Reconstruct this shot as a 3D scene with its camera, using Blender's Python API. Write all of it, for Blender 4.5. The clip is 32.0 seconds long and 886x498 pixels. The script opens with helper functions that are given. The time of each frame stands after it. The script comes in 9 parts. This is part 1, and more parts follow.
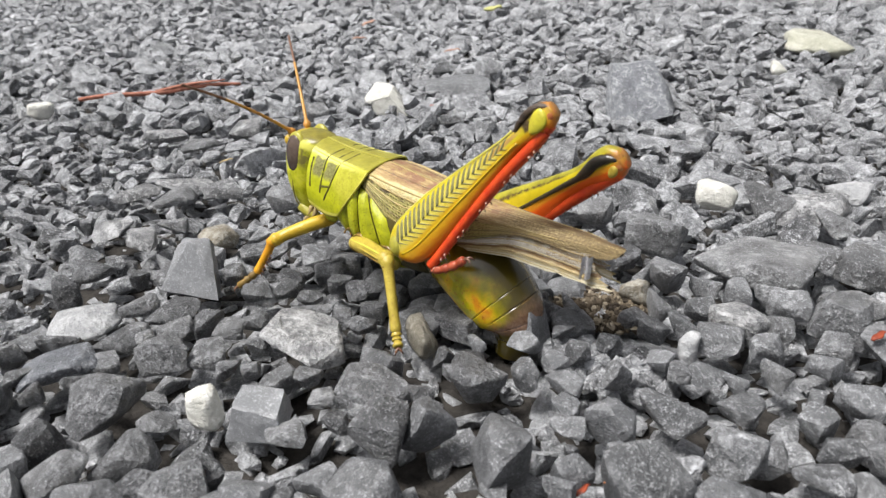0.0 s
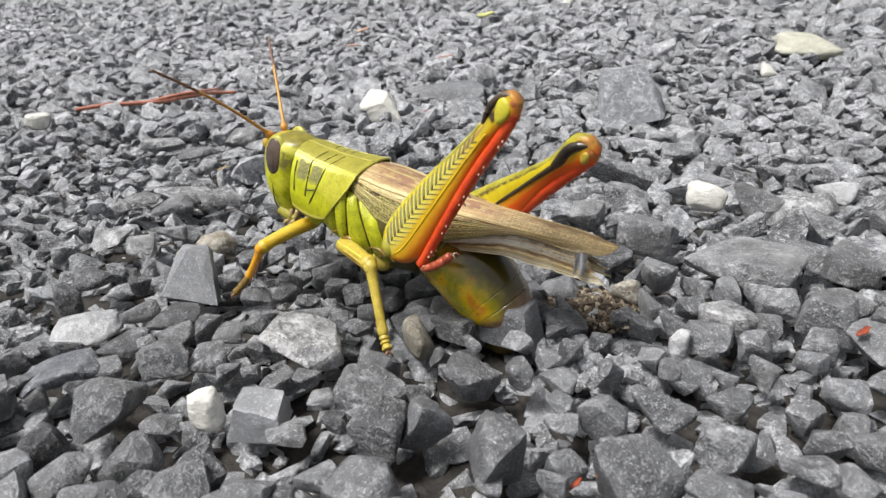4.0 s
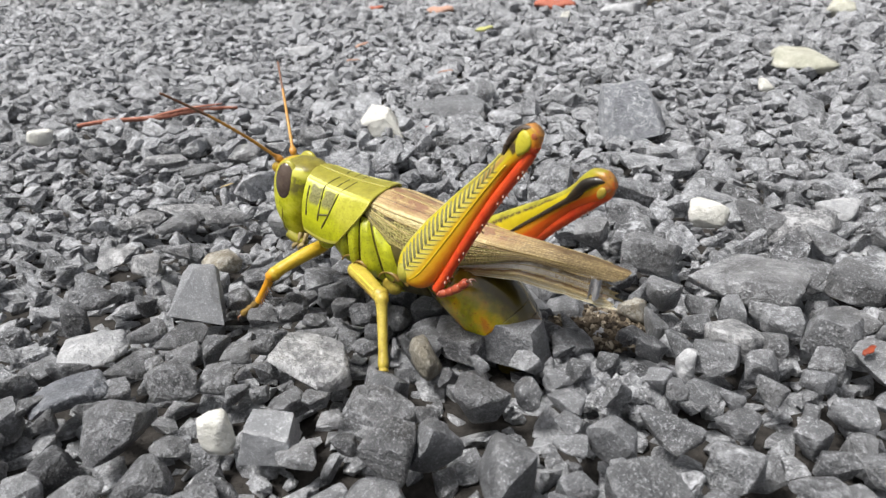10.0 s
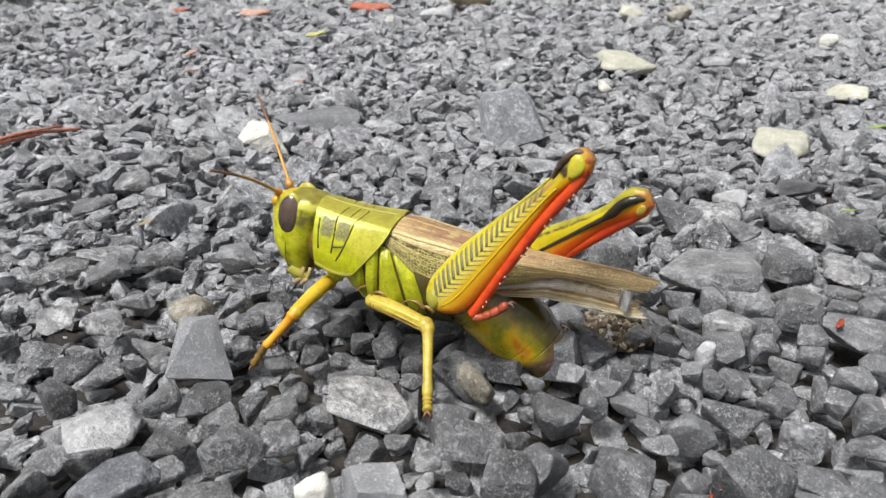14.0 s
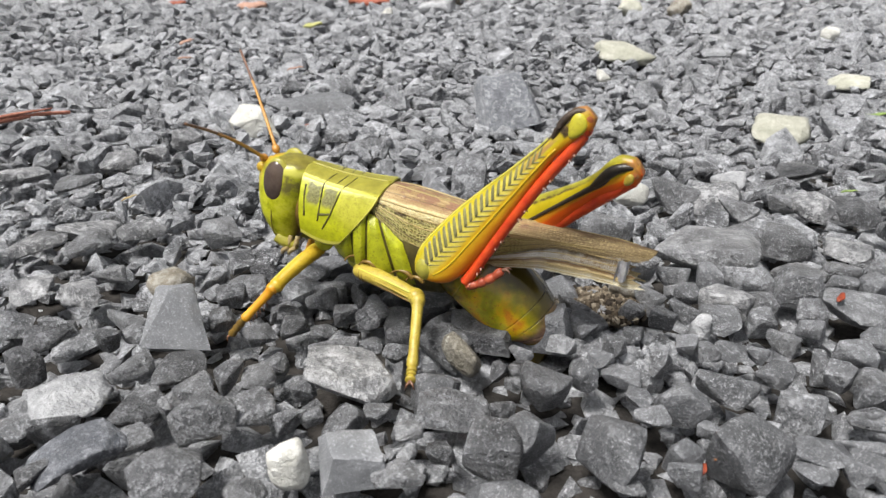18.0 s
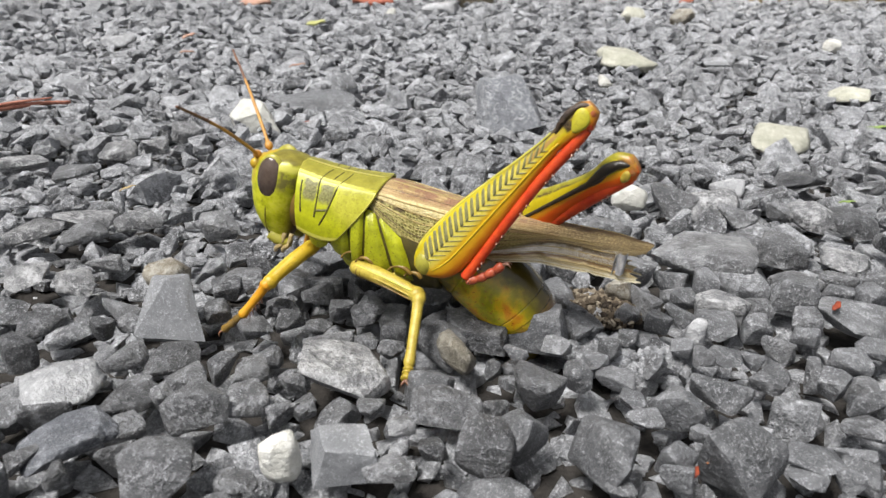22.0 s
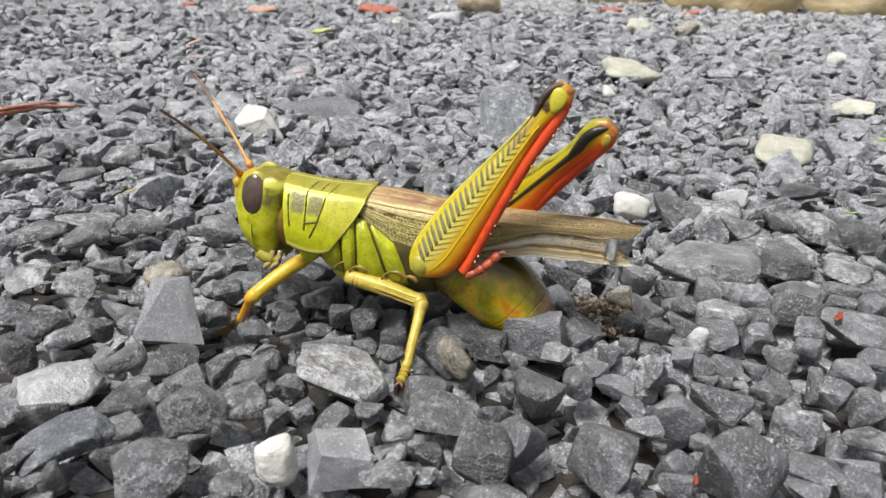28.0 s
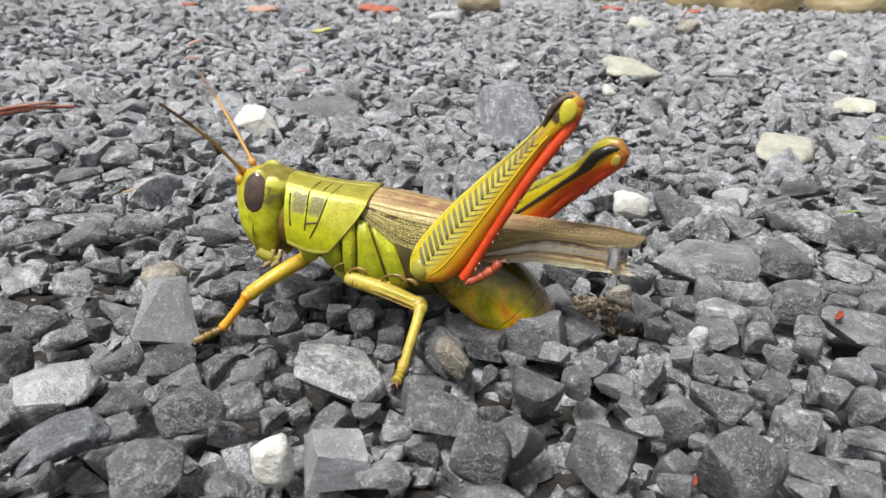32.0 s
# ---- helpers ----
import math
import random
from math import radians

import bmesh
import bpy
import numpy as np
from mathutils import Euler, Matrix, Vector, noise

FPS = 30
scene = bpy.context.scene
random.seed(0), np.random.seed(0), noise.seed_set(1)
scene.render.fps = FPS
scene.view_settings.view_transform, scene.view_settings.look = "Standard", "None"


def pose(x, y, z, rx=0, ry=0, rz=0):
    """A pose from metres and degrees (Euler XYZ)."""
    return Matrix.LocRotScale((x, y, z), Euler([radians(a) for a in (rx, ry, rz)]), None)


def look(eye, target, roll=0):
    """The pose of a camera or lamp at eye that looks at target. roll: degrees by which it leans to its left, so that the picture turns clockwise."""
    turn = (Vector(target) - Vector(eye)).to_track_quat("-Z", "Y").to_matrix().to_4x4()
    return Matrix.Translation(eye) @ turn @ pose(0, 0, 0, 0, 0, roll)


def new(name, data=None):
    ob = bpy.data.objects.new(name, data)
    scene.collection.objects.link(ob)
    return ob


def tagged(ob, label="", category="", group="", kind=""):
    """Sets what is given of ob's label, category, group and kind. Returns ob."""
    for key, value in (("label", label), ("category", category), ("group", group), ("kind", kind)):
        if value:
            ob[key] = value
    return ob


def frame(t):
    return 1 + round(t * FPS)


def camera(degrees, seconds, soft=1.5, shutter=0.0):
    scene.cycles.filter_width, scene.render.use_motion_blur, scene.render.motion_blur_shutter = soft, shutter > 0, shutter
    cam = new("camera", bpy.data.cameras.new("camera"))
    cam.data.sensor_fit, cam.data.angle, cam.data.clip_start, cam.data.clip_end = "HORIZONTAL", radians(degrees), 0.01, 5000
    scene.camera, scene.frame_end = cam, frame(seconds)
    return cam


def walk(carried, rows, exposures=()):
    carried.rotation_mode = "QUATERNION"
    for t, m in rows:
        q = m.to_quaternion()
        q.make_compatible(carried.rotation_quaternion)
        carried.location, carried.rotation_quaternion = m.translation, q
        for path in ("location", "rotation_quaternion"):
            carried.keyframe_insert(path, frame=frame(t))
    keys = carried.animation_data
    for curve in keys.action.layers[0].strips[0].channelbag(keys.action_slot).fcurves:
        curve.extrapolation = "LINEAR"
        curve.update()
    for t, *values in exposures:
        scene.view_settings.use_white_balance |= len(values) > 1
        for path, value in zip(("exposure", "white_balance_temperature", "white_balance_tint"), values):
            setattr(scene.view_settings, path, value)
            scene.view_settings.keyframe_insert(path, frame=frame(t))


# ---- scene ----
U = 0.0088  # metres in one unit of the plan below, about the length of a gravel stone

cam = camera(63.67, 32.0, soft=1.4, shutter=0.25)
cam.data.dof.use_dof, cam.data.dof.focus_distance, cam.data.dof.aperture_fstop = True, 0.095, 95.0
walk(cam, [
    (0, pose(0.03628, -0.05437, 0.04102, 64.623, 1.503, 31.277)),
    (0.5, pose(0.03639, -0.05446, 0.04180, 64.907, 1.639, 31.099)),
    (1, pose(0.03738, -0.05452, 0.04122, 64.910, 1.957, 30.760)),
    (1.5, pose(0.03719, -0.05455, 0.04110, 64.777, 1.968, 30.776)),
    (2, pose(0.03746, -0.05466, 0.04151, 65.102, 2.138, 30.652)),
    (2.5, pose(0.03706, -0.05520, 0.04132, 65.061, 1.919, 30.735)),
    (3, pose(0.03684, -0.05527, 0.04164, 65.029, 1.773, 30.657)),
    (3.5, pose(0.03716, -0.05546, 0.04148, 65.071, 1.964, 30.767)),
    (5.5, pose(0.03738, -0.05587, 0.04144, 64.992, 2.153, 30.638)),
    (6, pose(0.03703, -0.05609, 0.04166, 65.139, 2.130, 30.743)),
    (6.5, pose(0.03728, -0.05626, 0.04194, 65.364, 2.185, 30.496)),
    (7, pose(0.03725, -0.05613, 0.04201, 65.481, 2.302, 30.493)),
    (7.5, pose(0.03715, -0.05602, 0.04195, 65.487, 2.238, 30.535)),
    (8, pose(0.03719, -0.05606, 0.04226, 65.776, 2.361, 30.544)),
    (8.5, pose(0.03676, -0.05605, 0.04200, 65.645, 2.099, 30.504)),
    (9, pose(0.03653, -0.05611, 0.04237, 65.769, 2.090, 30.615)),
    (9.5, pose(0.03664, -0.05595, 0.04245, 65.951, 2.144, 30.398)),
    (10, pose(0.03631, -0.05608, 0.04259, 65.894, 2.075, 30.439)),
    (10.5, pose(0.03742, -0.05621, 0.04159, 65.716, 1.855, 29.545)),
    (11, pose(0.03711, -0.05815, 0.04210, 65.677, 0.917, 26.957)),
    (11.5, pose(0.02805, -0.06260, 0.04438, 66.052, 0.608, 22.650)),
    (12, pose(0.01322, -0.06051, 0.04458, 66.845, 0.234, 17.954)),
    (12.5, pose(0.00348, -0.05405, 0.04281, 67.052, 0.174, 15.770)),
    (13, pose(0.00703, -0.05902, 0.04873, 67.721, 0.145, 13.948)),
    (13.5, pose(0.01088, -0.06428, 0.04883, 67.052, 0.305, 13.028)),
    (14, pose(0.01143, -0.06502, 0.04632, 65.348, 0.116, 13.058)),
    (14.5, pose(0.01152, -0.06466, 0.04497, 64.942, 0.143, 13.070)),
    (16.5, pose(0.01181, -0.06393, 0.04235, 65.616, 0.079, 13.132)),
    (17, pose(0.01229, -0.06380, 0.04194, 65.544, 0.003, 13.300)),
    (17.5, pose(0.01243, -0.06371, 0.04178, 65.497, -0.182, 13.370)),
    (18, pose(0.01271, -0.06360, 0.04157, 65.538, -0.151, 13.207)),
    (18.5, pose(0.01267, -0.06366, 0.04147, 65.527, -0.468, 13.143)),
    (19, pose(0.01282, -0.06362, 0.04145, 65.503, -0.540, 13.220)),
    (19.5, pose(0.01284, -0.06376, 0.04138, 65.647, -0.591, 13.190)),
    (20, pose(0.01302, -0.06376, 0.04126, 65.674, -0.683, 13.158)),
    (20.5, pose(0.01309, -0.06380, 0.04111, 65.679, -0.815, 13.103)),
    (21, pose(0.01317, -0.06371, 0.04105, 65.629, -0.808, 13.158)),
    (21.5, pose(0.01276, -0.06369, 0.04110, 65.527, -1.430, 13.399)),
    (22, pose(0.01266, -0.06379, 0.04102, 65.748, -1.696, 13.621)),
    (22.5, pose(0.01277, -0.06384, 0.04098, 65.906, -1.736, 13.653)),
    (23, pose(0.01287, -0.06397, 0.04085, 66.238, -1.749, 13.687)),
    (23.5, pose(0.01302, -0.06371, 0.04074, 66.216, -1.778, 13.811)),
    (24, pose(0.01293, -0.06367, 0.04073, 66.193, -2.027, 13.876)),
    (24.5, pose(0.01302, -0.06361, 0.04064, 66.307, -2.002, 13.823)),
    (25, pose(0.01287, -0.06366, 0.04066, 66.297, -2.275, 13.924)),
    (25.5, pose(0.01300, -0.06375, 0.04062, 66.396, -2.142, 13.994)),
    (27.5, pose(0.01304, -0.06371, 0.04057, 66.449, -2.146, 14.128)),
    (28, pose(0.01298, -0.06376, 0.04057, 66.500, -2.186, 14.138)),
    (28.5, pose(0.01297, -0.06377, 0.04053, 66.534, -2.237, 14.190)),
    (29, pose(0.01305, -0.06374, 0.04053, 66.573, -2.160, 14.208)),
    (29.5, pose(0.01298, -0.06377, 0.04052, 66.548, -2.243, 14.200)),
    (30, pose(0.01308, -0.06372, 0.04052, 66.577, -2.178, 14.161)),
    (30.5, pose(0.01306, -0.06368, 0.04050, 66.580, -2.172, 14.175)),
    (31, pose(0.01291, -0.06369, 0.04050, 66.522, -2.363, 14.213)),
    (31.5, pose(0.01307, -0.06373, 0.04050, 66.588, -2.182, 14.154)),
    (32, pose(0.01328, -0.06336, 0.04040, 66.471, -2.023, 14.195)),
], exposures=[(0.0, 0.75), (10.8, 0.75), (12.2, 0.64), (32.0, 0.64)])

# ---- light: an overcast sky, with a broad weak sun behind the cloud ----
world = bpy.data.worlds.new("overcast_sky")
scene.world = world
world.use_nodes = True
wn, wl = world.node_tree.nodes, world.node_tree.links
wn.clear()
sky = wn.new("ShaderNodeTexSky")
sky.sky_type, sky.sun_disc = "NISHITA", False
sky.sun_elevation, sky.sun_rotation = radians(64), radians(215)
sky.air_density, sky.dust_density, sky.ozone_density = 1.0, 6.0, 1.0
cloud = wn.new("ShaderNodeHueSaturation")
cloud.inputs["Saturation"].default_value = 0.2
sky_back, sky_out = wn.new("ShaderNodeBackground"), wn.new("ShaderNodeOutputWorld")
sky_back.inputs["Strength"].default_value = 0.068
wl.new(sky.outputs[0], cloud.inputs["Color"])
wl.new(cloud.outputs[0], sky_back.inputs["Color"])
wl.new(sky_back.outputs[0], sky_out.inputs["Surface"])
sun = new("sun", bpy.data.lights.new("sun", "SUN"))
sun.data.energy, sun.data.angle, sun.data.color = 3.3, radians(16), (1.0, 0.97, 0.925)
sun.matrix_world = look((-0.5, -0.72, 1.8), (0, 0, 0))


# ---- materials ----
class Mat:
    """A node material with short calls to wire it."""

    def __init__(self, name, rough=0.6, spec=0.4):
        self.m = bpy.data.materials.new(name)
        self.m.use_nodes = True
        self.n, self.l = self.m.node_tree.nodes, self.m.node_tree.links
        self.b = self.n["Principled BSDF"]
        self.b.inputs["Roughness"].default_value = rough
        self.b.inputs["Specular IOR Level"].default_value = spec

    def node(self, kind, **values):
        nd = self.n.new("ShaderNode" + kind)
        for key, v in values.items():
            nd.inputs[key.replace("_", " ")].default_value = v
        return nd

    def coords(self):
        return self.n.new("ShaderNodeTexCoord").outputs["Object"]

    def noise(self, scale, detail=4.0, rough=0.55, at=None):
        nd = self.node("TexNoise", Scale=scale, Detail=detail, Roughness=rough)
        self.l.new(at or self.coords(), nd.inputs["Vector"])
        return nd.outputs["Fac"]

    def ramp(self, fac, *stops):
        nd = self.n.new("ShaderNodeValToRGB")
        els = nd.color_ramp.elements
        while len(els) < len(stops):
            els.new(0.5)
        for el, (p, c) in zip(els, stops):
            el.position, el.color = p, (*c, 1) if len(c) == 3 else c
        self.l.new(fac, nd.inputs["Fac"])
        return nd.outputs["Color"]

    def mix(self, fac, a, b, blend="MIX"):
        nd = self.n.new("ShaderNodeMix")
        nd.data_type, nd.blend_type = "RGBA", blend
        for slot, v in (("Factor", fac), ("A", a), ("B", b)):
            sock = [s for s in nd.inputs if s.name == slot and (s.type == "RGBA" or slot == "Factor" and s.type == "VALUE")][0]
            if isinstance(v, bpy.types.NodeSocket):
                self.l.new(v, sock)
            else:
                sock.default_value = v if slot == "Factor" else (*v, 1)
        return [s for s in nd.outputs if s.type == "RGBA"][0]

    def math(self, op, a, b=0.0):
        nd = self.n.new("ShaderNodeMath")
        nd.operation = op
        for sock, v in zip(nd.inputs, (a, b)):
            if isinstance(v, bpy.types.NodeSocket):
                self.l.new(v, sock)
            else:
                sock.default_value = v
        return nd.outputs[0]

    def plan(self):
        """The place on a part's own skin, kept with its mesh: three numbers."""
        at = self.n.new("ShaderNodeAttribute")
        at.attribute_name = "plan"
        nd = self.n.new("ShaderNodeSeparateXYZ")
        self.l.new(at.outputs["Vector"], nd.inputs[0])
        return nd.outputs[0], nd.outputs[1], nd.outputs[2]

    def step(self, x, lo, hi):
        """A soft step from 0 at lo to 1 at hi."""
        nd = self.n.new("ShaderNodeMapRange")
        nd.interpolation_type = "SMOOTHSTEP"
        self.l.new(x, nd.inputs["Value"])
        up = hi > lo
        for key, v in (("From Min", min(lo, hi)), ("From Max", max(lo, hi)), ("To Min", 0.0 if up else 1.0), ("To Max", 1.0 if up else 0.0)):
            nd.inputs[key].default_value = v
        return nd.outputs[0]

    def times(self, *socks):
        out = socks[0]
        for k in socks[1:]:
            out = self.math("MULTIPLY", out, k)
        return out

    def wobble(self, x, scale, size):
        """x shifted by a noise, for uneven borders."""
        return self.math("ADD", x, self.math("MULTIPLY", self.math("SUBTRACT", self.noise(scale, 4, 0.6), 0.5), size))

    def net(self, at, scale, thin, wide, even=1.0):
        nd = self.n.new("ShaderNodeTexVoronoi")
        nd.feature = "DISTANCE_TO_EDGE"
        nd.inputs["Scale"].default_value, nd.inputs["Randomness"].default_value = scale, even
        self.l.new(at, nd.inputs["Vector"])
        return self.ramp(nd.outputs["Distance"], (thin, (1, 1, 1)), (wide, (0, 0, 0)))

    def waxy(self, rough=0.36, weight=0.12, grain=2600, strength=0.25):
        self.b.inputs["Roughness"].default_value = rough
        self.b.inputs["Subsurface Weight"].default_value = weight
        self.b.inputs["Subsurface Radius"].default_value = (0.0006, 0.0005, 0.0002)
        self.bump(self.noise(grain, 4, 0.65), strength, 0.00012)

    def color(self, sock):
        self.l.new(sock, self.b.inputs["Base Color"])

    def bump(self, height, strength, distance):
        nd = self.node("Bump", Strength=strength, Distance=distance)
        self.l.new(height, nd.inputs["Height"])
        self.l.new(nd.outputs["Normal"], self.b.inputs["Normal"])


def stone_mat(name, dark, light, frost, islands=False, spread=0.5, rough=0.48, amount=0.5, spec=0.5, relief=0.65, veil=1.0):
    """Broken stone: a mottled grey base, pale dust and scratches on some of it, fine grit relief."""
    k = Mat(name, rough, spec)
    if islands:
        rnd = k.n.new("ShaderNodeNewGeometry").outputs["Random Per Island"]
    else:
        rnd = k.n.new("ShaderNodeObjectInfo").outputs["Random"]
    at = k.node("VectorMath")
    at.operation = "ADD"
    k.l.new(k.n.new("ShaderNodeNewGeometry").outputs["Position"], at.inputs[0])
    shift = k.node("CombineXYZ")
    k.l.new(k.math("MULTIPLY", rnd, 7.3), shift.inputs[0])
    k.l.new(k.math("MULTIPLY", rnd, 3.1), shift.inputs[1])
    k.l.new(shift.outputs[0], at.inputs[1])
    at = at.outputs[0]
    big, mid, fine, grit = k.noise(260, 4, 0.6, at), k.noise(620, 5, 0.62, at), k.noise(1500, 5, 0.7, at), k.noise(4200, 3, 0.7, at)
    base = k.ramp(big, (0.3, dark), (0.72, light))
    tone = k.ramp(rnd, (0.0, (1 - spread,) * 3), (0.5, (1, 1, 1)), (0.86, (1 + spread * 0.4,) * 3), (1.0, (1 + spread, 1 + spread * 0.98, 1 + spread * 0.94)))
    base = k.mix(1.0, base, tone, "MULTIPLY")
    dust = k.ramp(k.math("MULTIPLY", k.math("ADD", k.math("MULTIPLY", mid, 0.7), k.math("MULTIPLY", fine, 0.3)), k.math("ADD", big, 0.47)), (0.52 - 0.10 * amount, (0, 0, 0)), (0.76 - 0.14 * amount, (1, 1, 1)))
    flecks = k.ramp(k.math("ADD", k.math("MULTIPLY", grit, 0.55), k.math("MULTIPLY", fine, 0.45)), (0.545, (0, 0, 0)), (0.585, (1, 1, 1)))
    pits = k.ramp(k.noise(2300, 5, 0.8, at), (0.36, (1, 1, 1)), (0.43, (0, 0, 0)))
    base = k.mix(k.math("MULTIPLY", dust, 0.26 * veil), base, frost)
    patch = k.ramp(k.math("ADD", k.math("MULTIPLY", k.noise(420, 3, 0.5, at), 0.55), k.math("MULTIPLY", fine, 0.45)), (0.585 - 0.05 * amount, (0, 0, 0)), (0.66 - 0.05 * amount, (1, 1, 1)))
    base = k.mix(k.math("MULTIPLY", k.times(patch, k.step(big, 0.4, 0.62)), 0.7 * veil), base, frost)
    spots = k.ramp(k.noise(1250, 2, 0.5, at), (0.60 - 0.03 * amount, (0, 0, 0)), (0.66 - 0.03 * amount, (1, 1, 1)))
    base = k.mix(k.math("MULTIPLY", k.times(spots, mid, k.step(big, 0.42, 0.66), k.step(rnd, 0.1, 0.9)), veil), base, frost)
    base = k.mix(k.math("MULTIPLY", k.times(flecks, k.step(k.noise(340, 3, 0.6, at), 0.36, 0.58)), 0.5 + 0.45 * amount if islands else 0.15 + 0.5 * amount), base, frost)
    crust = k.ramp(k.noise(880, 8, 0.8, at), (0.535 - 0.03 * amount, (0, 0, 0)), (0.575 - 0.03 * amount, (1, 1, 1)))
    base = k.mix(k.math("MULTIPLY", k.times(crust, k.step(k.noise(210, 3, 0.6, at), 0.40, 0.58), k.step(rnd, 0.05, 0.7)), 0.7 * veil), base, frost)
    scratch = k.ramp(k.noise(5200, 4, 0.8, at), (0.585, (0, 0, 0)), (0.63, (1, 1, 1)))
    base = k.mix(k.math("MULTIPLY", scratch, 0.8 if islands else 0.35), base, frost)
    # crystal specks, their glints put into the colour as fixed pale dots
    crystal = k.n.new("ShaderNodeTexVoronoi")
    crystal.inputs["Scale"].default_value = 2300 if islands else 3100
    bent = k.node("VectorMath")
    bent.operation = "ADD"
    bend = k.node("CombineXYZ")
    k.l.new(k.math("MULTIPLY", fine, 0.0009), bend.inputs[0])
    k.l.new(k.math("MULTIPLY", grit, 0.0007), bend.inputs[2])
    k.l.new(at, bent.inputs[0])
    k.l.new(bend.outputs[0], bent.inputs[1])
    k.l.new(bent.outputs[0], crystal.inputs["Vector"])
    pick_some = k.n.new("ShaderNodeSeparateColor")
    k.l.new(crystal.outputs["Color"], pick_some.inputs[0])
    glint = k.times(k.step(crystal.outputs["Distance"], 0.34, 0.2), k.step(pick_some.outputs[0], 0.72 - 0.2 * amount, 0.8 - 0.2 * amount))
    base = k.mix(k.math("MULTIPLY", k.times(glint, k.step(mid, 0.42, 0.62)), 0.95 if islands else 0.4), base, frost)
    base = k.mix(k.math("MULTIPLY", pits, 0.4), base, tuple(0.6 * c for c in dark))
    worn = k.ramp(k.n.new("ShaderNodeNewGeometry").outputs["Pointiness"], (0.53, (0, 0, 0)), (0.62, (1, 1, 1)))
    base = k.mix(k.math("MULTIPLY", k.math("MULTIPLY", worn, fine), 0.3), base, frost)
    dots = k.ramp(k.noise(3300, 3, 0.6, at), (0.6, (0, 0, 0)), (0.66, (1, 1, 1)))
    base = k.mix(k.math("MULTIPLY", k.times(dots, mid, k.step(mid, 0.35, 0.6)), 1.0 if islands else 0.5), base, frost)
    k.color(base)
    k.l.new(k.ramp(fine, (0.3, (rough - 0.2,) * 3), (0.7, (rough + 0.12,) * 3)), k.b.inputs["Roughness"])
    k.bump(k.math("ADD", k.math("MULTIPLY", k.math("ADD", big, mid), 1.2), k.math("ADD", fine, k.math("MULTIPLY", grit, 0.45))), min(1.0, relief * 1.3), 0.0011)
    return k.m


FROST = (0.69, 0.705, 0.745)
GRAVEL = stone_mat("gravel_grey", (0.062, 0.065, 0.071), (0.228, 0.235, 0.250), FROST, islands=True, spread=0.62, rough=0.46, spec=0.6, amount=0.85)
# the grey gravel's colour brightened by over a third, for the left of the bed
GRAVEL_BRIGHTENED = stone_mat("gravel_brightened", (0.085, 0.089, 0.097), (0.315, 0.324, 0.344), FROST, islands=True, spread=0.62, rough=0.46, spec=0.6, amount=1.0)
GREY = stone_mat("stone_grey", (0.062, 0.064, 0.069), (0.138, 0.141, 0.149), FROST, spread=0.4, veil=0.4)
DARK = stone_mat("stone_dark", (0.029, 0.030, 0.034), (0.076, 0.078, 0.084), FROST, spread=0.3, amount=0.25, veil=0.4)
PALE = stone_mat("stone_pale", (0.085, 0.087, 0.092), (0.205, 0.209, 0.219), FROST, spread=0.35, amount=0.8, veil=0.4)
FROSTY = stone_mat("stone_frosted", (0.085, 0.088, 0.095), (0.25, 0.253, 0.264), (0.70, 0.705, 0.725), spread=0.25, amount=1.0)
SMOOTH = stone_mat("stone_smooth", (0.072, 0.075, 0.081), (0.128, 0.132, 0.141), FROST, spread=0.4, amount=0.2, relief=0.4, veil=0.3)
SPECK = stone_mat("stone_specked", (0.074, 0.077, 0.083), (0.145, 0.149, 0.158), FROST, spread=0.3, amount=0.6, relief=0.5, veil=0.4)
SLAB = stone_mat("stone_slab", (0.165, 0.171, 0.184), (0.245, 0.253, 0.268), FROST, spread=0.1, amount=0.3, relief=0.18, veil=0.25)
BLOCK = stone_mat("stone_block", (0.17, 0.18, 0.202), (0.27, 0.284, 0.315), (0.68, 0.695, 0.73), spread=0.05, amount=0.6, relief=0.6)
BLUE = stone_mat("stone_blue", (0.050, 0.055, 0.066), (0.110, 0.119, 0.140), FROST, spread=0.1, amount=0.2, relief=0.4, veil=0.3)
WHITE = stone_mat("stone_white", (0.52, 0.515, 0.47), (0.72, 0.715, 0.67), (0.80, 0.80, 0.77), spread=0.06, relief=0.45)
PALEWHITE = stone_mat("stone_pale_white", (0.24, 0.246, 0.26), (0.41, 0.417, 0.435), (0.62, 0.63, 0.65), spread=0.06, amount=0.8, relief=0.45)
CREAM = stone_mat("stone_cream", (0.36, 0.36, 0.285), (0.60, 0.595, 0.50), (0.66, 0.655, 0.60), spread=0.12, relief=0.5, amount=0.8)
YELLOW_STONE = stone_mat("stone_yellow", (0.22, 0.22, 0.10), (0.34, 0.34, 0.17), (0.5, 0.5, 0.4), spread=0.05, amount=0.2, relief=0.3)
OCHRE_STONE = stone_mat("stone_ochre", (0.24, 0.18, 0.10), (0.42, 0.34, 0.22), (0.6, 0.56, 0.48), spread=0.1, amount=0.5, relief=0.6)
TAN = stone_mat("stone_tan", (0.13, 0.105, 0.07), (0.33, 0.29, 0.22), (0.6, 0.59, 0.55), spread=0.1, amount=1.0, relief=0.6)
BROWN = stone_mat("stone_brown", (0.12, 0.106, 0.078), (0.235, 0.213, 0.17), (0.45, 0.43, 0.38), spread=0.1, amount=0.5)


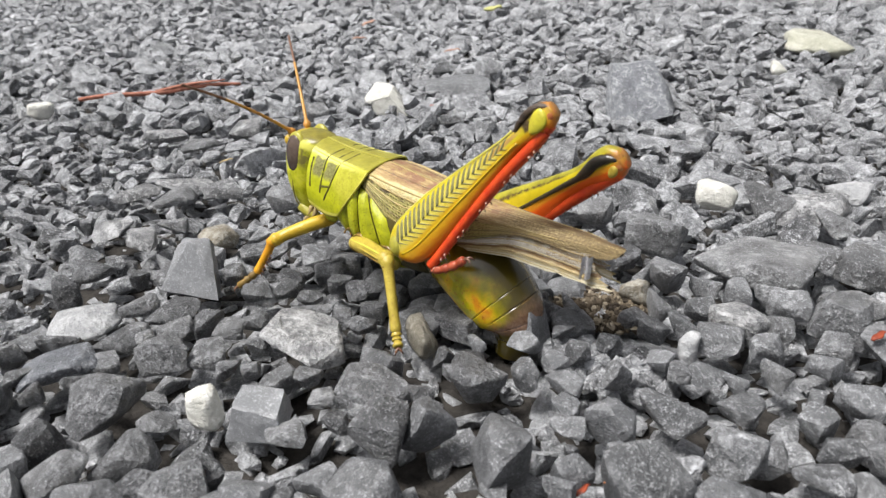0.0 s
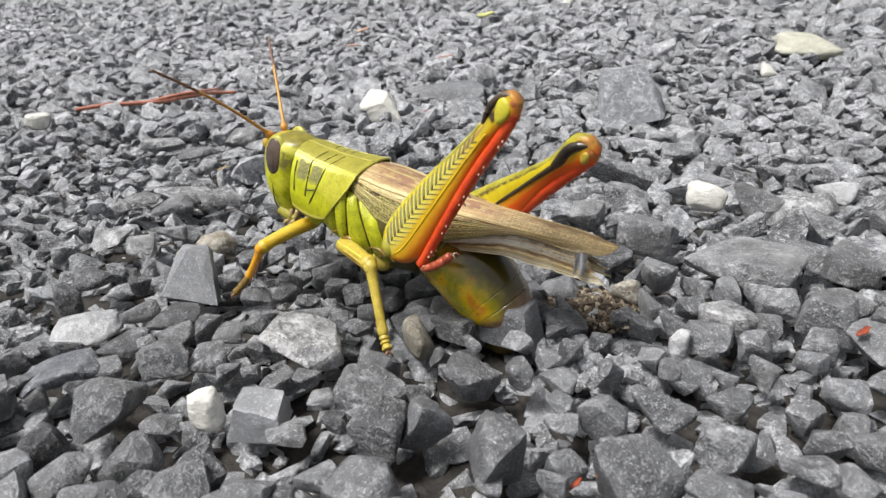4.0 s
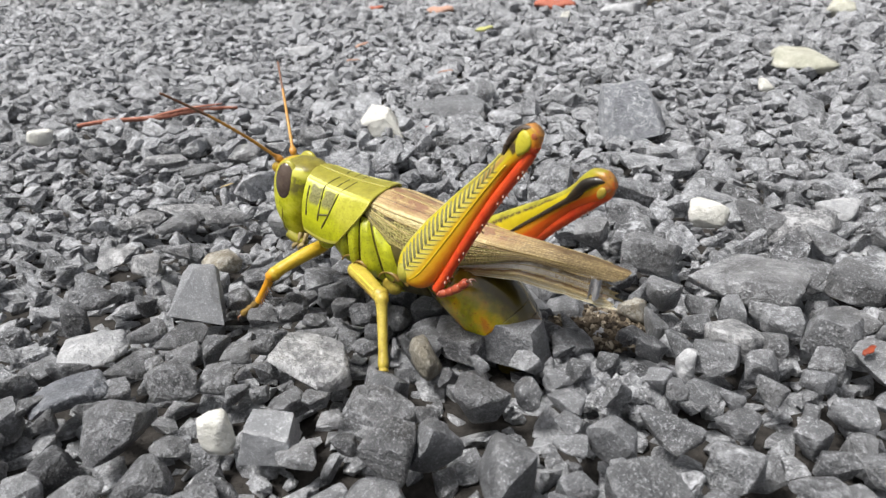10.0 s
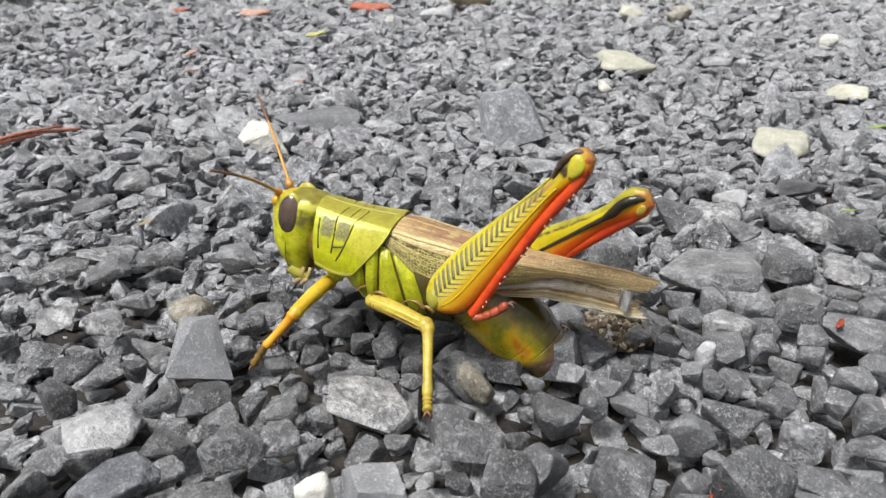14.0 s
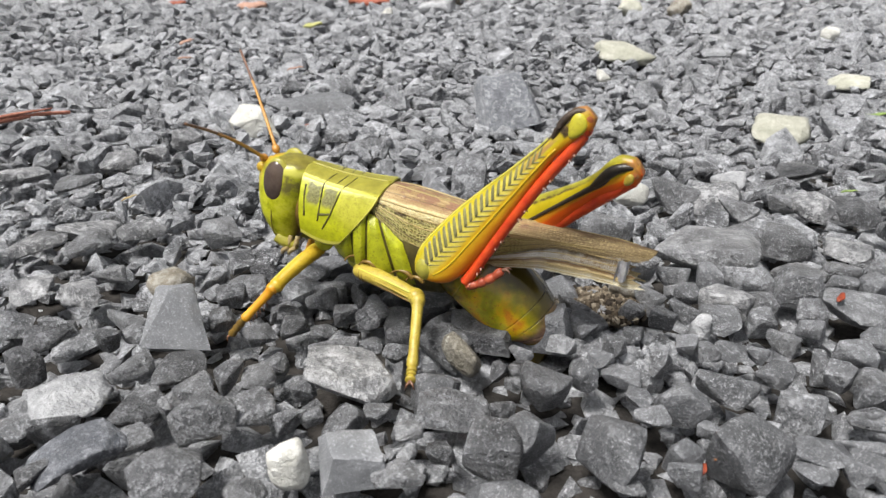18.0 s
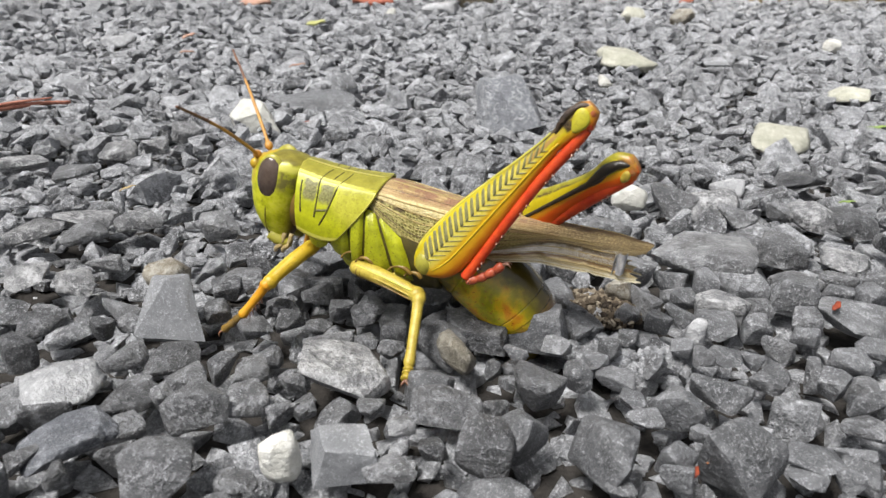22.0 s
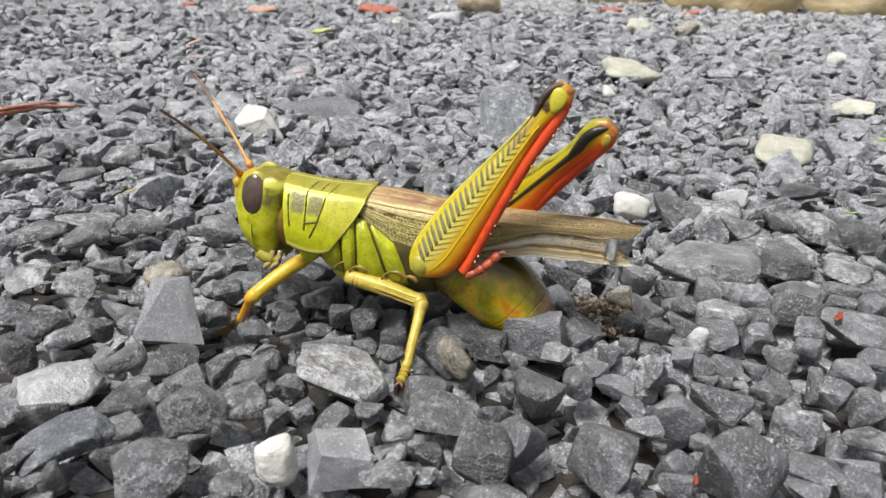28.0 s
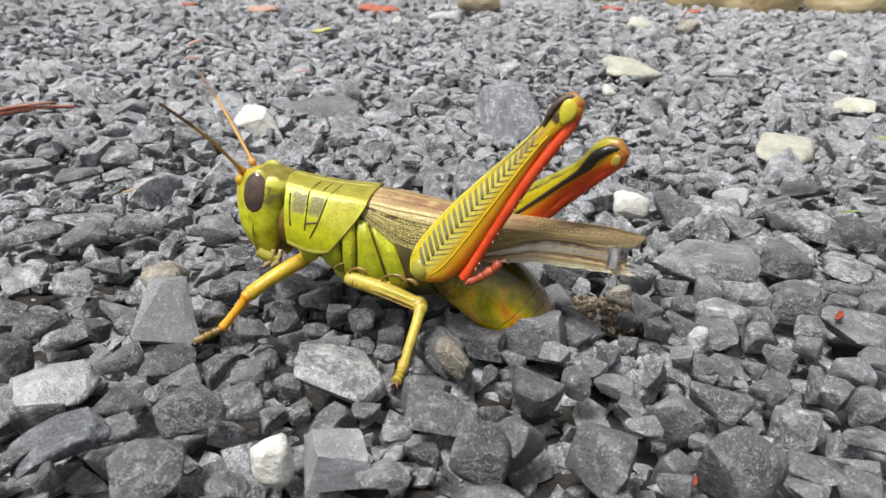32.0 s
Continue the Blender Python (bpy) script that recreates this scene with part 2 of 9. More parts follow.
def boulder_mat():
    k = Mat("boulder_sandstone", 0.8, 0.25)
    big, fine = k.noise(22, 5, 0.6), k.noise(160, 5, 0.65)
    rnd = k.n.new("ShaderNodeObjectInfo").outputs["Random"]
    base = k.ramp(big, (0.3, (0.27, 0.17, 0.07)), (0.46, (0.58, 0.45, 0.23)), (0.66, (0.76, 0.67, 0.46)))
    base = k.mix(k.math("MULTIPLY", rnd, 0.4), base, (0.5, 0.42, 0.28))
    k.color(k.mix(k.math("MULTIPLY", fine, 0.35), base, (0.26, 0.2, 0.12)))
    k.bump(k.math("ADD", big, k.math("MULTIPLY", fine, 0.4)), 0.8, 0.004)
    return k.m


BOULDER = boulder_mat()


def soil_mat():
    k = Mat("soil", 0.95, 0.1)
    k.color(k.ramp(k.noise(700, 6, 0.7), (0.3, (0.02, 0.019, 0.018)), (0.7, (0.055, 0.05, 0.046))))
    k.bump(k.noise(1200, 5), 0.9, 0.0006)
    return k.m


SOIL = soil_mat()


def crumb_mat():
    k = Mat("soil_crumbs", 0.9, 0.15)
    rnd = k.n.new("ShaderNodeNewGeometry").outputs["Random Per Island"]
    base = k.ramp(rnd, (0.0, (0.025, 0.02, 0.016)), (0.45, (0.10, 0.078, 0.055)), (0.8, (0.20, 0.165, 0.12)), (1.0, (0.42, 0.37, 0.29)))
    k.color(k.mix(k.math("MULTIPLY", k.noise(2500, 4), 0.4), base, (0.06, 0.05, 0.04)))
    k.bump(k.noise(3000, 4), 0.7, 0.0004)
    return k.m


CRUMB = crumb_mat()


def chip_mat(name, a, b, rough=0.7):
    k = Mat(name, rough, 0.3)
    k.color(k.ramp(k.noise(900, 5, 0.65), (0.3, a), (0.7, b)))
    k.bump(k.noise(1500, 4), 0.6, 0.0004)
    return k.m


RED_BARK = chip_mat("bark_red", (0.24, 0.06, 0.04), (0.46, 0.17, 0.11))
PINK_BARK = chip_mat("bark_pink", (0.32, 0.17, 0.12), (0.5, 0.33, 0.26))
RED_LEAF = chip_mat("leaf_red", (0.14, 0.022, 0.012), (0.34, 0.075, 0.03), 0.5)
ORANGE_BIT = chip_mat("husk_orange", (0.22, 0.08, 0.03), (0.38, 0.18, 0.08))
OCHRE_BIT = chip_mat("husk_ochre", (0.28, 0.2, 0.08), (0.45, 0.36, 0.2))
GREEN_LEAF = chip_mat("leaf_green", (0.14, 0.22, 0.05), (0.3, 0.4, 0.12), 0.45)
YELLOW_LEAF = chip_mat("leaf_yellow", (0.35, 0.35, 0.1), (0.5, 0.5, 0.22), 0.5)
BRIGHT_LEAF = chip_mat("leaf_bright", (0.2, 0.36, 0.03), (0.34, 0.5, 0.06), 0.4)
TWIG_RED = chip_mat("twig_red", (0.27, 0.09, 0.06), (0.50, 0.23, 0.16))


def skin(name, a, b, spots=None, rough=0.38, scale=420.0, amount=0.5):
    """Insect cuticle: a waxy skin mottled at two scales, with small pits."""
    k = Mat(name, rough, 0.5)
    mott, fine = k.noise(scale, 4, 0.6), k.noise(scale * 7, 3, 0.6)
    base = k.ramp(mott, (0.32, a), (0.68, b))
    if spots:
        base = k.mix(k.math("MULTIPLY", k.ramp(fine, (0.56, (0, 0, 0)), (0.68, (1, 1, 1))), amount), base, spots)
    k.color(base)
    k.b.inputs["Subsurface Weight"].default_value = 0.12
    k.b.inputs["Subsurface Radius"].default_value = (0.0006, 0.0005, 0.0002)
    k.bump(k.math("ADD", fine, k.math("MULTIPLY", mott, 0.6)), 0.42, 0.00012)
    return k.m


LIME = skin("cuticle_lime", (0.25, 0.27, 0.007), (0.50, 0.52, 0.017), (0.15, 0.14, 0.010), scale=620, amount=0.8)
LIME_PALE = skin("cuticle_pale_lime", (0.44, 0.44, 0.042), (0.58, 0.56, 0.084), (0.3, 0.3, 0.042))
OLIVE = skin("cuticle_olive", (0.15, 0.135, 0.014), (0.24, 0.22, 0.028), (0.13, 0.11, 0.021))
OLIVE_PALE = skin("cuticle_pale_olive", (0.27, 0.25, 0.028), (0.37, 0.34, 0.049), (0.25, 0.22, 0.042))
STRIPE = skin("cuticle_stripe", (0.46, 0.44, 0.056), (0.62, 0.58, 0.112))
SEAM = skin("cuticle_seam", (0.03, 0.024, 0.006), (0.10, 0.08, 0.017))
GROOVE = skin("cuticle_groove", (0.045, 0.040, 0.010), (0.11, 0.098, 0.020))
AMBER = skin("leg_amber", (0.43, 0.27, 0.014), (0.55, 0.39, 0.028), (0.34, 0.19, 0.021))
LEG = skin("leg_yellow", (0.33, 0.245, 0.030), (0.50, 0.40, 0.065), (0.25, 0.17, 0.03), scale=800, amount=0.9)
FEMUR_AMBER = skin("femur_amber", (0.50, 0.33, 0.010), (0.58, 0.42, 0.021))
BARB = skin("femur_barb", (0.14, 0.135, 0.055), (0.27, 0.255, 0.11), (0.09, 0.085, 0.035), scale=900)
ORANGE = skin("femur_orange", (0.56, 0.24, 0.008), (0.64, 0.33, 0.021))
VERMILION = skin("tibia_red", (0.46, 0.032, 0.007), (0.62, 0.075, 0.012), (0.3, 0.03, 0.012), scale=800)
BLACK = skin("cuticle_black", (0.012, 0.01, 0.008), (0.04, 0.032, 0.02), rough=0.3)
KNEE = skin("knee_yellow", (0.40, 0.36, 0.02), (0.52, 0.47, 0.04), (0.3, 0.24, 0.03))
KNEE_BROWN = skin("knee_brown", (0.30, 0.06, 0.02), (0.46, 0.2, 0.06), (0.42, 0.3, 0.1), scale=900)
KNEE_DARK = skin("knee_dark", (0.02, 0.013, 0.01), (0.075, 0.048, 0.03), (0.14, 0.1, 0.06), rough=0.45, scale=1100)
SPINE = skin("spine_pale", (0.5, 0.2, 0.14), (0.62, 0.36, 0.27))
EYE = skin("eye_brown", (0.030, 0.019, 0.015), (0.13, 0.095, 0.075), (0.07, 0.045, 0.035), rough=0.16, scale=260)
ANTENNA = skin("antenna_tan", (0.42, 0.19, 0.035), (0.52, 0.28, 0.06))
ANTENNA_TIP = skin("antenna_tip", (0.13, 0.06, 0.04), (0.22, 0.11, 0.06))
ABDOMEN_BAND = skin("abdomen_band", (0.16, 0.11, 0.02), (0.3, 0.2, 0.04), (0.12, 0.06, 0.02), rough=0.25)
FOOT_RED = skin("foot_red", (0.24, 0.035, 0.015), (0.44, 0.09, 0.04), (0.36, 0.2, 0.1), scale=900)
TOE = skin("toe_brown", (0.12, 0.075, 0.02), (0.26, 0.16, 0.03))
COXA = skin("coxa_tan", (0.28, 0.2, 0.09), (0.4, 0.32, 0.15), (0.16, 0.1, 0.05))


def head_mat():
    k = Mat("head_cuticle")
    back, z, side = k.plan()
    fine, mid = k.noise(3200, 4, 0.6), k.noise(900, 4, 0.6)
    base = k.ramp(mid, (0.32, (0.31, 0.33, 0.004)), (0.62, (0.54, 0.56, 0.012)))
    base = k.mix(k.math("MULTIPLY", k.times(k.net(k.coords(), 1700, 0.0, 0.3), k.step(mid, 0.42, 0.6)), 0.6), base, (0.56, 0.54, 0.070))
    base = k.mix(k.times(k.step(fine, 0.57, 0.7), k.step(mid, 0.56, 0.36)), base, (0.20, 0.19, 0.016))
    line = k.wobble(k.math("ADD", z, k.math("MULTIPLY", back, 0.10)), 700, 0.16)
    rear = k.step(k.wobble(back, 800, 0.5), -0.1, 0.25)
    base = k.mix(k.times(rear, k.step(line, 1.60, 1.74), k.step(line, 1.97, 1.90), k.step(mid, 0.3, 0.55)), base, (0.14, 0.125, 0.03))
    base = k.mix(k.times(k.step(back, -0.55, -0.2), k.step(line, 1.90, 1.96), k.step(line, 2.06, 2.0)), base, (0.52, 0.5, 0.091))
    base = k.mix(k.times(k.step(line, 2.0, 2.06), k.step(line, 2.0, 2.06)), base, k.ramp(mid, (0.3, (0.12, 0.10, 0.014)), (0.7, (0.235, 0.205, 0.032))))
    base = k.mix(k.times(k.step(back, -0.6, -0.9), k.step(line, 1.5, 1.75)), base, (0.42, 0.27, 0.021))
    base = k.mix(k.times(k.step(back, 0.45, 0.9), k.step(z, 1.7, 1.4)), base, (0.11, 0.065, 0.014))
    k.color(base)
    k.waxy(0.34)
    return k.m


def pronotum_mat():
    k = Mat("pronotum_cuticle")
    u, v, raw = k.plan()
    mid, fine = k.noise(800, 4, 0.6), k.noise(4200, 3, 0.6)
    a, uu = k.wobble(v, 1100, 0.09), k.wobble(u, 1100, 0.12)
    base = k.ramp(mid, (0.3, (0.29, 0.31, 0.006)), (0.68, (0.50, 0.52, 0.012)))
    rear = k.ramp(mid, (0.3, (0.33, 0.32, 0.020)), (0.7, (0.48, 0.465, 0.050)))
    base = k.mix(k.times(k.step(uu, 0.5, 0.6), k.step(k.math("SUBTRACT", a, k.math("MULTIPLY", u, 0.35)), 0.58, 0.42)), base, rear)
    base = k.mix(k.step(a, 0.41, 0.35), base, k.ramp(mid, (0.3, (0.20, 0.18, 0.021)), (0.7, (0.33, 0.305, 0.042))))
    base = k.mix(k.times(k.step(a, 0.345, 0.39), k.step(a, 0.49, 0.43), k.step(uu, 0.95, 0.55)), base, (0.68, 0.65, 0.17))
    for lo, hi in ((0.10, 0.29), (0.33, 0.51)):
        m = k.times(k.step(uu, lo - 0.02, lo + 0.03), k.step(uu, hi + 0.02, hi - 0.03), k.step(a, 0.45, 0.48), k.step(a, 0.70, 0.62))
        base = k.mix(k.times(m, k.step(mid, 0.1, 0.4)), base, k.ramp(fine, (0.35, (0.12, 0.115, 0.036)), (0.65, (0.24, 0.23, 0.08))))
    base = k.mix(k.math("MULTIPLY", k.times(k.step(fine, 0.5, 0.66), k.step(u, 0.4, 0.6)), 0.45), base, (0.22, 0.2, 0.021))
    base = k.mix(k.step(raw, 0.3, 0.7), base, (0.54, 0.51, 0.091))
    k.color(base)
    k.waxy(0.36, grain=4200, strength=0.4)
    return k.m


def femur_mat(outer):
    """Hind thigh: along its length, across from the lower to the upper edge, and outwards."""
    k = Mat("femur_outer" if outer else "femur_inner")
    a, f, out = k.plan()
    mid, fine = k.noise(700, 4, 0.6), k.noise(3000, 4, 0.65)
    w, wa = k.wobble(f, 900, 0.10), k.wobble(a, 700, 0.25)
    yellow = k.ramp(mid, (0.3, (0.46, 0.37, 0.008)), (0.7, (0.58, 0.48, 0.02)))
    if outer:
        base = k.mix(k.times(k.step(w, 0.34, 0.42), k.step(w, 0.86, 0.78), k.step(wa, 2.3, 1.9)), yellow, k.ramp(fine, (0.3, (0.50, 0.41, 0.03)), (0.7, (0.62, 0.54, 0.12))))
        base = k.mix(k.times(k.step(w, 0.5, 0.6), k.step(w, 0.84, 0.74), k.step(wa, 1.75, 2.1), k.step(wa, 2.55, 2.3)), base, (0.36, 0.22, 0.063))
        base = k.mix(k.step(w, 0.52, 0.24), base, k.ramp(mid, (0.3, (0.56, 0.27, 0.006)), (0.7, (0.64, 0.37, 0.012))))
        base = k.mix(k.step(w, 0.26, 0.07), base, (0.58, 0.17, 0.008))
        base = k.mix(k.times(k.step(out, -0.05, -0.3), k.step(f, 0.8, 0.6)), base, (0.68, 0.12, 0.007))
        dark = k.times(k.step(k.wobble(f, 1500, 0.2), 0.80, 0.90), k.step(wa, 1.2, 2.3), k.step(f, 1.01, 0.97))
        knee = k.times(k.step(k.wobble(f, 1500, 0.25), 0.62, 0.76), k.step(wa, 2.38, 2.5))
        knee = k.math("MAXIMUM", knee, k.times(k.step(f, 0.34, 0.44), k.step(k.wobble(a, 1500, 0.06), 2.48, 2.53), k.step(a, 2.66, 2.6)))
    else:
        base = k.mix(k.step(w, 0.9, 0.8), k.ramp(mid, (0.3, (0.2, 0.18, 0.014)), (0.7, (0.4, 0.37, 0.035))), yellow)
        base = k.mix(k.step(w, 0.56, 0.47), base, (0.62, 0.27, 0.010))
        base = k.mix(k.times(k.step(w, 0.44, 0.3), k.step(a, 0.5, 1.2)), base, (0.68, 0.10, 0.006))
        dark = k.times(k.step(k.wobble(f, 1800, 0.10), 0.83, 0.87), k.step(k.wobble(f, 1800, 0.1), 0.93, 0.89), k.step(fine, 0.4, 0.55), k.step(a, 2.4, 2.1))
        knee = k.times(k.step(k.wobble(f, 1500, 0.15), 0.50, 0.6), k.step(k.wobble(f, 1500, 0.15), 0.86, 0.78), k.step(wa, 2.35, 2.55))
    black = k.ramp(fine, (0.35, (0.018, 0.012, 0.006)), (0.7, (0.13, 0.085, 0.035)))
    base = k.mix(k.math("MAXIMUM", dark, knee), base, black)
    base = k.mix(k.times(k.step(a, 2.76, 2.9), k.step(mid, 0.3, 0.55)), base, (0.36, 0.16, 0.035))
    k.color(base)
    k.waxy(0.36, strength=0.35)
    return k.m


def abdomen_mat():
    k = Mat("abdomen_wet")
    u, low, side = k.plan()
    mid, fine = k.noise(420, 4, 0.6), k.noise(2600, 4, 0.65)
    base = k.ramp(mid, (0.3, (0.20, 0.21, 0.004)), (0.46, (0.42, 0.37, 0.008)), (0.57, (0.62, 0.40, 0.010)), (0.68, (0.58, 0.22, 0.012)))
    # dark olive belly, with the shade beneath it put into the colour too
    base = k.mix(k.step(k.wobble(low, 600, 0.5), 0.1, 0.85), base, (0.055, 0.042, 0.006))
    base = k.mix(k.times(k.step(k.wobble(u, 700, 0.2), 0.34, 0.22), k.step(mid, 0.2, 0.5)), base, (0.10, 0.085, 0.008))
    base = k.mix(k.step(k.wobble(u, 700, 0.1), 0.64, 0.76), base, k.ramp(fine, (0.3, (0.14, 0.075, 0.045)), (0.7, (0.27, 0.16, 0.10))))
    base = k.mix(k.times(k.step(fine, 0.56, 0.7), k.step(low, 0.5, 0.1)), base, (0.30, 0.09, 0.008))
    base = k.mix(k.step(u, 0.78, 0.84), base, (0.10, 0.075, 0.008))
    k.color(base)
    k.waxy(0.2, 0.25, 1500, 0.15)
    k.b.inputs["Coat Weight"].default_value = 0.7
    k.b.inputs["Coat Roughness"].default_value = 0.1
    return k.m


HEAD, PRONOTUM, FEMUR_OUTER, FEMUR_INNER, ABDOMEN_WET = head_mat(), pronotum_mat(), femur_mat(True), femur_mat(False), abdomen_mat()


def wing_mat(name, clear=False):
    """Leathery wing: brown back, a cream and a black streak along the shoulder, a net of small cells on the side, a worn see-through tail."""
    k = Mat(name, 0.42, 0.4)
    u, v, _ = k.plan()
    lay = k.node("CombineXYZ")
    k.l.new(k.math("MULTIPLY", u, 78), lay.inputs[0])
    k.l.new(k.math("MULTIPLY", v, 24), lay.inputs[1])
    long = k.node("CombineXYZ")
    k.l.new(k.math("MULTIPLY", u, 5), long.inputs[0])
    k.l.new(k.math("MULTIPLY", v, 60 if clear else 34), long.inputs[1])
    streak, mid, fine = k.noise(1.0, 4, 0.6, long.outputs[0]), k.noise(700, 4, 0.6), k.noise(3000, 4, 0.6)
    lines = k.net(lay.outputs[0], 1.0, 0.07, 0.2, 0.55)
    rays = k.ramp(streak, (0.46, (0, 0, 0)), (0.5, (1, 1, 1)), (0.54, (0, 0, 0)))
    if clear:
        base = k.ramp(streak, (0.28, (0.56, 0.50, 0.38)), (0.45, (0.74, 0.70, 0.61)), (0.7, (0.85, 0.83, 0.78)))
        base = k.mix(k.times(lines, k.step(u, 0.4, 0.8)), base, (0.22, 0.15, 0.08))
        base = k.mix(k.times(k.step(k.wobble(v, 900, 0.5), 0.4, 0.1), k.step(mid, 0.35, 0.6)), base, (0.2, 0.14, 0.07))
        base = k.mix(k.times(k.step(k.wobble(v, 900, 0.16), 0.56, 0.66)), base, k.ramp(streak, (0.3, (0.40, 0.27, 0.10)), (0.6, (0.66, 0.54, 0.30))))
        base = k.mix(k.times(k.step(k.wobble(v, 900, 0.16), 0.52, 0.58), k.step(k.wobble(v, 900, 0.16), 0.70, 0.62)), base, (0.24, 0.14, 0.055))
        base = k.mix(k.step(k.wobble(v, 900, 0.1), 0.80, 0.90), base, (0.70, 0.64, 0.46))
        k.l.new(k.math("ADD", k.math("MULTIPLY", streak, 0.4), k.math("ADD", k.math("MULTIPLY", lines, 0.3), 0.5)), k.b.inputs["Alpha"])
    else:
        back = k.ramp(streak, (0.3, (0.18, 0.105, 0.040)), (0.5, (0.40, 0.275, 0.125)), (0.7, (0.57, 0.44, 0.23)))
        back = k.mix(k.times(k.step(mid, 0.44, 0.56), k.step(v, 0.32, 0.22), k.step(v, 0.02, 0.08)), back, (0.27, 0.145, 0.085))
        side = k.mix(lines, k.ramp(mid, (0.35, (0.14, 0.12, 0.034)), (0.65, (0.26, 0.23, 0.065))), (0.46, 0.42, 0.16))
        base = k.mix(k.step(k.wobble(v, 500, 0.08), 0.48, 0.53), back, side)
        base = k.mix(k.times(k.step(k.wobble(v, 600, 0.1), 0.31, 0.37), k.step(k.wobble(v, 600, 0.1), 0.51, 0.46), k.step(k.wobble(u, 300, 0.3), 0.62, 0.4)), base, k.ramp(fine, (0.3, (0.50, 0.40, 0.17)), (0.7, (0.72, 0.63, 0.36))))
        base = k.mix(k.times(k.step(k.wobble(v, 900, 0.14), 0.47, 0.50), k.step(k.wobble(v, 900, 0.14), 0.57, 0.53), k.step(mid, 0.47, 0.57), k.step(u, 0.7, 0.5)), base, (0.085, 0.06, 0.028))
        spots = k.times(k.step(k.wobble(v, 900, 0.1), 0.55, 0.58), k.step(k.wobble(v, 900, 0.1), 0.66, 0.62), k.step(k.noise(1500, 3, 0.5), 0.5, 0.56), k.step(u, 0.55, 0.4))
        base = k.mix(spots, base, (0.55, 0.46, 0.18))
        tail = k.mix(k.math("MULTIPLY", lines, 0.55), k.ramp(streak, (0.32, (0.25, 0.17, 0.068)), (0.6, (0.56, 0.435, 0.22))), (0.10, 0.062, 0.028))
        base = k.mix(k.step(k.wobble(u, 300, 0.2), 0.52, 0.68), base, tail)
        base = k.mix(k.times(k.step(u, 0.6, 0.75), k.step(k.wobble(v, 700, 0.2), 0.22, 0.12)), base, (0.15, 0.095, 0.045))
        k.l.new(k.math("SUBTRACT", 1.0, k.math("MULTIPLY", k.step(u, 0.66, 0.95), 0.25)), k.b.inputs["Alpha"])
    base = k.mix(k.math("MULTIPLY", rays, 0.15 if clear else 0.35), base, (0.10, 0.065, 0.03))
    k.color(base)
    k.bump(k.math("ADD", lines, k.math("MULTIPLY", streak, 1.5)), 0.5, 0.00014)
    return k.m


WING, WING_CLEAR = wing_mat("wing_leathery"), wing_mat("wing_clear", True)
VEIN = skin("wing_vein", (0.30, 0.22, 0.08), (0.46, 0.36, 0.15), (0.2, 0.13, 0.05))
WING_SHARD = skin("wing_shard", (0.22, 0.22, 0.23), (0.42, 0.42, 0.43), (0.12, 0.11, 0.10), rough=0.3, scale=900)
VEIN_DARK = skin("wing_vein_dark", (0.10, 0.065, 0.03), (0.2, 0.14, 0.07))


# ---- building helpers: meshes are drawn in units of the plan ----
def mesh_of(name, bm, mats, smooth=True):
    bm.transform(Matrix.Scale(U, 4))
    bmesh.ops.recalc_face_normals(bm, faces=bm.faces)
    me = bpy.data.meshes.new(name)
    bm.to_mesh(me)
    bm.free()
    for m in mats if isinstance(mats, (list, tuple)) else [mats]:
        me.materials.append(m)
    me.polygons.foreach_set("use_smooth", [smooth] * len(me.polygons))
    return me


def part(name, bm, mats, parent=None, label="", smooth=True, plan=None):
    ob = new(name, mesh_of(name, bm, mats, smooth))
    if plan:
        ob.data.attributes.new("plan", "FLOAT_VECTOR", "POINT").data.foreach_set("vector", np.array(plan, float).ravel())
    ob.parent = parent
    return tagged(ob, label) if label else ob


def grid(rows, closed=False, caps=False, mat=None):
    """A skin over rows of points; mat(i, j) gives each face's material."""
    bm = bmesh.new()
    vs = [[bm.verts.new(p) for p in r] for r in rows]
    n = len(rows[0])
    for i in range(len(rows) - 1):
        for j in range(n if closed else n - 1):
            k = (j + 1) % n
            try:
                fc = bm.faces.new((vs[i][j], vs[i][k], vs[i + 1][k], vs[i + 1][j]))
                if mat:
                    fc.material_index = mat(i, j)
            except ValueError:
                pass
    if caps:
        for i, r in ((0, vs[0]), (len(rows) - 2, vs[-1])):
            fc = bm.faces.new(r)
            if mat:
                fc.material_index = mat(i, 0)
    return bm


def spline(keys, n):
    """n points through the keys (tuples), smooth between them."""
    keys = [np.array(k, float) for k in keys]
    out = []
    for a in np.linspace(0, len(keys) - 1, n):
        i = min(int(a), len(keys) - 2)
        t = a - i
        p0, p1, p2, p3 = keys[max(i - 1, 0)], keys[i], keys[i + 1], keys[min(i + 2, len(keys) - 1)]
        m1, m2 = (p2 - p0) / 2, (p3 - p1) / 2
        out.append((2 * t**3 - 3 * t**2 + 1) * p1 + (t**3 - 2 * t**2 + t) * m1 + (-2 * t**3 + 3 * t**2) * p2 + (t**3 - t**2) * m2)
    return out


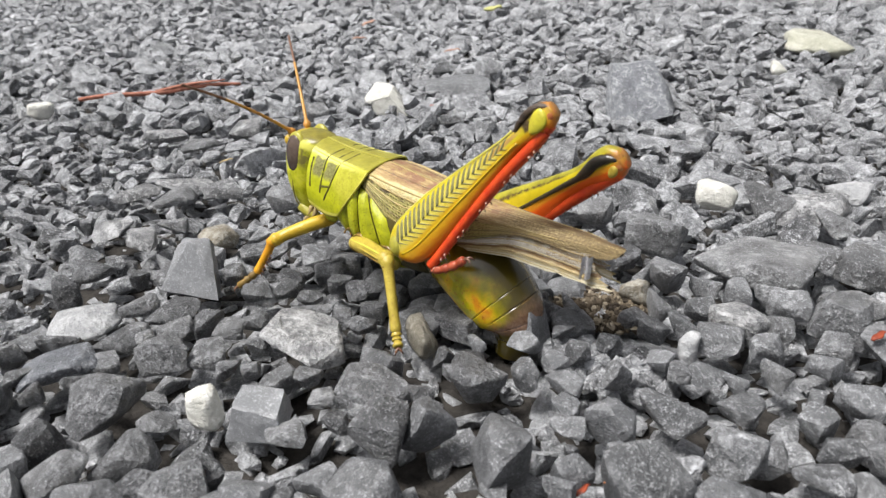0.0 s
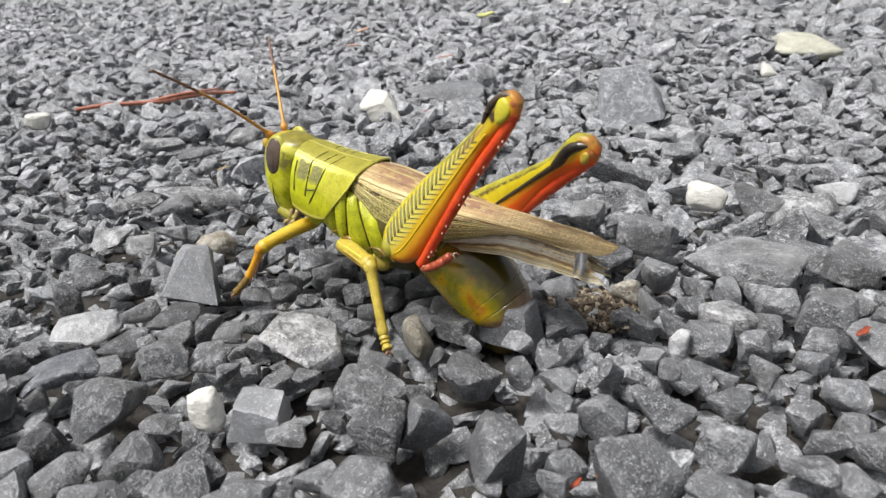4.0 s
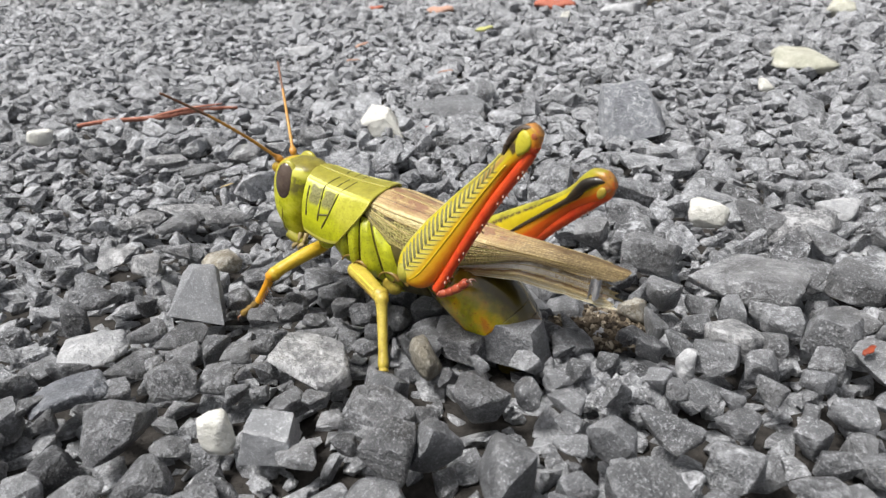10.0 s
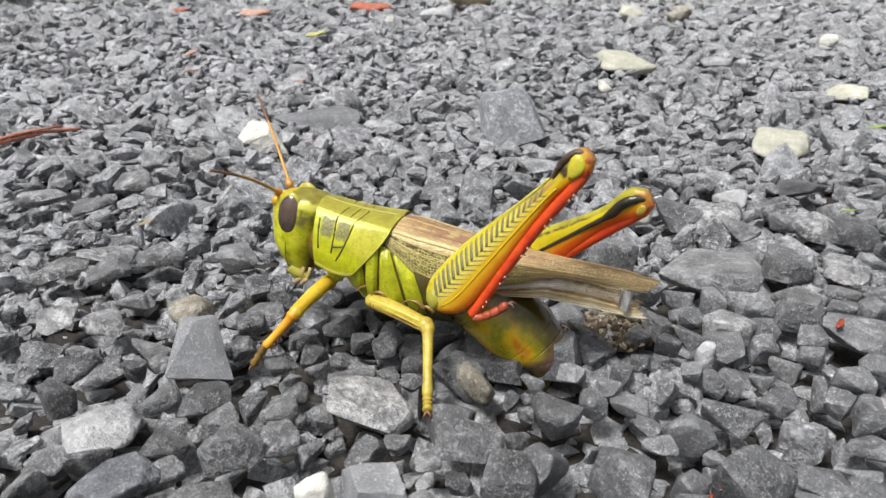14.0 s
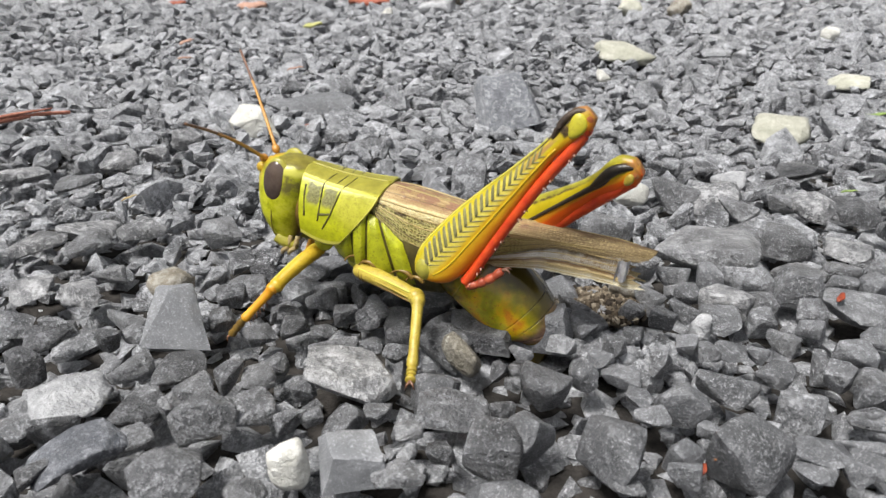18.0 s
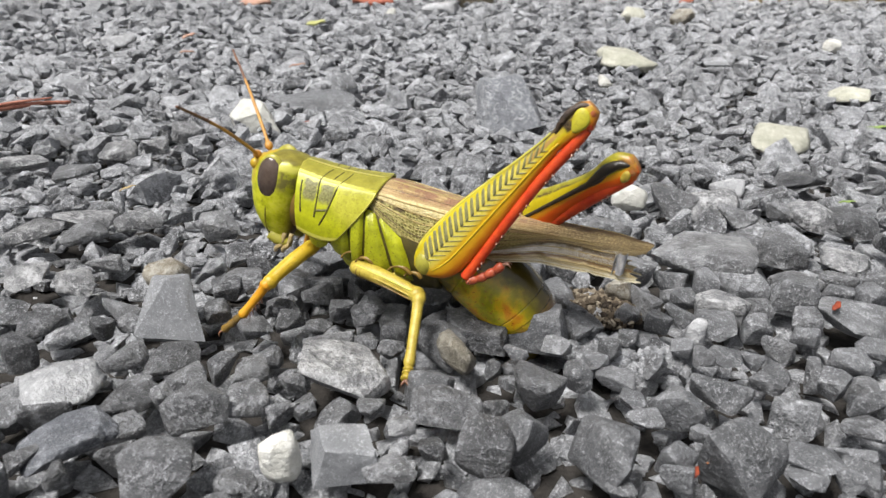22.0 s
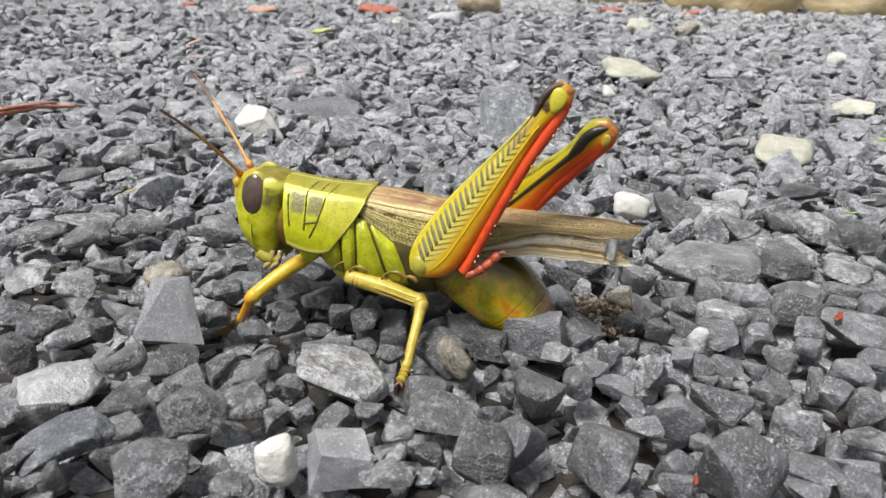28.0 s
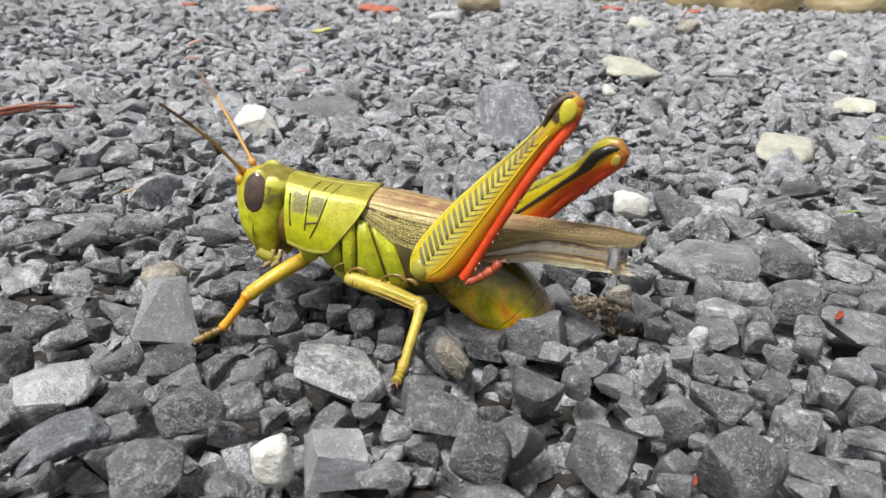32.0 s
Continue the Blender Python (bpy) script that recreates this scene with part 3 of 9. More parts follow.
def tube(keys, n=24, seg=12, mat=None):
    """A tube through keys (x, y, z, radius), or (x, y, z, radius across, radius upright)."""
    pts = spline(keys, n)
    rows = []
    for i, p in enumerate(pts):
        a, b = pts[max(i - 1, 0)][:3], pts[min(i + 1, n - 1)][:3]
        t = Vector(b - a).normalized()
        up = Vector((0, 0, 1)) if abs(t.z) < 0.9 else Vector((0, 1, 0))
        side = t.cross(up).normalized()
        up = side.cross(t)
        ra, rb = p[3], p[4] if len(p) > 4 else p[3]
        rows.append([Vector(p[:3]) + side * ra * math.cos(2 * math.pi * k / seg) + up * rb * math.sin(2 * math.pi * k / seg) for k in range(seg)])
    return grid(rows, closed=True, caps=True, mat=mat)


def merge(*bms):
    """One mesh from several pieces."""
    out = bmesh.new()
    for b in bms:
        me = bpy.data.meshes.new("piece")
        b.to_mesh(me)
        b.free()
        out.from_mesh(me)
        bpy.data.meshes.remove(me)
    return out


def ellipsoid(c, r, seg=20, rings=12, turn=None):
    bm = bmesh.new()
    bmesh.ops.create_uvsphere(bm, u_segments=seg, v_segments=rings, radius=1.0)
    m = Matrix.Translation(c) @ (turn or Matrix()) @ Matrix.Diagonal((*r, 1))
    bm.transform(m)
    return bm


# ---- ground ----
def ground_z(x, y):
    """The gravel dips a little behind the insect."""
    return -0.5 * math.exp(-(((y - 15) / 9) ** 2))


def ground_sheet():
    xs = [-12000, -3000, -800, -300, -150] + list(range(-100, 61, 5)) + [90, 150, 400, 1500, 6000, 12000]
    ys = [-12000, -3000, -800, -200, -60, -20] + list(range(-10, 81, 4)) + [120, 300, 900, 3000, 12000]
    rows = [[(x, y, ground_z(x, y) - 0.42) for y in ys] for x in xs]
    return tagged(part("ground", grid(rows), SOIL), "dark damp soil under the gravel", kind="structure")


ground_sheet()


def planting_bed():
    """Dark soil rising behind the edging stones."""
    rows = []
    for i in range(60):
        x = -110 + 3 * i
        front = 72 if x > -45 else 72 - 0.9 * (-45 - x)
        front = max(front, 50)
        rows.append([(x, front + d, z + 0.5 * noise.noise(Vector((x * 0.2, d * 0.3, 1)))) for d, z in ((0, -0.5), (2, 2.5), (6, 4.5), (14, 5.5), (60, 6), (300, 6))])
    return tagged(part("planting_bed", grid(rows), SOIL), "dark garden soil banked up behind the edging", kind="structure")


planting_bed()


def rubble(seed, corners=20, flat=0.0):
    """A crushed stone: the hull of points strewn in a box, with blunt corners."""
    r = random.Random(seed)
    bm = bmesh.new()
    for _ in range(corners):
        v = Vector((r.uniform(-1, 1), r.uniform(-1, 1), r.uniform(-1, 1)))
        k = max(abs(v.x), abs(v.y), abs(v.z))
        s = v.length
        v = v / (0.6 * k + 0.4 * s) * r.uniform(0.8, 1.05)
        bm.verts.new((v.x * 0.5, v.y * 0.5, v.z * 0.5))
    bmesh.ops.convex_hull(bm, input=bm.verts)
    bmesh.ops.delete(bm, geom=[v for v in bm.verts if not v.link_faces], context="VERTS")
    bmesh.ops.dissolve_limit(bm, angle_limit=radians(14), verts=bm.verts, edges=bm.edges)
    bmesh.ops.triangulate(bm, faces=bm.faces)
    bm.verts.index_update()
    return bm


def chipped(bm, seed, cuts, depth):
    """The same stone with broken, uneven faces."""
    out = bm.copy()
    bmesh.ops.subdivide_edges(out, edges=out.edges, cuts=cuts, use_grid_fill=True)
    off = Vector((seed * 3.7, seed * 1.3, 0))
    for v in out.verts:
        c = v.co
        d = 0.6 * noise.noise(c * 3.1 + off) + 0.35 * noise.noise(c * 7.3 + off) - 0.3 * max(0.0, noise.noise(c * 2.2 - off)) ** 0.5
        v.co = c * (1 + depth * d)
    bmesh.ops.smooth_vert(out, verts=out.verts, factor=0.12, use_axis_x=True, use_axis_y=True, use_axis_z=True)
    bmesh.ops.triangulate(out, faces=out.faces)
    out.verts.index_update()
    return out


SHAPES = [rubble(11 + i, 12 + i % 7) for i in range(16)]
CHIPPED = [chipped(b, i, 1, 0.16) for i, b in enumerate(SHAPES)]
ROUGH = [chipped(b, i + 20, 3, 0.24) for i, b in enumerate(SHAPES)]
STONE_MESHES = {}


def stone_mesh(shape, mat):
    key = (shape, mat.name)
    if key not in STONE_MESHES:
        bm = chipped(SHAPES[shape], shape, 4, 0.09)
        for _ in range(2):
            bmesh.ops.smooth_vert(bm, verts=bm.verts, factor=0.3, use_axis_x=True, use_axis_y=True, use_axis_z=True)
        for e in bm.edges:
            e.smooth = len(e.link_faces) == 2 and e.calc_face_angle() < radians(30)
        STONE_MESHES[key] = mesh_of("stone", bm, mat)
    return STONE_MESHES[key]


gravel_bed = tagged(new("gravel_bed"), "bed of crushed dark grey gravel round the insect", "gravel", kind="structure")
gravel_bed.matrix_world = Matrix()
TAKEN = []  # plan places and radii of the stones already laid
pick = random.Random(3)


def lay(name, mat, x, y, w, d, h, turn, lift=0.0, tilt=9):
    ob = new(name, stone_mesh(pick.randrange(16), mat))
    z = ground_z(x, y) + lift
    m = pose(x * U, y * U, z * U, pick.uniform(-tilt, tilt), pick.uniform(-tilt, tilt), turn + pick.choice((0, 180)))
    ob.matrix_world = m @ Matrix.Diagonal((w * 1.1, d * 1.1, h * 1.2, 1))
    TAKEN.append((x, y, 0.5 * min(w, d) + 0.18 * abs(w - d)))
    return ob


def bed_stone(x, y, w, d, h, turn, mat):
    ob = lay("stone", mat, x, y, w, d, h, turn, 0.1 + 0.1 * h)
    ob.parent = gravel_bed


def boxy(seed, top):
    """A squared broken block with uneven corners."""
    r = random.Random(seed)
    bm = bmesh.new()
    for i in (-1, 1):
        for j in (-1, 1):
            for k in (-1, 1):
                t = 0.52 if k < 0 else top
                bm.verts.new((i * t * r.uniform(0.6, 1.05), j * t * r.uniform(0.7, 1.05), k * 0.5 * r.uniform(0.62, 1.0)))
    for _ in range(6):
        bm.verts.new((r.uniform(-0.5, 0.5), r.uniform(-0.52, 0.52), r.uniform(-0.3, 0.5)))
    bmesh.ops.convex_hull(bm, input=bm.verts)
    bmesh.ops.delete(bm, geom=[v for v in bm.verts if not v.link_faces], context="VERTS")
    return chipped(bm, seed, 4, 0.12)


def broken_stone(name, label, x, y, w, d, h, turn, mat, top=0.44, lean=0):
    """A squared, sharp-edged piece that stands out of the gravel."""
    bm = boxy(int(abs(x * 37 + y * 91)) + 5, top)
    for e in bm.edges:
        e.smooth = len(e.link_faces) == 2 and e.calc_face_angle() < radians(30)
    bm.transform(Matrix.Diagonal((w * 1.1, d * 1.1, h * 1.2, 1)))
    ob = part(name, bm, mat)
    ob.matrix_world = pose(x * U, y * U, (ground_z(x, y) + 0.3 * h) * U, pick.uniform(-6, 6) - lean, pick.uniform(-6, 6), turn)
    TAKEN.append((x, y, 0.5 * min(w, d) + 0.15 * abs(w - d)))
    return tagged(ob, label, "stone")


def lone_stone(name, label, x, y, w, d, h, turn, mat):
    """A stone that stands out of the gravel: a rounded, finely worn lump."""
    bm = rubble(int(abs(x * 37 + y * 91)) + 5, 18)
    bmesh.ops.subdivide_edges(bm, edges=bm.edges, cuts=3, use_grid_fill=True)
    for _ in range(1 if mat in (TAN, OCHRE_STONE, PALEWHITE, CREAM) else 3):
        bmesh.ops.smooth_vert(bm, verts=bm.verts, factor=0.35, use_axis_x=True, use_axis_y=True, use_axis_z=True)
    for v in bm.verts:
        v.co *= 1.12 + 0.10 * noise.noise(v.co * 4 + Vector((x, y, 0))) + 0.05 * noise.noise(v.co * 11 + Vector((y, x, 0)))
    bm.transform(Matrix.Diagonal((w * 1.05, d * 1.05, h * 1.25, 1)))
    ob = part(name, bm, mat)
    ob.matrix_world = pose(x * U, y * U, (ground_z(x, y) + 0.34 * h) * U, pick.uniform(-6, 6), pick.uniform(-6, 6), turn)
    TAKEN.append((x, y, 0.5 * min(w, d) + 0.15 * abs(w - d)))
    return tagged(ob, label, "stone")


def chip(name, label, at, length, turn, mat):
    """A thin curled splinter or leaf scrap, lying on the stones."""
    bm = bmesh.new()
    n, w = 9, length * (0.16 if length < 1 else 0.11)
    rows = []
    for i in range(n):
        a = i / (n - 1)
        half = w * (0.35 + 0.9 * math.sin(math.pi * min(max(a, 0.04), 0.96)))
        z = (0.12 if length < 1 else 0.07) * length * math.sin(a * 2.6) + 0.03 * length * math.sin(a * 9)
        rows.append([((a - 0.5) * length, half * s * (1 + 0.25 * math.sin(7 * a + s)), z + 0.22 * half * (1 - s * s)) for s in (-1, -0.4, 0.2, 1)])
    low = [[(p[0], p[1], p[2] - (0.05 if length < 1 else 0.09) * length) for p in r] for r in rows]
    bm = grid([r + l[::-1] for r, l in zip(rows, low)], closed=True, caps=True)
    ob = part(name, bm, mat)
    x, y, z = at
    ob.matrix_world = pose(x * U, y * U, (z + 0.06 * length) * U, pick.uniform(-15, 15) + (38 if length >= 1 else 0), pick.uniform(-10, 10), turn)
    return tagged(ob, label, "bark chip" if "bark" in name else "leaf scrap")


def boulder(label, x, y, w, d, h, turn):
    bm = bmesh.new()
    bmesh.ops.create_icosphere(bm, subdivisions=4, radius=0.5)
    for v in bm.verts:
        c = v.co.normalized()
        k = 1 / max((abs(c.x) ** 2.8 + abs(c.y) ** 2.8 + abs(c.z) ** 2.8) ** (1 / 2.8), 1e-6)
        off = Vector((x, y, 3))
        v.co = c * 0.5 * k * (1 + 0.16 * noise.noise(c * 1.6 + off) + 0.05 * noise.noise(c * 5 + off))
    bm.transform(Matrix.Diagonal((w, d, h, 1)))
    ob = part("edging_boulder", bm, BOULDER)
    ob.matrix_world = pose(x * U, y * U, (ground_z(x, y) + 0.3 * h) * U, 0, 0, turn)
    TAKEN.append((x, y, 0.42 * d))
    return tagged(ob, label, "boulder", "edging boulders")


lone_stone("white_pebble", "chalky white quartz pebble among the dark gravel", -1.15, -2.42, 0.38, 0.30, 0.52, 28, WHITE)
lone_stone("pale_pebble", "flat pale grey-white stone on the gravel", -3.90, -1.92, 0.87, 0.74, 0.21, 45, PALEWHITE)
lone_stone("tan_pebble", "tan and grey weathered pebble in the gravel", -4.43, 0.73, 0.58, 0.49, 0.29, 36, TAN)
lone_stone("brown_pebble", "long brown-grey pebble leaning beside the grasshopper's foot", 0.10, -0.19, 0.36, 0.72, 0.34, 55, BROWN)
lone_stone("white_pebble", "small rounded white pebble behind the hind legs", 2.03, 6.43, 0.71, 0.48, 0.50, -2, WHITE)
lone_stone("white_pebble", "whitish chip half hidden between grey stones", 3.95, 7.89, 0.80, 0.55, 0.36, -9, PALEWHITE)
lone_stone("cream_stone", "broad cream-coloured limestone piece in the gravel", 5.99, 12.99, 1.58, 1.34, 0.57, -13, CREAM)
lone_stone("cream_stone", "low cream limestone pebble in the far gravel", 9.33, 20.07, 1.53, 1.30, 0.43, -16, CREAM)
lone_stone("cream_stone", "long cream limestone piece lying in the far gravel", 1.75, 23.50, 2.41, 2.05, 0.58, -1, CREAM)
broken_stone("white_pebble", "small bright white chip with a pointed end", -8.00, 10.36, 1.35, 0.7, 0.80, 28, WHITE, 0.16)
lone_stone("white_pebble", "tiny white pebble in the far gravel", 10.94, 29.5, 0.71, 0.48, 0.66, -14, WHITE)
lone_stone("flat_stone", "smooth flat grey stone half buried in the gravel", -7.6, 13.4, 2.8, 1.8, 0.46, 14, SMOOTH)
broken_stone("grey_block", "angular block of pale grey stone standing in the gravel", -1.40, 12.7, 1.75, 1.15, 1.62, 30, BLOCK, 0.36, 18)
broken_stone("wedge_stone", "upright wedge of smooth grey stone near the front foot", -3.59, -0.40, 0.80, 0.36, 0.78, 24, SLAB, 0.32, 24)
broken_stone("trapezoid_stone", "smooth flat-faced grey stone beside a white pebble", -0.62, -2.19, 0.60, 0.51, 0.38, 22, SLAB)
lone_stone("white_pebble", "round white pebble near the red twig", -15.53, 4.56, 0.69, 0.59, 0.36, 61, WHITE)
bed_stone(-3.05, -1.25, 0.71, 0.60, 0.17, 48, GREY)
bed_stone(-3.21, -2.75, 0.92, 0.78, 0.22, 57, BLUE)
bed_stone(-5.01, -1.08, 0.76, 0.64, 0.29, 47, DARK)
bed_stone(-4.76, -1.62, 0.45, 0.38, 0.43, 40, DARK)
bed_stone(-5.30, -0.03, 0.61, 0.52, 0.34, 27, FROSTY)
bed_stone(-6.07, 0.07, 0.79, 0.67, 0.19, 42, FROSTY)
bed_stone(-4.18, -0.92, 0.34, 0.29, 0.33, 39, GREY)
bed_stone(-4.01, -0.67, 0.35, 0.30, 0.18, 23, PALE)
bed_stone(-5.36, 0.68, 0.57, 0.49, 0.24, 25, PALE)
bed_stone(-2.63, -1.56, 0.49, 0.42, 0.18, 54, GREY)
bed_stone(-2.37, -1.31, 0.44, 0.37, 0.42, 38, GREY)
bed_stone(-3.57, -1.38, 0.51, 0.44, 0.25, 31, GREY)
bed_stone(-2.09, -1.20, 0.45, 0.39, 0.20, 28, PALE)
bed_stone(-2.70, -1.92, 0.30, 0.25, 0.28, 55, PALE)
bed_stone(-3.11, -1.78, 0.38, 0.32, 0.15, 54, PALE)
bed_stone(-2.24, -2.09, 0.68, 0.58, 0.46, 48, GREY)
bed_stone(-1.86, -1.74, 0.54, 0.46, 0.27, 27, PALE)
bed_stone(-3.06, -2.03, 0.65, 0.55, 0.16, 41, GREY)
bed_stone(-2.01, -2.92, 0.97, 0.82, 0.55, 45, GREY)
bed_stone(-2.54, -2.91, 0.41, 0.35, 0.39, 27, PALE)
bed_stone(-2.79, -2.44, 0.39, 0.33, 0.16, 44, PALE)
bed_stone(-3.38, -3.12, 0.41, 0.35, 0.20, 41, PALE)
bed_stone(-2.96, -3.22, 0.26, 0.22, 0.25, 61, PALE)
bed_stone(-1.39, -2.87, 0.41, 0.35, 0.12, 17, PALE)
bed_stone(-1.44, -1.88, 0.34, 0.29, 0.27, 35, GREY)
TAKEN.append((-2.86, -0.72, 0.24))  # bare spot under the front foot
bed_stone(-3.12, -0.14, 0.36, 0.31, 0.29, 23, GREY)
bed_stone(-3.31, 0.47, 0.46, 0.39, 0.28, 46, DARK)
bed_stone(-3.17, 0.85, 0.79, 0.68, 0.28, 43, GREY)
bed_stone(-2.12, -0.11, 0.40, 0.34, 0.28, 9, GREY)
bed_stone(-2.45, -0.36, 0.50, 0.43, 0.20, 37, GREY)
bed_stone(-1.05, -0.93, 1.20, 1.02, 0.32, 4, FROSTY)
bed_stone(0.22, -1.30, 0.98, 0.70, 0.26, 13, GREY)
bed_stone(0.66, -1.84, 0.65, 0.55, 0.52, 6, GREY)
bed_stone(1.03, -1.62, 0.61, 0.52, 0.55, -6, SMOOTH)
bed_stone(1.06, -0.73, 0.69, 0.58, 0.46, -3, GREY)
bed_stone(0.54, -0.47, 0.27, 0.23, 0.26, 6, GREY)
bed_stone(0.78, -0.34, 0.39, 0.33, 0.11, 16, DARK)
bed_stone(-0.82, -0.00, 0.42, 0.36, 0.33, 18, DARK)
bed_stone(-1.07, -0.31, 0.34, 0.29, 0.18, 20, GREY)
bed_stone(-0.71, -0.32, 0.40, 0.34, 0.23, 8, DARK)
bed_stone(-1.52, -0.45, 0.76, 0.64, 0.18, 6, GREY)
bed_stone(-0.21, -1.71, 0.34, 0.29, 0.13, 32, PALE)
bed_stone(0.21, -1.96, 0.32, 0.28, 0.25, -2, GREY)
bed_stone(-0.11, -2.38, 0.52, 0.44, 0.13, 30, PALE)
bed_stone(3.27, 1.91, 0.74, 0.63, 0.42, -21, FROSTY)
bed_stone(3.65, 1.83, 0.45, 0.38, 0.43, -7, PALE)
bed_stone(4.28, 1.81, 0.45, 0.38, 0.36, -7, GREY)
bed_stone(4.38, 3.06, 0.83, 0.71, 0.33, -20, FROSTY)
bed_stone(5.05, 3.33, 0.60, 0.51, 0.31, -11, PALE)
bed_stone(5.57, 3.25, 0.58, 0.49, 0.47, -17, PALE)
bed_stone(4.39, -0.40, 0.54, 0.46, 0.13, -5, GREY)
bed_stone(2.48, -1.49, 0.39, 0.33, 0.37, -2, SMOOTH)
bed_stone(3.77, 4.51, 0.85, 0.72, 0.29, -3, PALE)
bed_stone(3.60, 6.43, 1.19, 1.01, 0.45, 4, FROSTY)
bed_stone(3.96, 6.02, 0.76, 0.64, 0.30, -14, PALE)
bed_stone(4.86, 6.67, 0.65, 0.55, 0.43, 3, PALE)
bed_stone(5.76, 9.11, 1.39, 1.18, 0.33, -18, GREY)
bed_stone(-8.72, 4.23, 0.92, 0.78, 0.24, 24, PALE)
bed_stone(-10.18, 4.44, 1.07, 0.91, 0.31, 42, FROSTY)
bed_stone(-6.85, 2.14, 1.06, 0.90, 0.25, 46, FROSTY)
bed_stone(-6.48, 1.60, 0.83, 0.71, 0.24, 58, PALE)
bed_stone(-5.89, 2.22, 0.77, 0.65, 0.27, 53, FROSTY)
bed_stone(-4.56, 2.50, 0.77, 0.65, 0.43, 26, PALE)
bed_stone(-7.16, 1.35, 0.90, 0.76, 0.22, 63, FROSTY)
bed_stone(-8.85, 5.79, 0.94, 0.80, 0.37, 27, FROSTY)
bed_stone(-8.64, 7.98, 0.73, 0.62, 0.54, 45, FROSTY)
bed_stone(-8.44, 6.53, 0.67, 0.57, 0.44, 23, FROSTY)
bed_stone(-2.28, 0.15, 0.44, 0.37, 0.35, 23, DARK)
bed_stone(-2.10, 0.74, 0.46, 0.39, 0.28, 9, GREY)
bed_stone(-1.64, 0.40, 0.37, 0.31, 0.26, 35, GREY)
bed_stone(-1.74, -0.09, 0.42, 0.36, 0.22, 36, GREY)
bed_stone(-1.31, 0.35, 0.41, 0.35, 0.24, 7, DARK)
bed_stone(-1.49, -1.31, 0.31, 0.26, 0.29, 27, PALE)
bed_stone(-0.57, -1.53, 0.35, 0.30, 0.20, 11, GREY)
bed_stone(-1.23, -1.73, 0.29, 0.25, 0.22, 26, PALE)
bed_stone(0.67, -1.17, 0.29, 0.25, 0.28, 9, GREY)
bed_stone(0.71, -0.69, 0.25, 0.21, 0.16, -8, GREY)
bed_stone(2.90, 0.59, 0.34, 0.29, 0.19, -18, GREY)
bed_stone(3.79, 0.97, 0.41, 0.35, 0.30, -18, GREY)
bed_stone(0.46, 4.53, 0.62, 0.52, 0.42, 20, FROSTY)
bed_stone(1.62, 4.08, 0.95, 0.80, 0.62, 5, PALE)
bed_stone(3.22, 3.71, 1.78, 1.52, 0.53, -19, PALE)
bed_stone(4.52, 4.47, 1.02, 0.86, 0.44, -33, PALE)
bed_stone(5.39, 6.50, 0.95, 0.81, 0.41, 5, FROSTY)
bed_stone(6.06, 6.46, 0.94, 0.80, 0.35, -12, GREY)
bed_stone(2.84, 6.49, 0.99, 0.84, 0.54, -10, PALE)
bed_stone(2.52, -0.64, 0.56, 0.48, 0.40, 7, SMOOTH)
bed_stone(2.99, -0.21, 0.68, 0.58, 0.31, 15, SPECK)
bed_stone(3.08, -1.32, 0.80, 0.68, 0.75, -17, SMOOTH)
bed_stone(3.69, -0.60, 0.55, 0.47, 0.46, -2, SPECK)
bed_stone(1.87, -0.23, 0.51, 0.43, 0.17, -13, SMOOTH)
bed_stone(2.34, 0.13, 0.36, 0.30, 0.34, -4, SPECK)
bed_stone(1.75, -1.67, 0.80, 0.68, 0.62, -30, SMOOTH)
bed_stone(3.15, 1.37, 0.62, 0.52, 0.33, 15, SPECK)
bed_stone(3.62, 1.42, 0.40, 0.34, 0.38, -4, SPECK)
bed_stone(3.17, 0.66, 0.54, 0.46, 0.16, -19, SMOOTH)
bed_stone(3.45, 0.63, 0.27, 0.23, 0.21, 10, SMOOTH)
bed_stone(5.00, 2.23, 1.06, 0.90, 0.32, -8, SPECK)
bed_stone(4.48, 0.00, 0.42, 0.36, 0.33, 11, SMOOTH)
bed_stone(2.17, -0.88, 0.41, 0.35, 0.12, 6, SMOOTH)
bed_stone(2.33, -1.18, 0.17, 0.14, 0.12, -15, SMOOTH)
bed_stone(2.08, -0.61, 0.36, 0.31, 0.17, -25, SMOOTH)
bed_stone(2.67, 1.52, 0.45, 0.38, 0.23, -8, SMOOTH)
bed_stone(2.40, 1.26, 0.37, 0.31, 0.29, -10, SMOOTH)
bed_stone(2.65, 0.65, 0.31, 0.26, 0.20, 8, SMOOTH)
bed_stone(2.73, 2.06, 0.39, 0.33, 0.27, 14, SMOOTH)
bed_stone(3.12, 2.69, 0.49, 0.42, 0.40, -23, SMOOTH)
bed_stone(3.45, 2.80, 0.37, 0.31, 0.35, 9, SPECK)
bed_stone(3.67, 2.68, 0.57, 0.48, 0.37, 3, SPECK)
bed_stone(4.29, 2.57, 0.71, 0.61, 0.58, -5, SPECK)
bed_stone(4.97, 2.99, 0.49, 0.41, 0.26, -19, SMOOTH)
bed_stone(5.35, 2.87, 0.48, 0.41, 0.39, 15, SMOOTH)
bed_stone(5.41, 4.27, 0.81, 0.69, 0.24, -12, FROSTY)
bed_stone(4.21, 1.46, 0.39, 0.33, 0.27, -24, SMOOTH)
bed_stone(4.57, 0.93, 0.50, 0.43, 0.29, 6, SMOOTH)
bed_stone(4.97, 1.38, 0.49, 0.41, 0.16, 12, SMOOTH)
bed_stone(3.58, 0.25, 0.45, 0.38, 0.28, -6, SPECK)
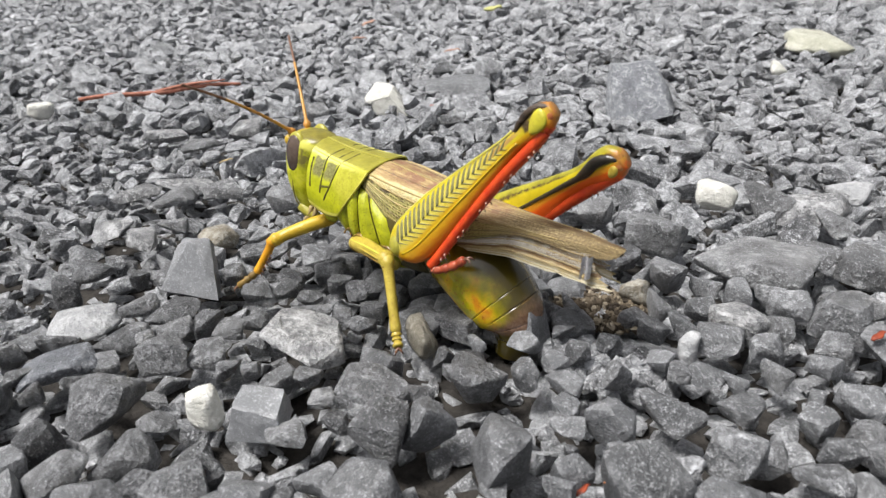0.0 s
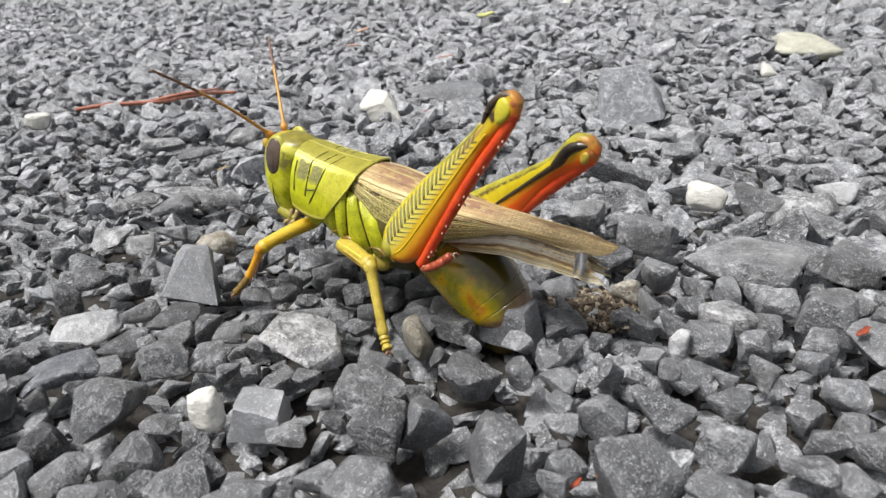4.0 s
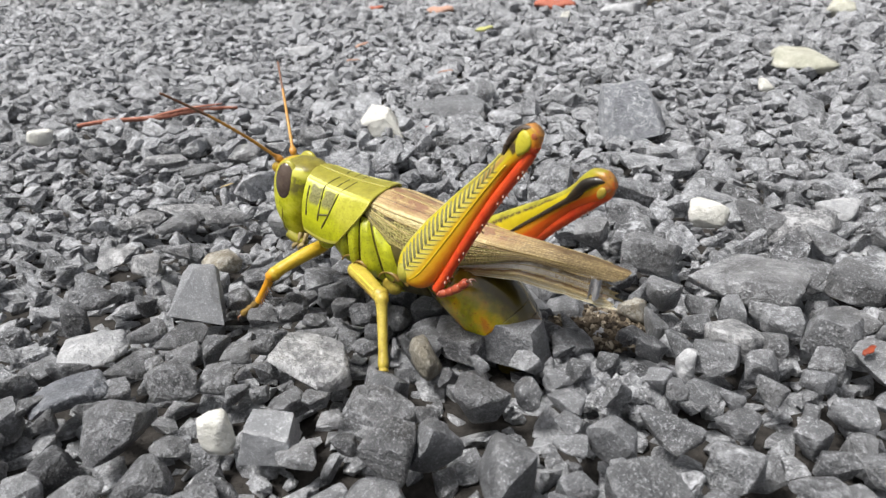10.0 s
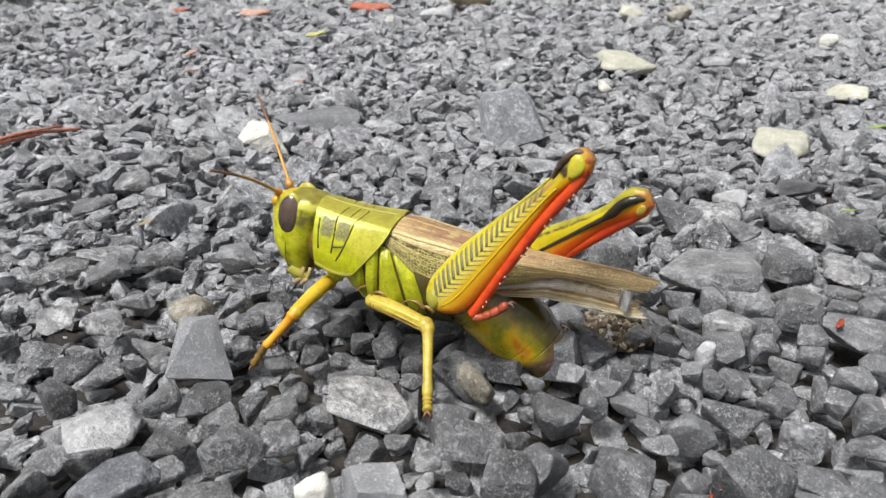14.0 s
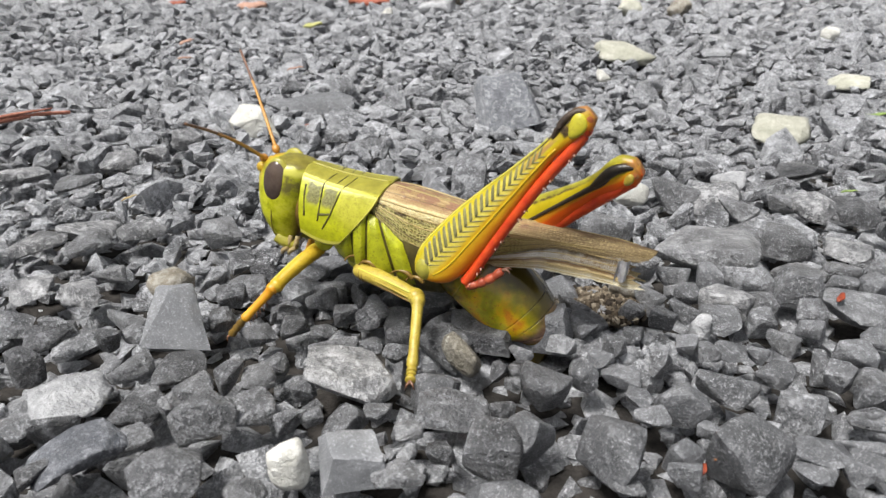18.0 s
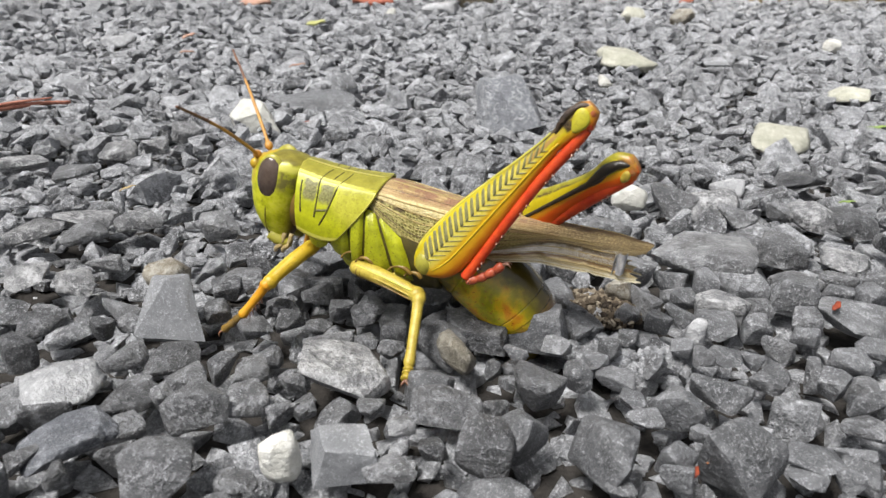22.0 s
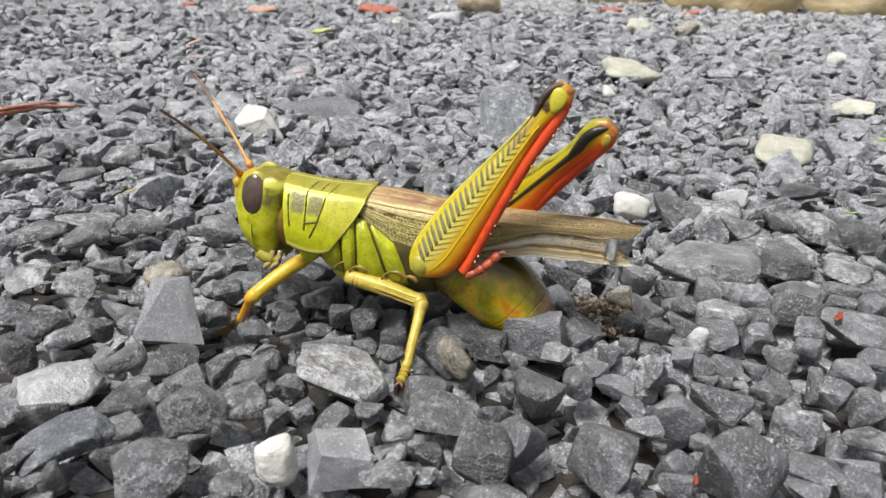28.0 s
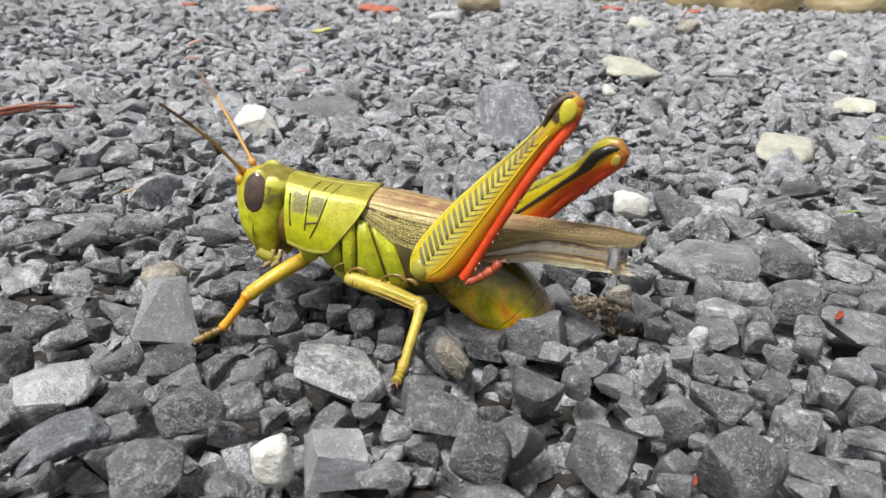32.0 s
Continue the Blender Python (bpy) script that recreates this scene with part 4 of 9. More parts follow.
bed_stone(4.25, 0.31, 0.35, 0.30, 0.33, -12, SPECK)
bed_stone(3.78, -1.06, 0.71, 0.60, 0.21, -4, SMOOTH)
bed_stone(3.67, -1.36, 0.42, 0.36, 0.13, -2, SMOOTH)
bed_stone(4.01, -1.33, 0.31, 0.27, 0.24, -21, SMOOTH)
bed_stone(2.46, -1.74, 0.31, 0.26, 0.29, 13, SMOOTH)
bed_stone(1.94, -2.00, 0.30, 0.26, 0.09, 10, SMOOTH)
bed_stone(2.75, -0.99, 0.25, 0.22, 0.16, -20, SMOOTH)
bed_stone(1.46, -0.28, 0.38, 0.32, 0.30, -11, SMOOTH)
broken_stone("grey_slab", "smooth grey slab of stone leaning against the abdomen", 0.88, 0.62, 0.78, 0.42, 0.50, -4, SMOOTH, 0.40)
broken_stone("dark_slab", "flat dark grey stone under the abdomen", 0.30, 0.30, 0.56, 0.34, 0.26, -3, DARK, 0.46)
bed_stone(1.19, 0.28, 0.44, 0.38, 0.19, -5, SPECK)
bed_stone(1.46, 0.71, 0.32, 0.27, 0.17, 4, SMOOTH)
bed_stone(0.72, -0.03, 0.33, 0.28, 0.18, -11, SMOOTH)
bed_stone(2.17, 2.73, 0.59, 0.50, 0.47, 12, PALE)
bed_stone(1.63, 0.08, 0.33, 0.28, 0.14, -19, SMOOTH)
bed_stone(1.79, 0.35, 0.30, 0.26, 0.28, -10, SMOOTH)
bed_stone(2.02, 0.74, 0.28, 0.24, 0.18, -1, SMOOTH)
TWIG_A, TWIG_B = (-15.8, 5.9, -0.05), (-13.9, 10.4, -0.28)
# bits of red bark and leaf: place, length, turn, colour
chip("red_leaf_bit", "curled red leaf scrap caught between stones", (4.66, 2.02, 0.26), 0.22, 60, RED_LEAF)
chip("red_leaf_bit", "small red leaf scrap down in the gravel", (2.63, -1.62, 0.10), 0.16, 70, RED_LEAF)
chip("orange_seed", "small orange seed husk in the gravel", (2.80, -1.41, 0.10), 0.12, 30, ORANGE_BIT)
chip("bark_chip", "red cedar bark chip on the far gravel", (-14.0, 38.1, 0.12), 2.6, 12, RED_BARK)
chip("bark_chip", "short red bark chip on the far gravel", (-25.6, 34.9, 0.12), 1.1, 40, RED_BARK)
chip("bark_chip", "pale pink bark chip on the far gravel", (-20.0, 33.9, 0.12), 2.0, 0, PINK_BARK)
chip("bark_chip", "broad red bark piece against the edging", (-35.85, 64.63, 0.12), 6.5, 5, RED_BARK)
chip("bark_chip", "narrow red bark piece on the gravel", (-27.7, 50.3, 0.12), 1.6, -50, RED_BARK)
chip("bark_chip", "thin red bark splinter on the gravel", (-28.59, 43.65, 0.12), 1.0, 20, RED_BARK)
chip("bark_chip", "pink bark splinter in the gravel", (-16.4, 20.9, 0.05), 0.8, 80, PINK_BARK)
chip("bark_chip", "red bark splinter by the edging stones", (0.18, 50.01, 0.12), 1.6, 0, RED_BARK)
chip("bark_chip", "red bark splinter below an edging boulder", (6.27, 52.21, 0.12), 1.5, 15, RED_BARK)
chip("bark_chip", "pinkish bark chip standing between two boulders", (17.13, 64.76, 0.12), 1.4, 70, PINK_BARK)
chip("bark_chip", "thin red splinter between edging stones", (-23.87, 68.80, 0.12), 1.5, 70, RED_BARK)
chip("green_leaf_bit", "small fresh green leaf scrap on the gravel", (8.98, 15.51, -0.38), 0.8, 10, GREEN_LEAF)
chip("green_leaf_bit", "tiny green leaf scrap in the gravel", (6.03, 6.92, 0.12), 0.3, 10, GREEN_LEAF)
chip("green_leaf_bit", "yellowish leaf scrap in the far gravel", (-12.9, 26.3, 0.22), 1.0, 0, YELLOW_LEAF)
chip("orange_seed", "dry ochre husk in the gravel", (-6.71, 3.13, 0.25), 0.28, 50, OCHRE_BIT)
chip("red_leaf_bit", "tiny dark red scrap in the gravel", (-6.51, 10.47, -0.27), 0.2, 0, RED_LEAF)
# edging boulders: plan place, size, turn
boulder("large tan sandstone edging boulder, bedded in the border", -39.7, 45.9, 14.4, 9.0, 7.2, 46)
boulder("small ochre edging stone between two boulders", -26.1, 67.4, 5.2, 3.2, 4.8, 20)
boulder("pale tan edging boulder with a rounded top", -16.2, 64.7, 11.4, 7.1, 7.2, 9)
boulder("ochre cracked edging boulder", -0.5, 62.2, 7.9, 4.9, 6.4, 6)
boulder("broad smooth tan edging boulder", 9.7, 59.8, 11.0, 6.8, 8.0, -8)
boulder("brown sandstone edging boulder", 20.7, 63.7, 9.7, 6.0, 7.2, -22)
boulder("tan edging boulder at the end of the border", 31.6, 65.2, 11.0, 6.8, 7.2, -19)
boulder("brown edging boulder beside a green plant", -64.9, 45.4, 18.1, 11.2, 8.0, 62)
lone_stone("tan_stone", "flat tan sandstone piece lying on the far gravel", -8.47, 43.7, 3.1, 3.0, 1.7, 8, OCHRE_STONE)
lone_stone("cream_stone", "pale cream stone in the far gravel", 2.0, 38.3, 1.5, 1.2, 0.8, 10, CREAM)
lone_stone("yellowish_stone", "yellowish grey stone in the far gravel", 4.9, 37.7, 1.3, 1.1, 0.9, -20, TAN)
lone_stone("pale_stone", "flat pale grey stone in the far gravel", -8.9, 35.3, 2.0, 1.5, 0.7, 5, PALEWHITE)
lone_stone("white_pebble", "small white pebble in the far gravel", -10.8, 31.8, 0.7, 0.6, 0.6, 0, WHITE)
lone_stone("white_pebble", "small white chip between far grey stones", 1.15, 19.5, 0.6, 0.5, 0.5, 30, WHITE)
lone_stone("pale_stone", "pale flat stone lying by the twig side of the gravel", -19.25, 20.05, 1.3, 1.0, 0.5, 20, PALEWHITE)
lone_stone("pale_pebble", "small cream pebble beside the soil crumbs", 1.86, 2.20, 0.38, 0.30, 0.26, 10, TAN)
lone_stone("yellow_pebble", "tiny yellowish pebble in front of the abdomen", 1.15, 0.62, 0.20, 0.18, 0.20, 0, YELLOW_STONE)
lone_stone("white_pebble", "tiny white-faced pebble among grey stones", 2.86, 1.10, 0.22, 0.20, 0.34, 20, PALEWHITE)
chip("bark_chip", "pink bark splinter between grey stones", (-14.6, 17.8, -0.05), 0.6, 60, PINK_BARK)
chip("bark_chip", "small pink bark splinter on the gravel", (-9.7, 17.0, -0.08), 0.6, 20, PINK_BARK)
LEAF_AT = (-43.2, 37.6)


def twig():
    a, b = Vector(TWIG_A), Vector(TWIG_B)
    keys = []
    for i in range(7):
        p = a.lerp(b, i / 6) + Vector((0, 0, 0.04 * math.sin(i * 1.7)))
        keys.append((*p, 0.03 + 0.04 * math.sin(math.pi * (0.25 + 0.6 * i / 6))))
    bm = tube(keys, 30, 8)
    mid = a.lerp(b, 0.45)
    spur = tube([(*mid, 0.05), (*(mid + (b - a) * 0.2 + Vector((0, 0, 0.12))), 0.05), (*(mid + (b - a) * 0.42 + Vector((0.1, 0.1, 0.16))), 0.02)], 14, 7)
    return tagged(part("twig", merge(bm, spur), TWIG_RED), "thin dry reddish-brown twig lying on the gravel", "twig")


twig()


def border_leaf():
    x, y = LEAF_AT
    plant = tagged(new("border_plant"), "low plant with bright green leaves beside an edging boulder", "plant")
    plant.matrix_world = pose(x * U, y * U, 0)
    r = random.Random(8)
    for i in range(9):
        rows, ln, wd = [], r.uniform(5, 8), r.uniform(1.2, 2.0)
        for k in range(8):
            a = k / 7
            half = wd * math.sin(math.pi * (0.06 + 0.9 * a)) * 0.5
            rows.append([(ln * a, half * s, 4.4 * a - 3.4 * a * a + 0.25 * half * s * s) for s in (-1, -0.5, 0, 0.5, 1)])
        leaf = part("leaf", grid(rows), BRIGHT_LEAF, plant)
        leaf.matrix_basis = pose(r.uniform(-1, 1) * U, r.uniform(-1, 1) * U, 1.5 * U, 0, r.uniform(-35, 5), i * 40 + r.uniform(-12, 12))


border_leaf()


# ---- the grasshopper ----
BASE = Vector((-1.2, 0.95, 0.0))
grasshopper = tagged(new("grasshopper"), "yellow-green grasshopper with red hind legs, laying into the gravel", "grasshopper")
grasshopper.matrix_world = Matrix.Translation(BASE * U)


def bp(s, w, z):
    """A place on the insect: s towards the tail, w to its right, z up."""
    return Vector((s - 0.05 * w, 0.05 * s + w - 0.09, z))


def body_rows(keys, n, seg, power=2.2):
    """Rings along the body through keys (s, low z, high z, half width)."""
    rows = []
    for s, lo, hi, hw in spline(keys, n):
        ring = []
        for k in range(seg):
            a = 2 * math.pi * k / seg
            c, d = math.cos(a), math.sin(a)
            ring.append(bp(s, hw * math.copysign(abs(c) ** (2 / power), c), (lo + hi) / 2 + (hi - lo) / 2 * math.copysign(abs(d) ** (2 / power), d)))
        rows.append(ring)
    return rows


def head():
    keys = [(2.085, -1.44, -1.24, 0.06), (2.05, -1.58, -1.08, 0.19), (1.97, -1.68, -0.95, 0.285), (1.80, -1.75, -0.93, 0.33), (1.56, -1.78, -1.0, 0.335),
            (1.34, -1.765, -1.09, 0.325), (1.14, -1.69, -1.17, 0.28), (1.0, -1.60, -1.24, 0.23), (0.92, -1.53, -1.30, 0.17), (0.87, -1.47, -1.36, 0.08)]
    rows, seg = [], 72
    for z, sf, sb, hw in spline(keys, 72):
        ring = []
        for k in range(seg):
            a = 2 * math.pi * k / seg
            c, d = math.cos(a), math.sin(a)
            face = 0.9 if c < 0 else 1.0
            ring.append(bp((sf + sb) / 2 + (sb - sf) / 2 * math.copysign(abs(c) ** 0.9, c), hw * math.copysign(abs(d) ** face, d), z))
        rows.append(ring)

    plan = [(math.cos(2 * math.pi * j / seg), r[j].z, abs(math.sin(2 * math.pi * j / seg))) for r in rows for j in range(seg)]
    h = part("head", grid(rows, True, True), HEAD, grasshopper, plan=plan)
    for side, label in ((-1, "oval dark brown compound eye"), (1, "oval dark brown compound eye")):
        turn = Matrix.Rotation(radians(8), 4, "Y")
        part("eye", ellipsoid(bp(-1.42, side * 0.24, 1.76), (0.185, 0.118, 0.32), 32, 22, turn), EYE, h, label)
        part("eye_rim", ellipsoid(bp(-1.415, side * 0.225, 1.775), (0.205, 0.092, 0.335), 28, 18, turn), OLIVE_PALE, h)
        keys = [(*bp(-1.5, side * 0.2, 1.0), 0.09), (*bp(-1.36, side * 0.2, 0.92), 0.085), (*bp(-1.22, side * 0.17, 0.88), 0.05)]
        part("mandible", tube(keys, 10, 10), OLIVE_PALE, h)
        for d in (0.0, 0.1):
            keys = [(*bp(-1.30 + d, side * 0.2, 1.03), 0.034), (*bp(-1.33 + d, side * 0.25, 0.89), 0.032), (*bp(-1.40 + d, side * 0.26, 0.83), 0.034), (*bp(-1.43 + d, side * 0.25, 0.77), 0.018)]
            part("palp", tube(keys, 12, 8), COXA, h)
    part("face_ridge", tube([(*bp(-1.70, 0, 1.98), 0.05), (*bp(-1.765, 0, 1.7), 0.055), (*bp(-1.76, 0, 1.4), 0.05), (*bp(-1.67, 0, 1.14), 0.03)], 20, 10), LIME_PALE, h)
    part("neck", tube([(*bp(-1.22, 0, 1.5), 0.25, 0.42), (*bp(-0.95, 0, 1.45), 0.30, 0.42)], 6, 24), TOE, h, "dark folded neck skin")
    for side in (-1, 1):
        part("cheek_groove", tube([(*bp(-1.47, side * 0.315, 1.52), 0.010), (*bp(-1.50, side * 0.325, 1.3), 0.009), (*bp(-1.50, side * 0.295, 1.1), 0.011), (*bp(-1.46, side * 0.24, 1.0), 0.012)], 16, 6), OLIVE, h)
        part("face_groove", tube([(*bp(-1.72, side * 0.10, 1.85), 0.010), (*bp(-1.745, side * 0.125, 1.5), 0.010), (*bp(-1.67, side * 0.15, 1.2), 0.009), (*bp(-1.56, side * 0.15, 1.0), 0.010)], 16, 6), OLIVE, h)
        part("socket", ellipsoid(bp(-1.68, side * 0.13, 1.92), (0.075, 0.06, 0.075), 14, 10), AMBER, h)
    part("lip", ellipsoid(bp(-1.51, 0, 0.96), (0.1, 0.18, 0.1)), OLIVE_PALE, h)
    return h


head_part = head()
head_part.location = (-0.04 * U, 0, -0.085 * U)


def antenna(side):
    """Jointed, along +x from its root."""
    n, ln = 24, 1.95 if side < 0 else 1.75
    keys = []
    for i in range(n * 2 + 1):
        a = i / (n * 2)
        r = (0.03 if i % 2 else 0.024) * (1 - 0.35 * a) * (1.5 if i < 3 else 1)
        keys.append((ln * a, 0, 0.05 * math.sin(math.pi * a), r * 0.9))
    ob = part("antenna", tube(keys, n * 4 + 1, 8, lambda i, j: 1 if i > n * 2.6 else 0), [ANTENNA, ANTENNA_TIP], grasshopper, "thin jointed tan antenna with a dark tip")
    part("antenna_base", ellipsoid((0.02, 0, 0), (0.07, 0.055, 0.055), 14, 10), ANTENNA, ob)
    return ob


antenna_left, antenna_right = antenna(-1), antenna(1)


def pronotum_shape(u, v, lift=0.0):
    """The saddle: u from its front to its rear edge, v from the lower left edge over the back to the lower right."""
    a = abs(v)
    front = -1.07 + 0.06 * a
    rear = 0.05 - 0.10 * a if a < 0.45 else 0.005 - 0.50 * max(0.0, (a - 0.45) / 0.55) ** 1.35
    if u > 0.999 and a < 0.02:
        rear += 0.02
    s = front + (rear - front) * u
    top = 1.935 - 0.13 * (s + 1.05) - 0.03 * math.sin((s + 1.05) * 3)
    low = 1.17 - 0.12 * math.sin(min(u, 1) * 2.2)
    wtop = 0.285 + 0.09 * u
    if a < 0.42:
        k = a / 0.42
        w, z = wtop * k, top - 0.075 * k * k
    else:
        k = (a - 0.42) / 0.58
        w = wtop + (0.515 - wtop + 0.03 * math.sin(math.pi * k)) * math.sin(k * math.pi / 2) ** 0.8
        z = top - 0.075 + (low - top + 0.075) * k**1.15
    return bp(s, math.copysign(w + lift, v) if a > 0.3 else math.copysign(w, v) if a else 0, z + (lift if a < 0.5 else 0))


def pronotum():
    nu, nv = 80, 121
    rows = [[pronotum_shape(i / nu, -1 + 2 * j / (nv - 1)) for j in range(nv)] for i in range(nu + 1)]
    inner = [[p + (Vector((0, -0.02, 1.3)) - p) * 0.045 for p in r] for r in rows]

    def skin_plan(i, j):
        a = abs(-1 + 2 * j / (nv - 1))
        return (i / nu, a, 1.0 if a > 0.965 or (i / nu > 0.975 and a > 0.43) else 0.0)

    plan = [skin_plan(i, j) for i in range(nu + 1) for j in list(range(nv)) + list(range(nv))[::-1]]
    bm = grid([r + q[::-1] for r, q in zip(rows, inner)], True, True)
    p = part("pronotum", bm, PRONOTUM, grasshopper, "saddle-shaped yellow-green neck shield with two pale stripes", plan=plan)
    for side in (-1, 1):
        for uv in ([(0.07, 0.5), (0.075, 0.62), (0.10, 0.8)], [(0.36, 0.1), (0.32, 0.3), (0.29, 0.46), (0.305, 0.58), (0.34, 0.8)], [(0.60, 0.08), (0.57, 0.3), (0.52, 0.46), (0.51, 0.62), (0.50, 0.74), (0.46, 0.86)],
                   [(0.34, 0.735), (0.42, 0.72), (0.51, 0.70)], [(0.49, 0.08), (0.47, 0.22), (0.44, 0.36)]):
            pts = spline([(u, v) for u, v in uv], 12)
            keys = [(*pronotum_shape(u, side * v, -0.001), (0.012 if v > 0.44 else 0.008) + 0.006 * noise.noise(Vector((u * 20, v * 20, side)))) for u, v in pts]
            part("groove", tube(keys, 24, 6), GROOVE, p)
        keys = [(*pronotum_shape(u, side * 0.42, -0.004), 0.011) for u in np.linspace(0.02, 0.98, 12)]
        part("ridge", tube(keys, 24, 6), LIME_PALE, p)
    keys = [(*pronotum_shape(u, 0, 0.0), 0.012) for u in np.linspace(0.02, 0.98, 10)]
    part("middle_ridge", tube(keys, 20, 6), OLIVE_PALE, p)
    return p


pronotum()


def thorax():
    keys = [(-1.12, 1.05, 1.80, 0.27), (-0.8, 0.88, 1.80, 0.37), (-0.5, 0.70, 1.78, 0.425), (-0.2, 0.52, 1.75, 0.46), (0.1, 0.42, 1.66, 0.475), (0.45, 0.40, 1.5, 0.47), (0.8, 0.42, 1.3, 0.45)]
    t = part("thorax", grid(body_rows(keys, 26, 32), True, True), SEAM, grasshopper, "dark seamed thorax under the side plates")

    def side_at(s, z, lift):
        sp = spline(keys, 40)
        q = min(sp, key=lambda k: abs(k[0] - s))
        mid, half = (q[1] + q[2]) / 2, (q[2] - q[1]) / 2
        e = min(abs((z - mid) / half), 0.999)
        return q[3] * (1 - e**2.2) ** (1 / 2.2) + lift

    # plates between slanting seams: lower and upper ends of their front and rear edges, as (s, z)
    plates = [((-0.72, 0.74), (-0.60, 1.3), (-0.40, 0.56), (-0.36, 1.30), LIME), ((-0.385, 0.56), (-0.33, 1.45), (-0.20, 0.66), (-0.155, 1.55), LIME),
              ((-0.17, 0.68), (-0.13, 1.5), (0.24, 0.62), (-0.01, 1.48), LIME), ((0.27, 0.66), (0.03, 1.45), (0.50, 0.62), (0.34, 1.2), LIME), ((-0.36, 0.47), (-0.36, 0.62), (0.42, 0.40), (0.42, 0.60), LIME)]
    for side in (-1, 1):
        for a, b, c, d, m in plates:
            rows = []
            for i in range(9):
                u = i / 8
                row = []
                for j in range(13):
                    v = j / 12
                    lo, hi = np.array(a) * (1 - u) + np.array(c) * u, np.array(b) * (1 - u) + np.array(d) * u
                    s, z = lo * (1 - v) + hi * v
                    s += 0.03 * math.sin(v * 3.1)
                    edge = min(u, 1 - u, 1.5 * v, 1.5 * (1 - v)) * 4
                    row.append(bp(s, side * side_at(s, z, 0.006 + 0.055 * min(1, edge) ** 0.6), z))
                rows.append(row)
            part("side_plate", grid(rows), [m], t, "bulging yellow-green side plate")
        for s, z, r, m in ((-0.44, 0.66, 0.15, LIME_PALE), (-0.34, 0.60, 0.12, LEG), (0.30, 0.60, 0.13, LEG), (0.14, 0.52, 0.11, LIME_PALE)):
            part("coxa", ellipsoid(bp(s, side * (side_at(s, z, 0.0) + 0.01), z), (r * 1.2, r * 0.7, r), 18, 12, Matrix.Rotation(radians(25), 4, "Y")), m, t)
        for s, z, r in ((-0.30, 0.80, 0.13), (-0.12, 0.80, 0.10), (0.34, 0.72, 0.14), (0.52, 0.70, 0.10), (-0.70, 0.92, 0.10)):  # hip joints
            arc = [(*bp(s + 1.15 * r * math.cos(a), side * (side_at(s, z, 0.0) + 0.085), z + 0.95 * r * math.sin(a)), 0.020 + 0.010 * math.sin(2 * a)) for a in np.linspace(0.3, 2.9, 9)]
            part("sclerite", tube(arc, 20, 7), TOE, t, "brown rim round a hip joint")
        part("front_hip", ellipsoid(bp(-0.80, side * 0.30, 0.99), (0.13, 0.11, 0.13), 16, 12), LIME, t)
    return t


thorax()


def wing_line(keys):
    return lambda s: float(np.interp(s, [k[0] for k in keys], [k[1] for k in keys]))


W_TOP = wing_line([(-0.1, 1.79), (0.1, 1.775), (1.17, 1.58), (1.86, 1.52), (2.4, 1.47), (2.87, 1.43), (3.3, 1.35)])
W_SHOULDER = wing_line([(-0.1, 0.34), (0.3, 0.40), (1.0, 0.37), (1.8, 0.28), (2.6, 0.17), (3.25, 0.06)])
W_LOW = wing_line([(-0.1, 1.56), (0.1, 1.36), (0.5, 1.05), (1.0, 1.03), (1.6, 1.20), (2.0, 1.31), (2.25, 1.32), (2.5, 1.28), (2.86, 1.22), (3.25, 1.20)])
H_LOW = wing_line([(1.1, 0.96), (1.5, 0.99), (2.0, 1.02), (2.45, 0.95), (2.85, 0.88), (3.2, 0.86)])


def wing_point(side, u, v, lift=0.0):
    """u along the folded wing, v from the back's middle line over the shoulder to its lower edge."""
    s = -0.08 + 3.36 * u - max(0.0, u - 0.55) * (0.5 * v * v + 0.35 * max(0.0, 0.2 - v))
    top, sh, low = W_TOP(s), W_SHOULDER(s), W_LOW(s)
    if u > 0.9:
        s += (u - 0.9) * 1.4 * noise.noise(Vector((v * 6, side * 3, 0))) + (u - 0.9) * 0.7 * noise.noise(Vector((v * 21, side, 5)))
    if v < 0.4:
        k = v / 0.4
        w, z = sh * k, top - 0.10 * k * k
    else:
        k = (v - 0.4) / 0.6
        w, z = sh + 0.06 * math.sin(k * math.pi * 0.6) * (1 - u), top - 0.10 - (top - 0.10 - low) * k
    z -= 0.012 if side > 0 else 0
    return bp(s, side * (w + (lift if v > 0.3 else 0)) - 0.012 * side, z + (lift if v < 0.5 else 0))


